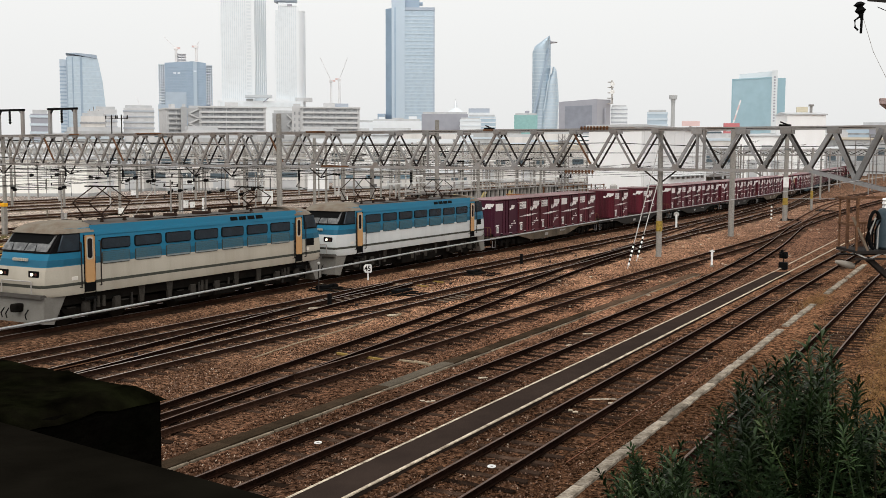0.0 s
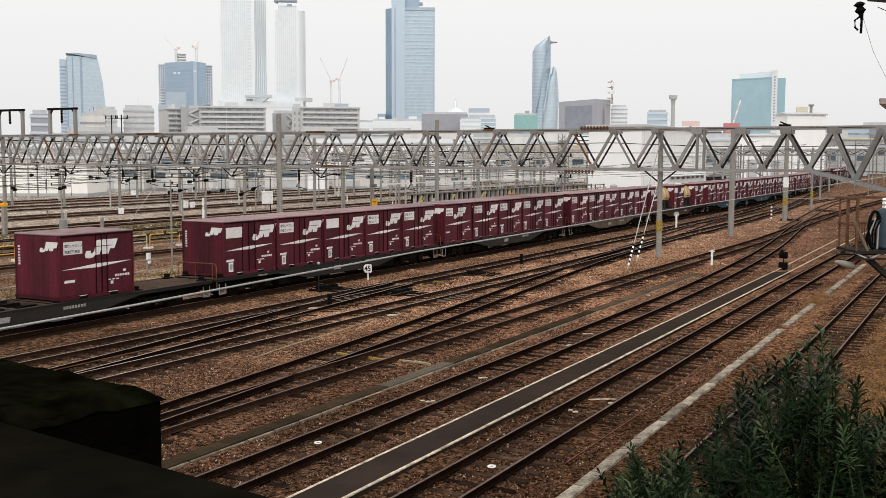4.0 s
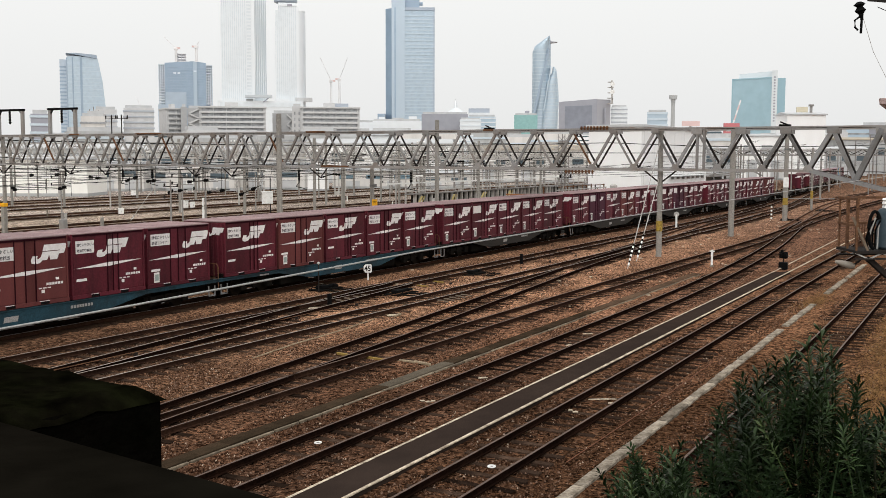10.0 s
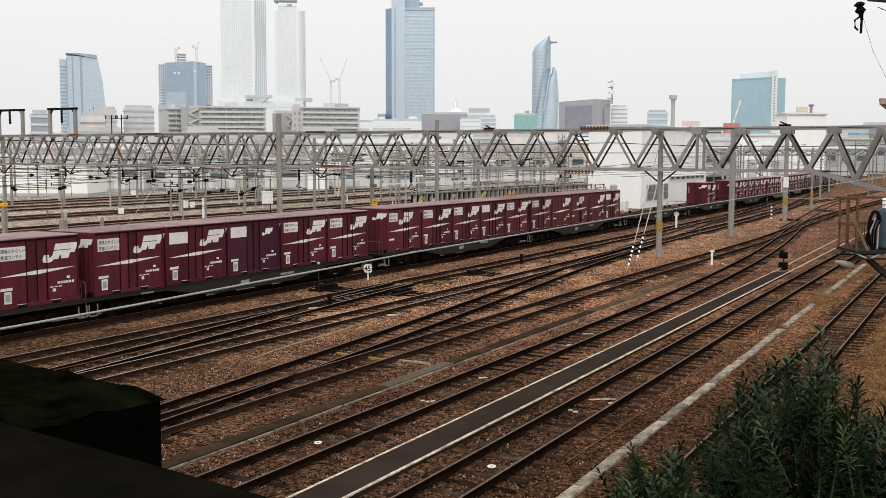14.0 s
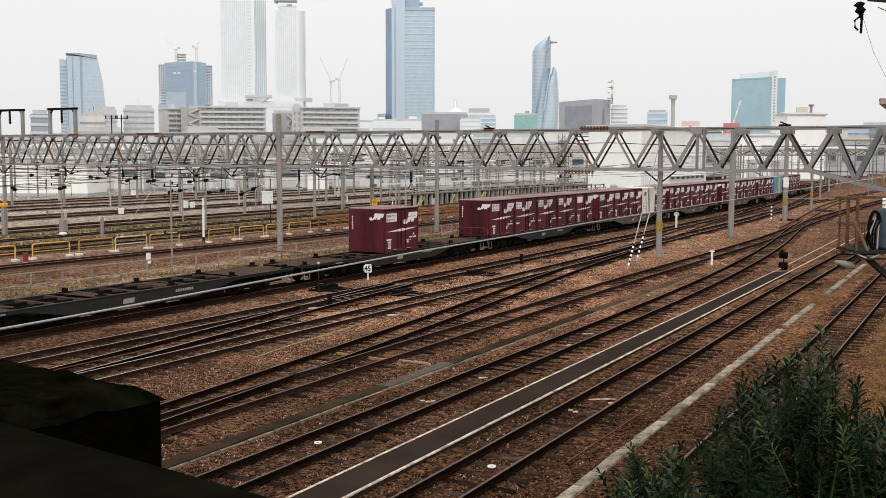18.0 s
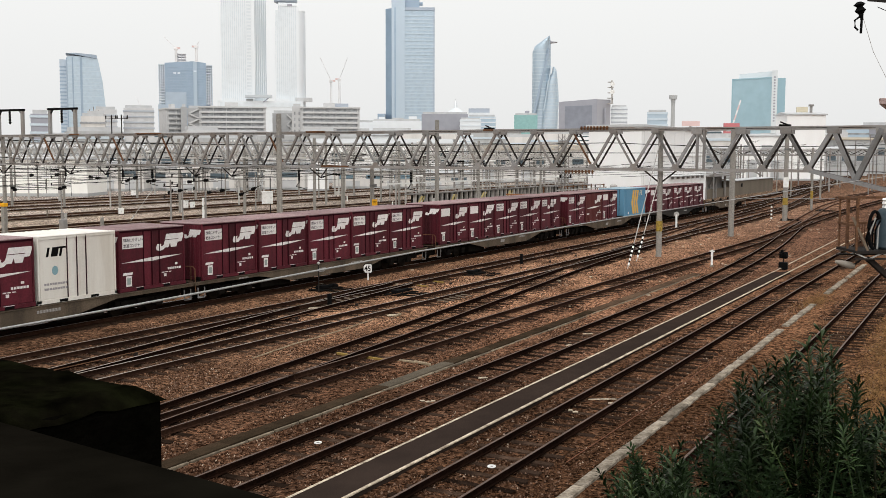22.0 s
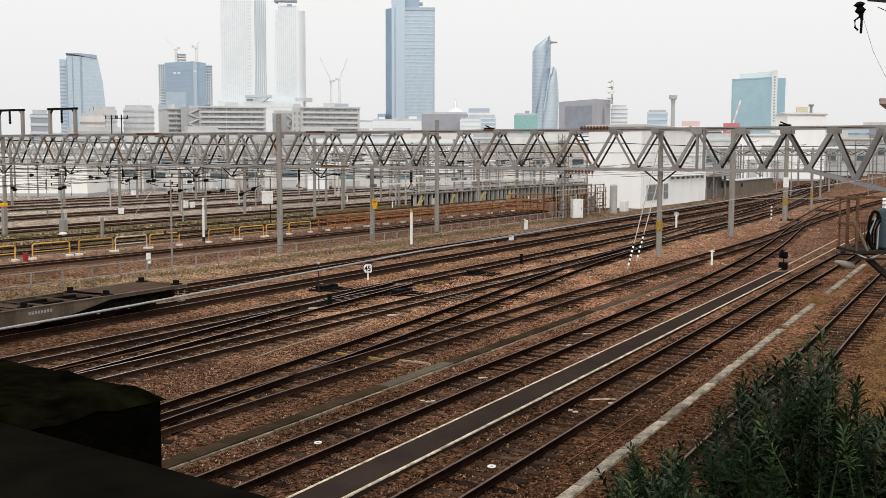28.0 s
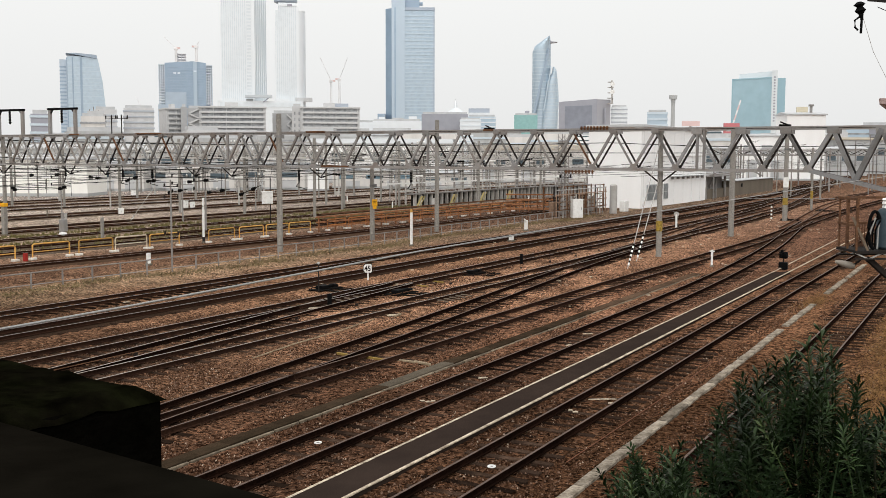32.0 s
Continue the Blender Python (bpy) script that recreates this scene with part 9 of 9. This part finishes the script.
def leaf(s, base, d, up, length, width):
    """One narrow leaf, folded along its midrib and drooping at the tip."""
    d = d.normalized()
    side = d.cross(up)
    side = side.normalized() if side.length > 1e-4 else Vector((1, 0, 0))
    nrm = side.cross(d).normalized()
    pts, vs = [(0.0, 0.15), (0.3, 0.9), (0.6, 1.0), (1.0, 0.05)], []
    for k, w in pts:
        c = base + d * (length * k) - Vector((0, 0, 1)) * (length * 0.25 * k * k)
        vs += [c - side * width * w / 2 + nrm * width * 0.12 * w, c, c + side * width * w / 2 + nrm * width * 0.12 * w]
    fs = []
    for k in range(3):
        a = k * 3
        fs += [(a, a + 1, a + 4, a + 3), (a + 1, a + 2, a + 5, a + 4)]
    s.add(vs, fs)


def shoot_mesh(seed, mat):
    rnd = random.Random(seed)
    s = Solid()
    n = 11
    for i in range(n):
        z = 0.02 + 0.36 * i / n
        for j in range(3):
            a = 2 * math.pi * (j / 3 + 0.17 * i) + rnd.uniform(-0.3, 0.3)
            lift = 0.35 + 0.9 * i / n + rnd.uniform(-0.25, 0.25)
            d = Vector((math.cos(a), math.sin(a), lift))
            leaf(s, Vector((0.008 * math.cos(a), 0.008 * math.sin(a), z)), d, Vector((0, 0, 1)), rnd.uniform(0.10, 0.155) * (1 - 0.25 * i / n), rnd.uniform(0.017, 0.025))
    s.rod((0, 0, -0.25), (0, 0, 0.38), 0.006, 5, 0.003)
    me = s.mesh("shoot")
    me.materials.append(mat)
    return me


SHOOTS = [shoot_mesh(i, LEAF if i % 6 else LEAF_LIGHT) for i in range(12)]
x, y = off(6.3, 2.52)
shrub = thing("oleander_shrub", "dense dark green oleander shrub on the bank", "shrub", m=pose(x, y, 2.4, 0, 0, math.degrees(YAW) - 90))
ENV = [(-1.55, 1.7), (-1.4, 2.1), (-1.28, 2.3), (-1.17, 2.44), (-1.08, 2.36), (-1.0, 2.2), (-0.95, 1.85), (-0.89, 1.95), (-0.85, 2.48), (-0.78, 2.58), (-0.7, 2.63), (-0.59, 2.72), (-0.46, 2.83), (-0.34, 2.88), (-0.23, 2.98), (-0.14, 2.88), (-0.05, 2.78), (0.02, 2.66), (0.2, 2.66), (1.7, 2.5)]
rnd = random.Random(5)
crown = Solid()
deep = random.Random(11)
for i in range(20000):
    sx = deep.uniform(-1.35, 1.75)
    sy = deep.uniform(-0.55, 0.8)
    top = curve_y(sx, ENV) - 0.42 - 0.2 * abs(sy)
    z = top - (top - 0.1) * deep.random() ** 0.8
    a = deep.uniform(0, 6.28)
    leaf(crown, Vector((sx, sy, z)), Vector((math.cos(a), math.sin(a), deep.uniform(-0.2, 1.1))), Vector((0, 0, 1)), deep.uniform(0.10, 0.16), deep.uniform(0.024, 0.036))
# Near-black leaf colour paints the shade inside the crown.
tagged(part("inner_leaves", crown, surface("shaded_oleander_leaf", (0.0022, 0.004, 0.0014), 0.9, grain=0.3, grain_scale=6, spec=0.0), shrub, "dense dark inner foliage"), kind="stuff")
def shoot_place(back):
    sx = rnd.uniform(-1.5, 1.7)
    sy = rnd.uniform(-0.75, 0.6) + back
    z = max(0.5, curve_y(sx, ENV) - abs(rnd.gauss(0.0, 0.5)) - 0.15 * abs(sy) - 0.28)
    return pose(sx, sy, z, rnd.uniform(-30, 30), rnd.uniform(-26, 26), rnd.uniform(0, 360)) @ Matrix.Scale(rnd.uniform(0.6, 0.9), 4)


for i in range(250):
    o = new("shoot", rnd.choice(SHOOTS))
    o.parent, o.matrix_local = shrub, shoot_place(0.0)
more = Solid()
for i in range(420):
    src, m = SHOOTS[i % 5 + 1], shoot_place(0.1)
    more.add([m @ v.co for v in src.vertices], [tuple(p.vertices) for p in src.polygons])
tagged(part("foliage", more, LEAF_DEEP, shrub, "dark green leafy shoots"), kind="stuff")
for sx, sy, z in ((-0.22, -0.1, 2.68), (-1.16, -0.3, 1.98), (-0.45, 0.0, 2.5), (-0.1, 0.1, 2.52), (-0.72, -0.2, 2.3), (-1.3, -0.4, 1.75), (-0.6, 0.0, 2.4), (-0.28, -0.05, 2.6)):
    o = new("shoot", SHOOTS[1])
    o.parent, o.matrix_local = shrub, pose(sx, sy, z, rnd.uniform(-12, 12), rnd.uniform(-12, 12), rnd.uniform(0, 360))
for i in range(46):
    a, b = Vector((rnd.uniform(-0.5, 0.6), rnd.uniform(-0.3, 0.3), -0.05)), None
    sx = rnd.uniform(-1.4, 1.4)
    b = Vector((sx, rnd.uniform(-0.6, 0.6), curve_y(sx, ENV) - rnd.uniform(0.3, 0.7)))
    mid = a.lerp(b, 0.5) + Vector((rnd.uniform(-0.15, 0.15), 0, 0.15))
    part("stem", Solid().rod(a, mid, 0.014, 5, 0.011).rod(mid, b, 0.011, 5, 0.006), STEM, shrub)

# switchgear platform on the right
x, y = off(21.0, 8.28)
pf = thing("switchgear_platform", "rusty railed steel platform with switchgear high on a column", "platform", m=pose(x, y, 4.55, 0, 0, math.degrees(YAW) - 90))
part("deck", Solid().box(0, 3.2, 0, 1.0, 0.0, 0.05), GALV_DARK, pf)
for yy in (0.0, 1.0):
    part("edge_beam", Solid().box(0, 3.2, yy - 0.04, yy + 0.04, -0.13, -0.10).box(0, 3.2, yy - 0.04, yy + 0.04, -0.01, 0.03), GALV_DARK, pf)
    for i in range(12):
        part("lattice", Solid().bar((i * 0.27, yy, -0.12 if i % 2 else 0.0), (i * 0.27 + 0.27, yy, 0.0 if i % 2 else -0.12), 0.025, 0.025), GALV, pf)
for yy in (0.03, 0.5, 0.97):
    part("railing_post", Solid().box(0.01, 0.045, yy - 0.017, yy + 0.017, 0.03, 1.08), RUST, pf)
for i in range(1, 3):
    part("railing_post", Solid().box(i * 0.2 - 0.03, i * 0.2 + 0.03, 0.96, 1.0, 0.03, 1.08), RUST, pf)
for z, hgt in ((1.08, 0.05), (0.55, 0.05)):
    part("railing", Solid().box(0.0, 0.06, 0, 1.0, z - hgt / 2, z + hgt / 2).box(0, 1.1, 0.97, 1.02, z - hgt / 2, z + hgt / 2), RUST, pf)
for i in range(4):
    part("baluster", Solid().box(0.45 + i * 0.055, 0.465 + i * 0.055, 0.98, 1.0, 0.05, 0.55), RUST, pf)
part("prop", Solid().bar((-0.06, 0.05, 0.72), (0.25, 0.0, 0.05), 0.045, 0.045), surface("tan_steel", (0.17, 0.13, 0.095), 0.8, grain=0.2, stain=0.5, tint=(0.15, 0.1, 0.06)), pf)
coil = Solid()
pts = [(0.45 + 0.12 * math.cos(a) , 0.2, 0.45 + 0.38 * math.sin(a)) for a in [math.pi * (1.5 - 1.3 * i / 12) for i in range(13)]]
coil.wire(pts, 0.035, 8)
part("cable_bend", coil, BLACK, pf, "black looped cable", smooth=True)
for k in range(5):
    part("cable_bend", Solid().wire([(0.36 + 0.05 * k, 0.3, 0.06), (0.32 + 0.06 * k, 0.28, 0.3 + 0.05 * k), (0.42 + 0.05 * k, 0.25, 0.62 + 0.06 * (k % 3)), (0.6 + 0.03 * k, 0.3, 0.7)], 0.02, 6), (BLACK, GALV, BLACK)[k % 3], pf, smooth=True)
part("cable_bend", Solid().wire([(0.8, 0.3, 0.1), (0.78, 0.3, 0.5), (0.86, 0.3, 0.8), (1.0, 0.3, 0.86)], 0.03, 8), BLACK, pf, "black bent cable", smooth=True)
part("switch_tank", Solid().turned([(0, 0.2), (0.05, 0.24), (0.9, 0.24), (1, 0.18)], (0.80, 0.35, 0.06), (0.80, 0.35, 0.88), 16), surface("blue_grey_paint", (0.045, 0.068, 0.082), 0.5, grain=0.1, stain=0.4, tint=(0.2, 0.2, 0.2)), pf, "blue-grey switch tank", smooth=True)
for k in range(3):
    part("bushing", Solid().turned([(0, 0.04), (0.2, 0.07), (0.4, 0.04), (0.6, 0.07), (0.8, 0.04), (1, 0.06)], (0.70 + k * 0.1, 0.3, 0.88), (0.66 + k * 0.1, 0.25, 1.08), 8), WHITE, pf)
part("brace", Solid().bar((0.3, 0.1, -0.12), (1.5, 0.4, -1.1), 0.1, 0.1), GALV_DARK, pf)
part("cable_pipe", Solid().wire([(0.78, 0.1, -0.75), (0.95, 0.1, -0.8), (1.1, 0.1, -1.0), (1.25, 0.1, -1.2)], 0.045, 8), WHITE, pf, "white sheathed cable", smooth=True)
part("column", Solid().rod((1.5, 0.6, -4.8), (1.5, 0.6, 6.5), 0.17, 12, 0.14), POLE_CONC, pf, "concrete column", smooth=True)
lamp = part("lamp", Solid().turned([(0, 0.03), (0.25, 0.055), (0.8, 0.075), (1, 0.05)], (-0.28, 0.3, -0.2), (0.1, 0.3, -0.3), 12), surface("dusty_lamp_white", (0.30, 0.27, 0.23), 0.5, grain=0.1, stain=0.4, tint=(0.25, 0.2, 0.15)), pf, "dusty white lamp under the deck", smooth=True)
part("bracket", Solid().rod((0.08, 0.3, -0.29), (0.3, 0.3, -0.1), 0.02), GALV_DARK, lamp)
part("sheath", Solid().rod((1.02, 0.2, -1.3), (1.02, 0.2, -1.0), 0.06, 8), WHITE, pf)
# cross-arm and insulators at the top of the column
arm = part("cross_arm", Solid().bar((0.3, 0.6, 5.1), (1.6, 0.6, 5.0), 0.06, 0.07), GALV_DARK, pf)
part("hanger", Solid().turned([(0, 0.04), (0.15, 0.12), (0.3, 0.06), (0.5, 0.11), (0.7, 0.05), (1, 0.03)], (0.12, 0.6, 5.05), (0.19, 0.6, 4.7), 10), BLACK, pf, "black hanging insulator")
part("clamp", Solid().wire([(0.14, 0.6, 4.75), (0.05, 0.6, 4.68), (0.06, 0.6, 4.54), (0.12, 0.6, 4.48)], 0.02, 6).wire([(0.19, 0.6, 4.72), (0.18, 0.6, 4.42)], 0.025, 6), BLACK, pf)
part("drop_wire", Solid().wire([(0.22, 0.6, 4.72), (0.45, 0.6, 4.05), (0.72, 0.6, 3.55), (1.3, 0.6, 2.7)], 0.005, 5), GALV, pf)
part("loop_wire", Solid().wire([(0.5, 0.6, 4.95), (0.75, 0.6, 4.84), (1.0, 0.6, 4.84), (1.3, 0.6, 4.92)], 0.008, 5), WIRE, pf)
part("cap_insulator", Solid().turned([(0, 0.05), (0.3, 0.1), (0.45, 0.26), (0.75, 0.22), (1, 0.05)], (0.82, 0.4, 3.2), (0.74, 0.4, 2.86), 14), surface("pinkish_porcelain", (0.60, 0.45, 0.42), 0.35), pf, smooth=True)

# loose ballast stones in the nearest part of the yard
def stone_mix():
    m = surface("ballast_stone", (0.13, 0.08, 0.055), 0.95, spec=0.0)
    n, l = m.node_tree.nodes, m.node_tree.links
    geo, ramp = n.new("ShaderNodeNewGeometry"), n.new("ShaderNodeValToRGB")
    e = ramp.color_ramp.elements
    e[0].position, e[0].color = 0.0, (0.026, 0.012, 0.007, 1)
    e[1].position, e[1].color = 1.0, (0.5, 0.4, 0.31, 1)
    for p, c in ((0.4, (0.065, 0.032, 0.018)), (0.78, (0.135, 0.075, 0.048)), (0.96, (0.23, 0.15, 0.11))):
        e.new(p).color = (*c, 1)
    l.new(geo.outputs["Random Per Island"], ramp.inputs["Fac"])
    l.new(ramp.outputs["Color"], n["Principled BSDF"].inputs["Base Color"])
    return m


rs = np.random.RandomState(3)
n = 150000
xs = 13 + 50 * rs.rand(n) ** 1.6
ys = 3.0 + 27 * rs.rand(n)
ks, az = rs.uniform(0.016, 0.042, n), rs.uniform(0, 6.28, n)
keep = ~(((ys > 10.98) & (ys < 12.2)) | ((ys > 15.5) & (ys < 16.15)) | ((ys > 7.1) & (ys < 7.75)))
xs, ys, ks, az = xs[keep], ys[keep], ks[keep], az[keep]
n = len(xs)
c, d = np.cos(az) * ks, np.sin(az) * ks
z = np.full(n, -0.225)
pts = np.stack([np.stack([xs + c, ys + d, z], 1), np.stack([xs - 0.5 * c - 0.87 * d, ys - 0.5 * d + 0.87 * c, z], 1),
                np.stack([xs - 0.5 * c + 0.87 * d, ys - 0.5 * d - 0.87 * c, z], 1), np.stack([xs + 0.25 * c, ys + 0.25 * d, z + ks * 0.55 + 0.022], 1)], 1).reshape(-1, 3)
k = np.arange(n)[:, None] * 4
fs = np.concatenate([k + [0, 1, 3], k + [1, 2, 3], k + [2, 0, 3]])
me = bpy.data.meshes.new("ballast_stones")
me.from_pydata(pts.tolist(), [], fs.tolist())
tagged(part("ballast_stones", me, stone_mix()), "scattered rust-brown ballast stones between the tracks", "ballast", kind="stuff")

# scraps on the ballast
for x, y, w, d, lab in ((25.29, 9.87, 0.14, 0.11, "white scrap between the rails"), (25.4, 10.05, 0.12, 0.09, "white scrap between the rails"), (24.42, 13.97, 0.12, 0.12, "white scrap between the rails"), (24.40, 13.79, 0.13, 0.11, "white scrap between the rails"), (24.56, 13.72, 0.12, 0.1, "white scrap between the rails"), (27.9, 13.87, 0.3, 0.1, "pale scrap lying on the sleepers"), (37.24, 26.77, 0.5, 0.3, "pale stone slab beside the turnout"), (37.2, 22.75, 0.45, 0.35, "pale stone slab beside the turnout"), (36.9, 13.95, 0.4, 0.12, "pale scrap lying on the sleepers"), (34.3, 13.68, 0.3, 0.1, "pale scrap lying on the sleepers"), (27.0, 9.75, 0.8, 0.06, "thin pale board across the siding"), (26.75, 9.3, 0.4, 0.06, "thin pale board across the siding"), (34.6, 35.3, 0.3, 0.15, "white scrap beside the line"), (62.0, 32.9, 0.4, 0.2, "white scrap beside the line"), (46.4, 27.3, 0.34, 0.3, "white lump beside the point machine"), (64.9, 15.6, 0.3, 0.2, "white stone beside the post")):
    t = thing("litter", lab, "litter", "scraps on the ballast", pose(x, y, -0.185, 0, 0, -58 if "board" in lab else random.uniform(-70, 0)))
    part("piece", Solid().prism([(-w * 0.5, -d * 0.3), (-w * 0.1, -d * 0.5), (w * 0.5, -d * 0.35), (w * 0.42, d * 0.4), (0, d * 0.5), (-w * 0.45, d * 0.35)], "z", 0, 0.028), LINE, t)
rs = np.random.RandomState(12)
n = 130
xs, ys = rs.uniform(42, 135, n), rs.uniform(13, 37, n)
chips = Solid()
for x, y, a, k in zip(xs, ys, rs.uniform(0, 180, n), rs.uniform(0.04, 0.13, n)):
    chips.box(-k, k, -k * 0.6, k * 0.6, 0, 0.05, pose(x, y, -0.2, 0, 0, a))
tagged(part("pale_chips", chips, LINE), "small white scraps scattered over the ballast", "litter", kind="stuff")
for x, y in ((19.7, 9.57), (19.42, 13.88)):
    t = thing("white_ring", "small white ring lying between the rails", "ring", "rings between the rails", pose(x, y, -0.15))
    s = Solid()
    s.wire([(0.078 * math.cos(a), 0.078 * math.sin(a), 0.04) for a in [2 * math.pi * i / 16 for i in range(17)]], 0.018, 6)
    part("ring", s, WHITE, t)

t = thing("ground_cable", "thin rust-brown cable lying on the ballast beside the kerb", "cable")
part("cable", Solid().wire([(20.97, 8.37, -0.17), (24.48, 8.35, -0.165), (28.34, 8.36, -0.17), (33.83, 8.45, -0.17)], 0.012, 5), surface("rusty_cable", (0.16, 0.07, 0.04), 0.85, grain=0.3), t)
# ---- what moves ----
def motions():
    """The train gains a little speed along its track."""
    for ob, s, z in RIDERS:
        walk(ob, [(t, place_at(s - SPEED * t - GAIN * t * t / 2, z)) for t in [0.8 * i for i in range(41)]])


motions()
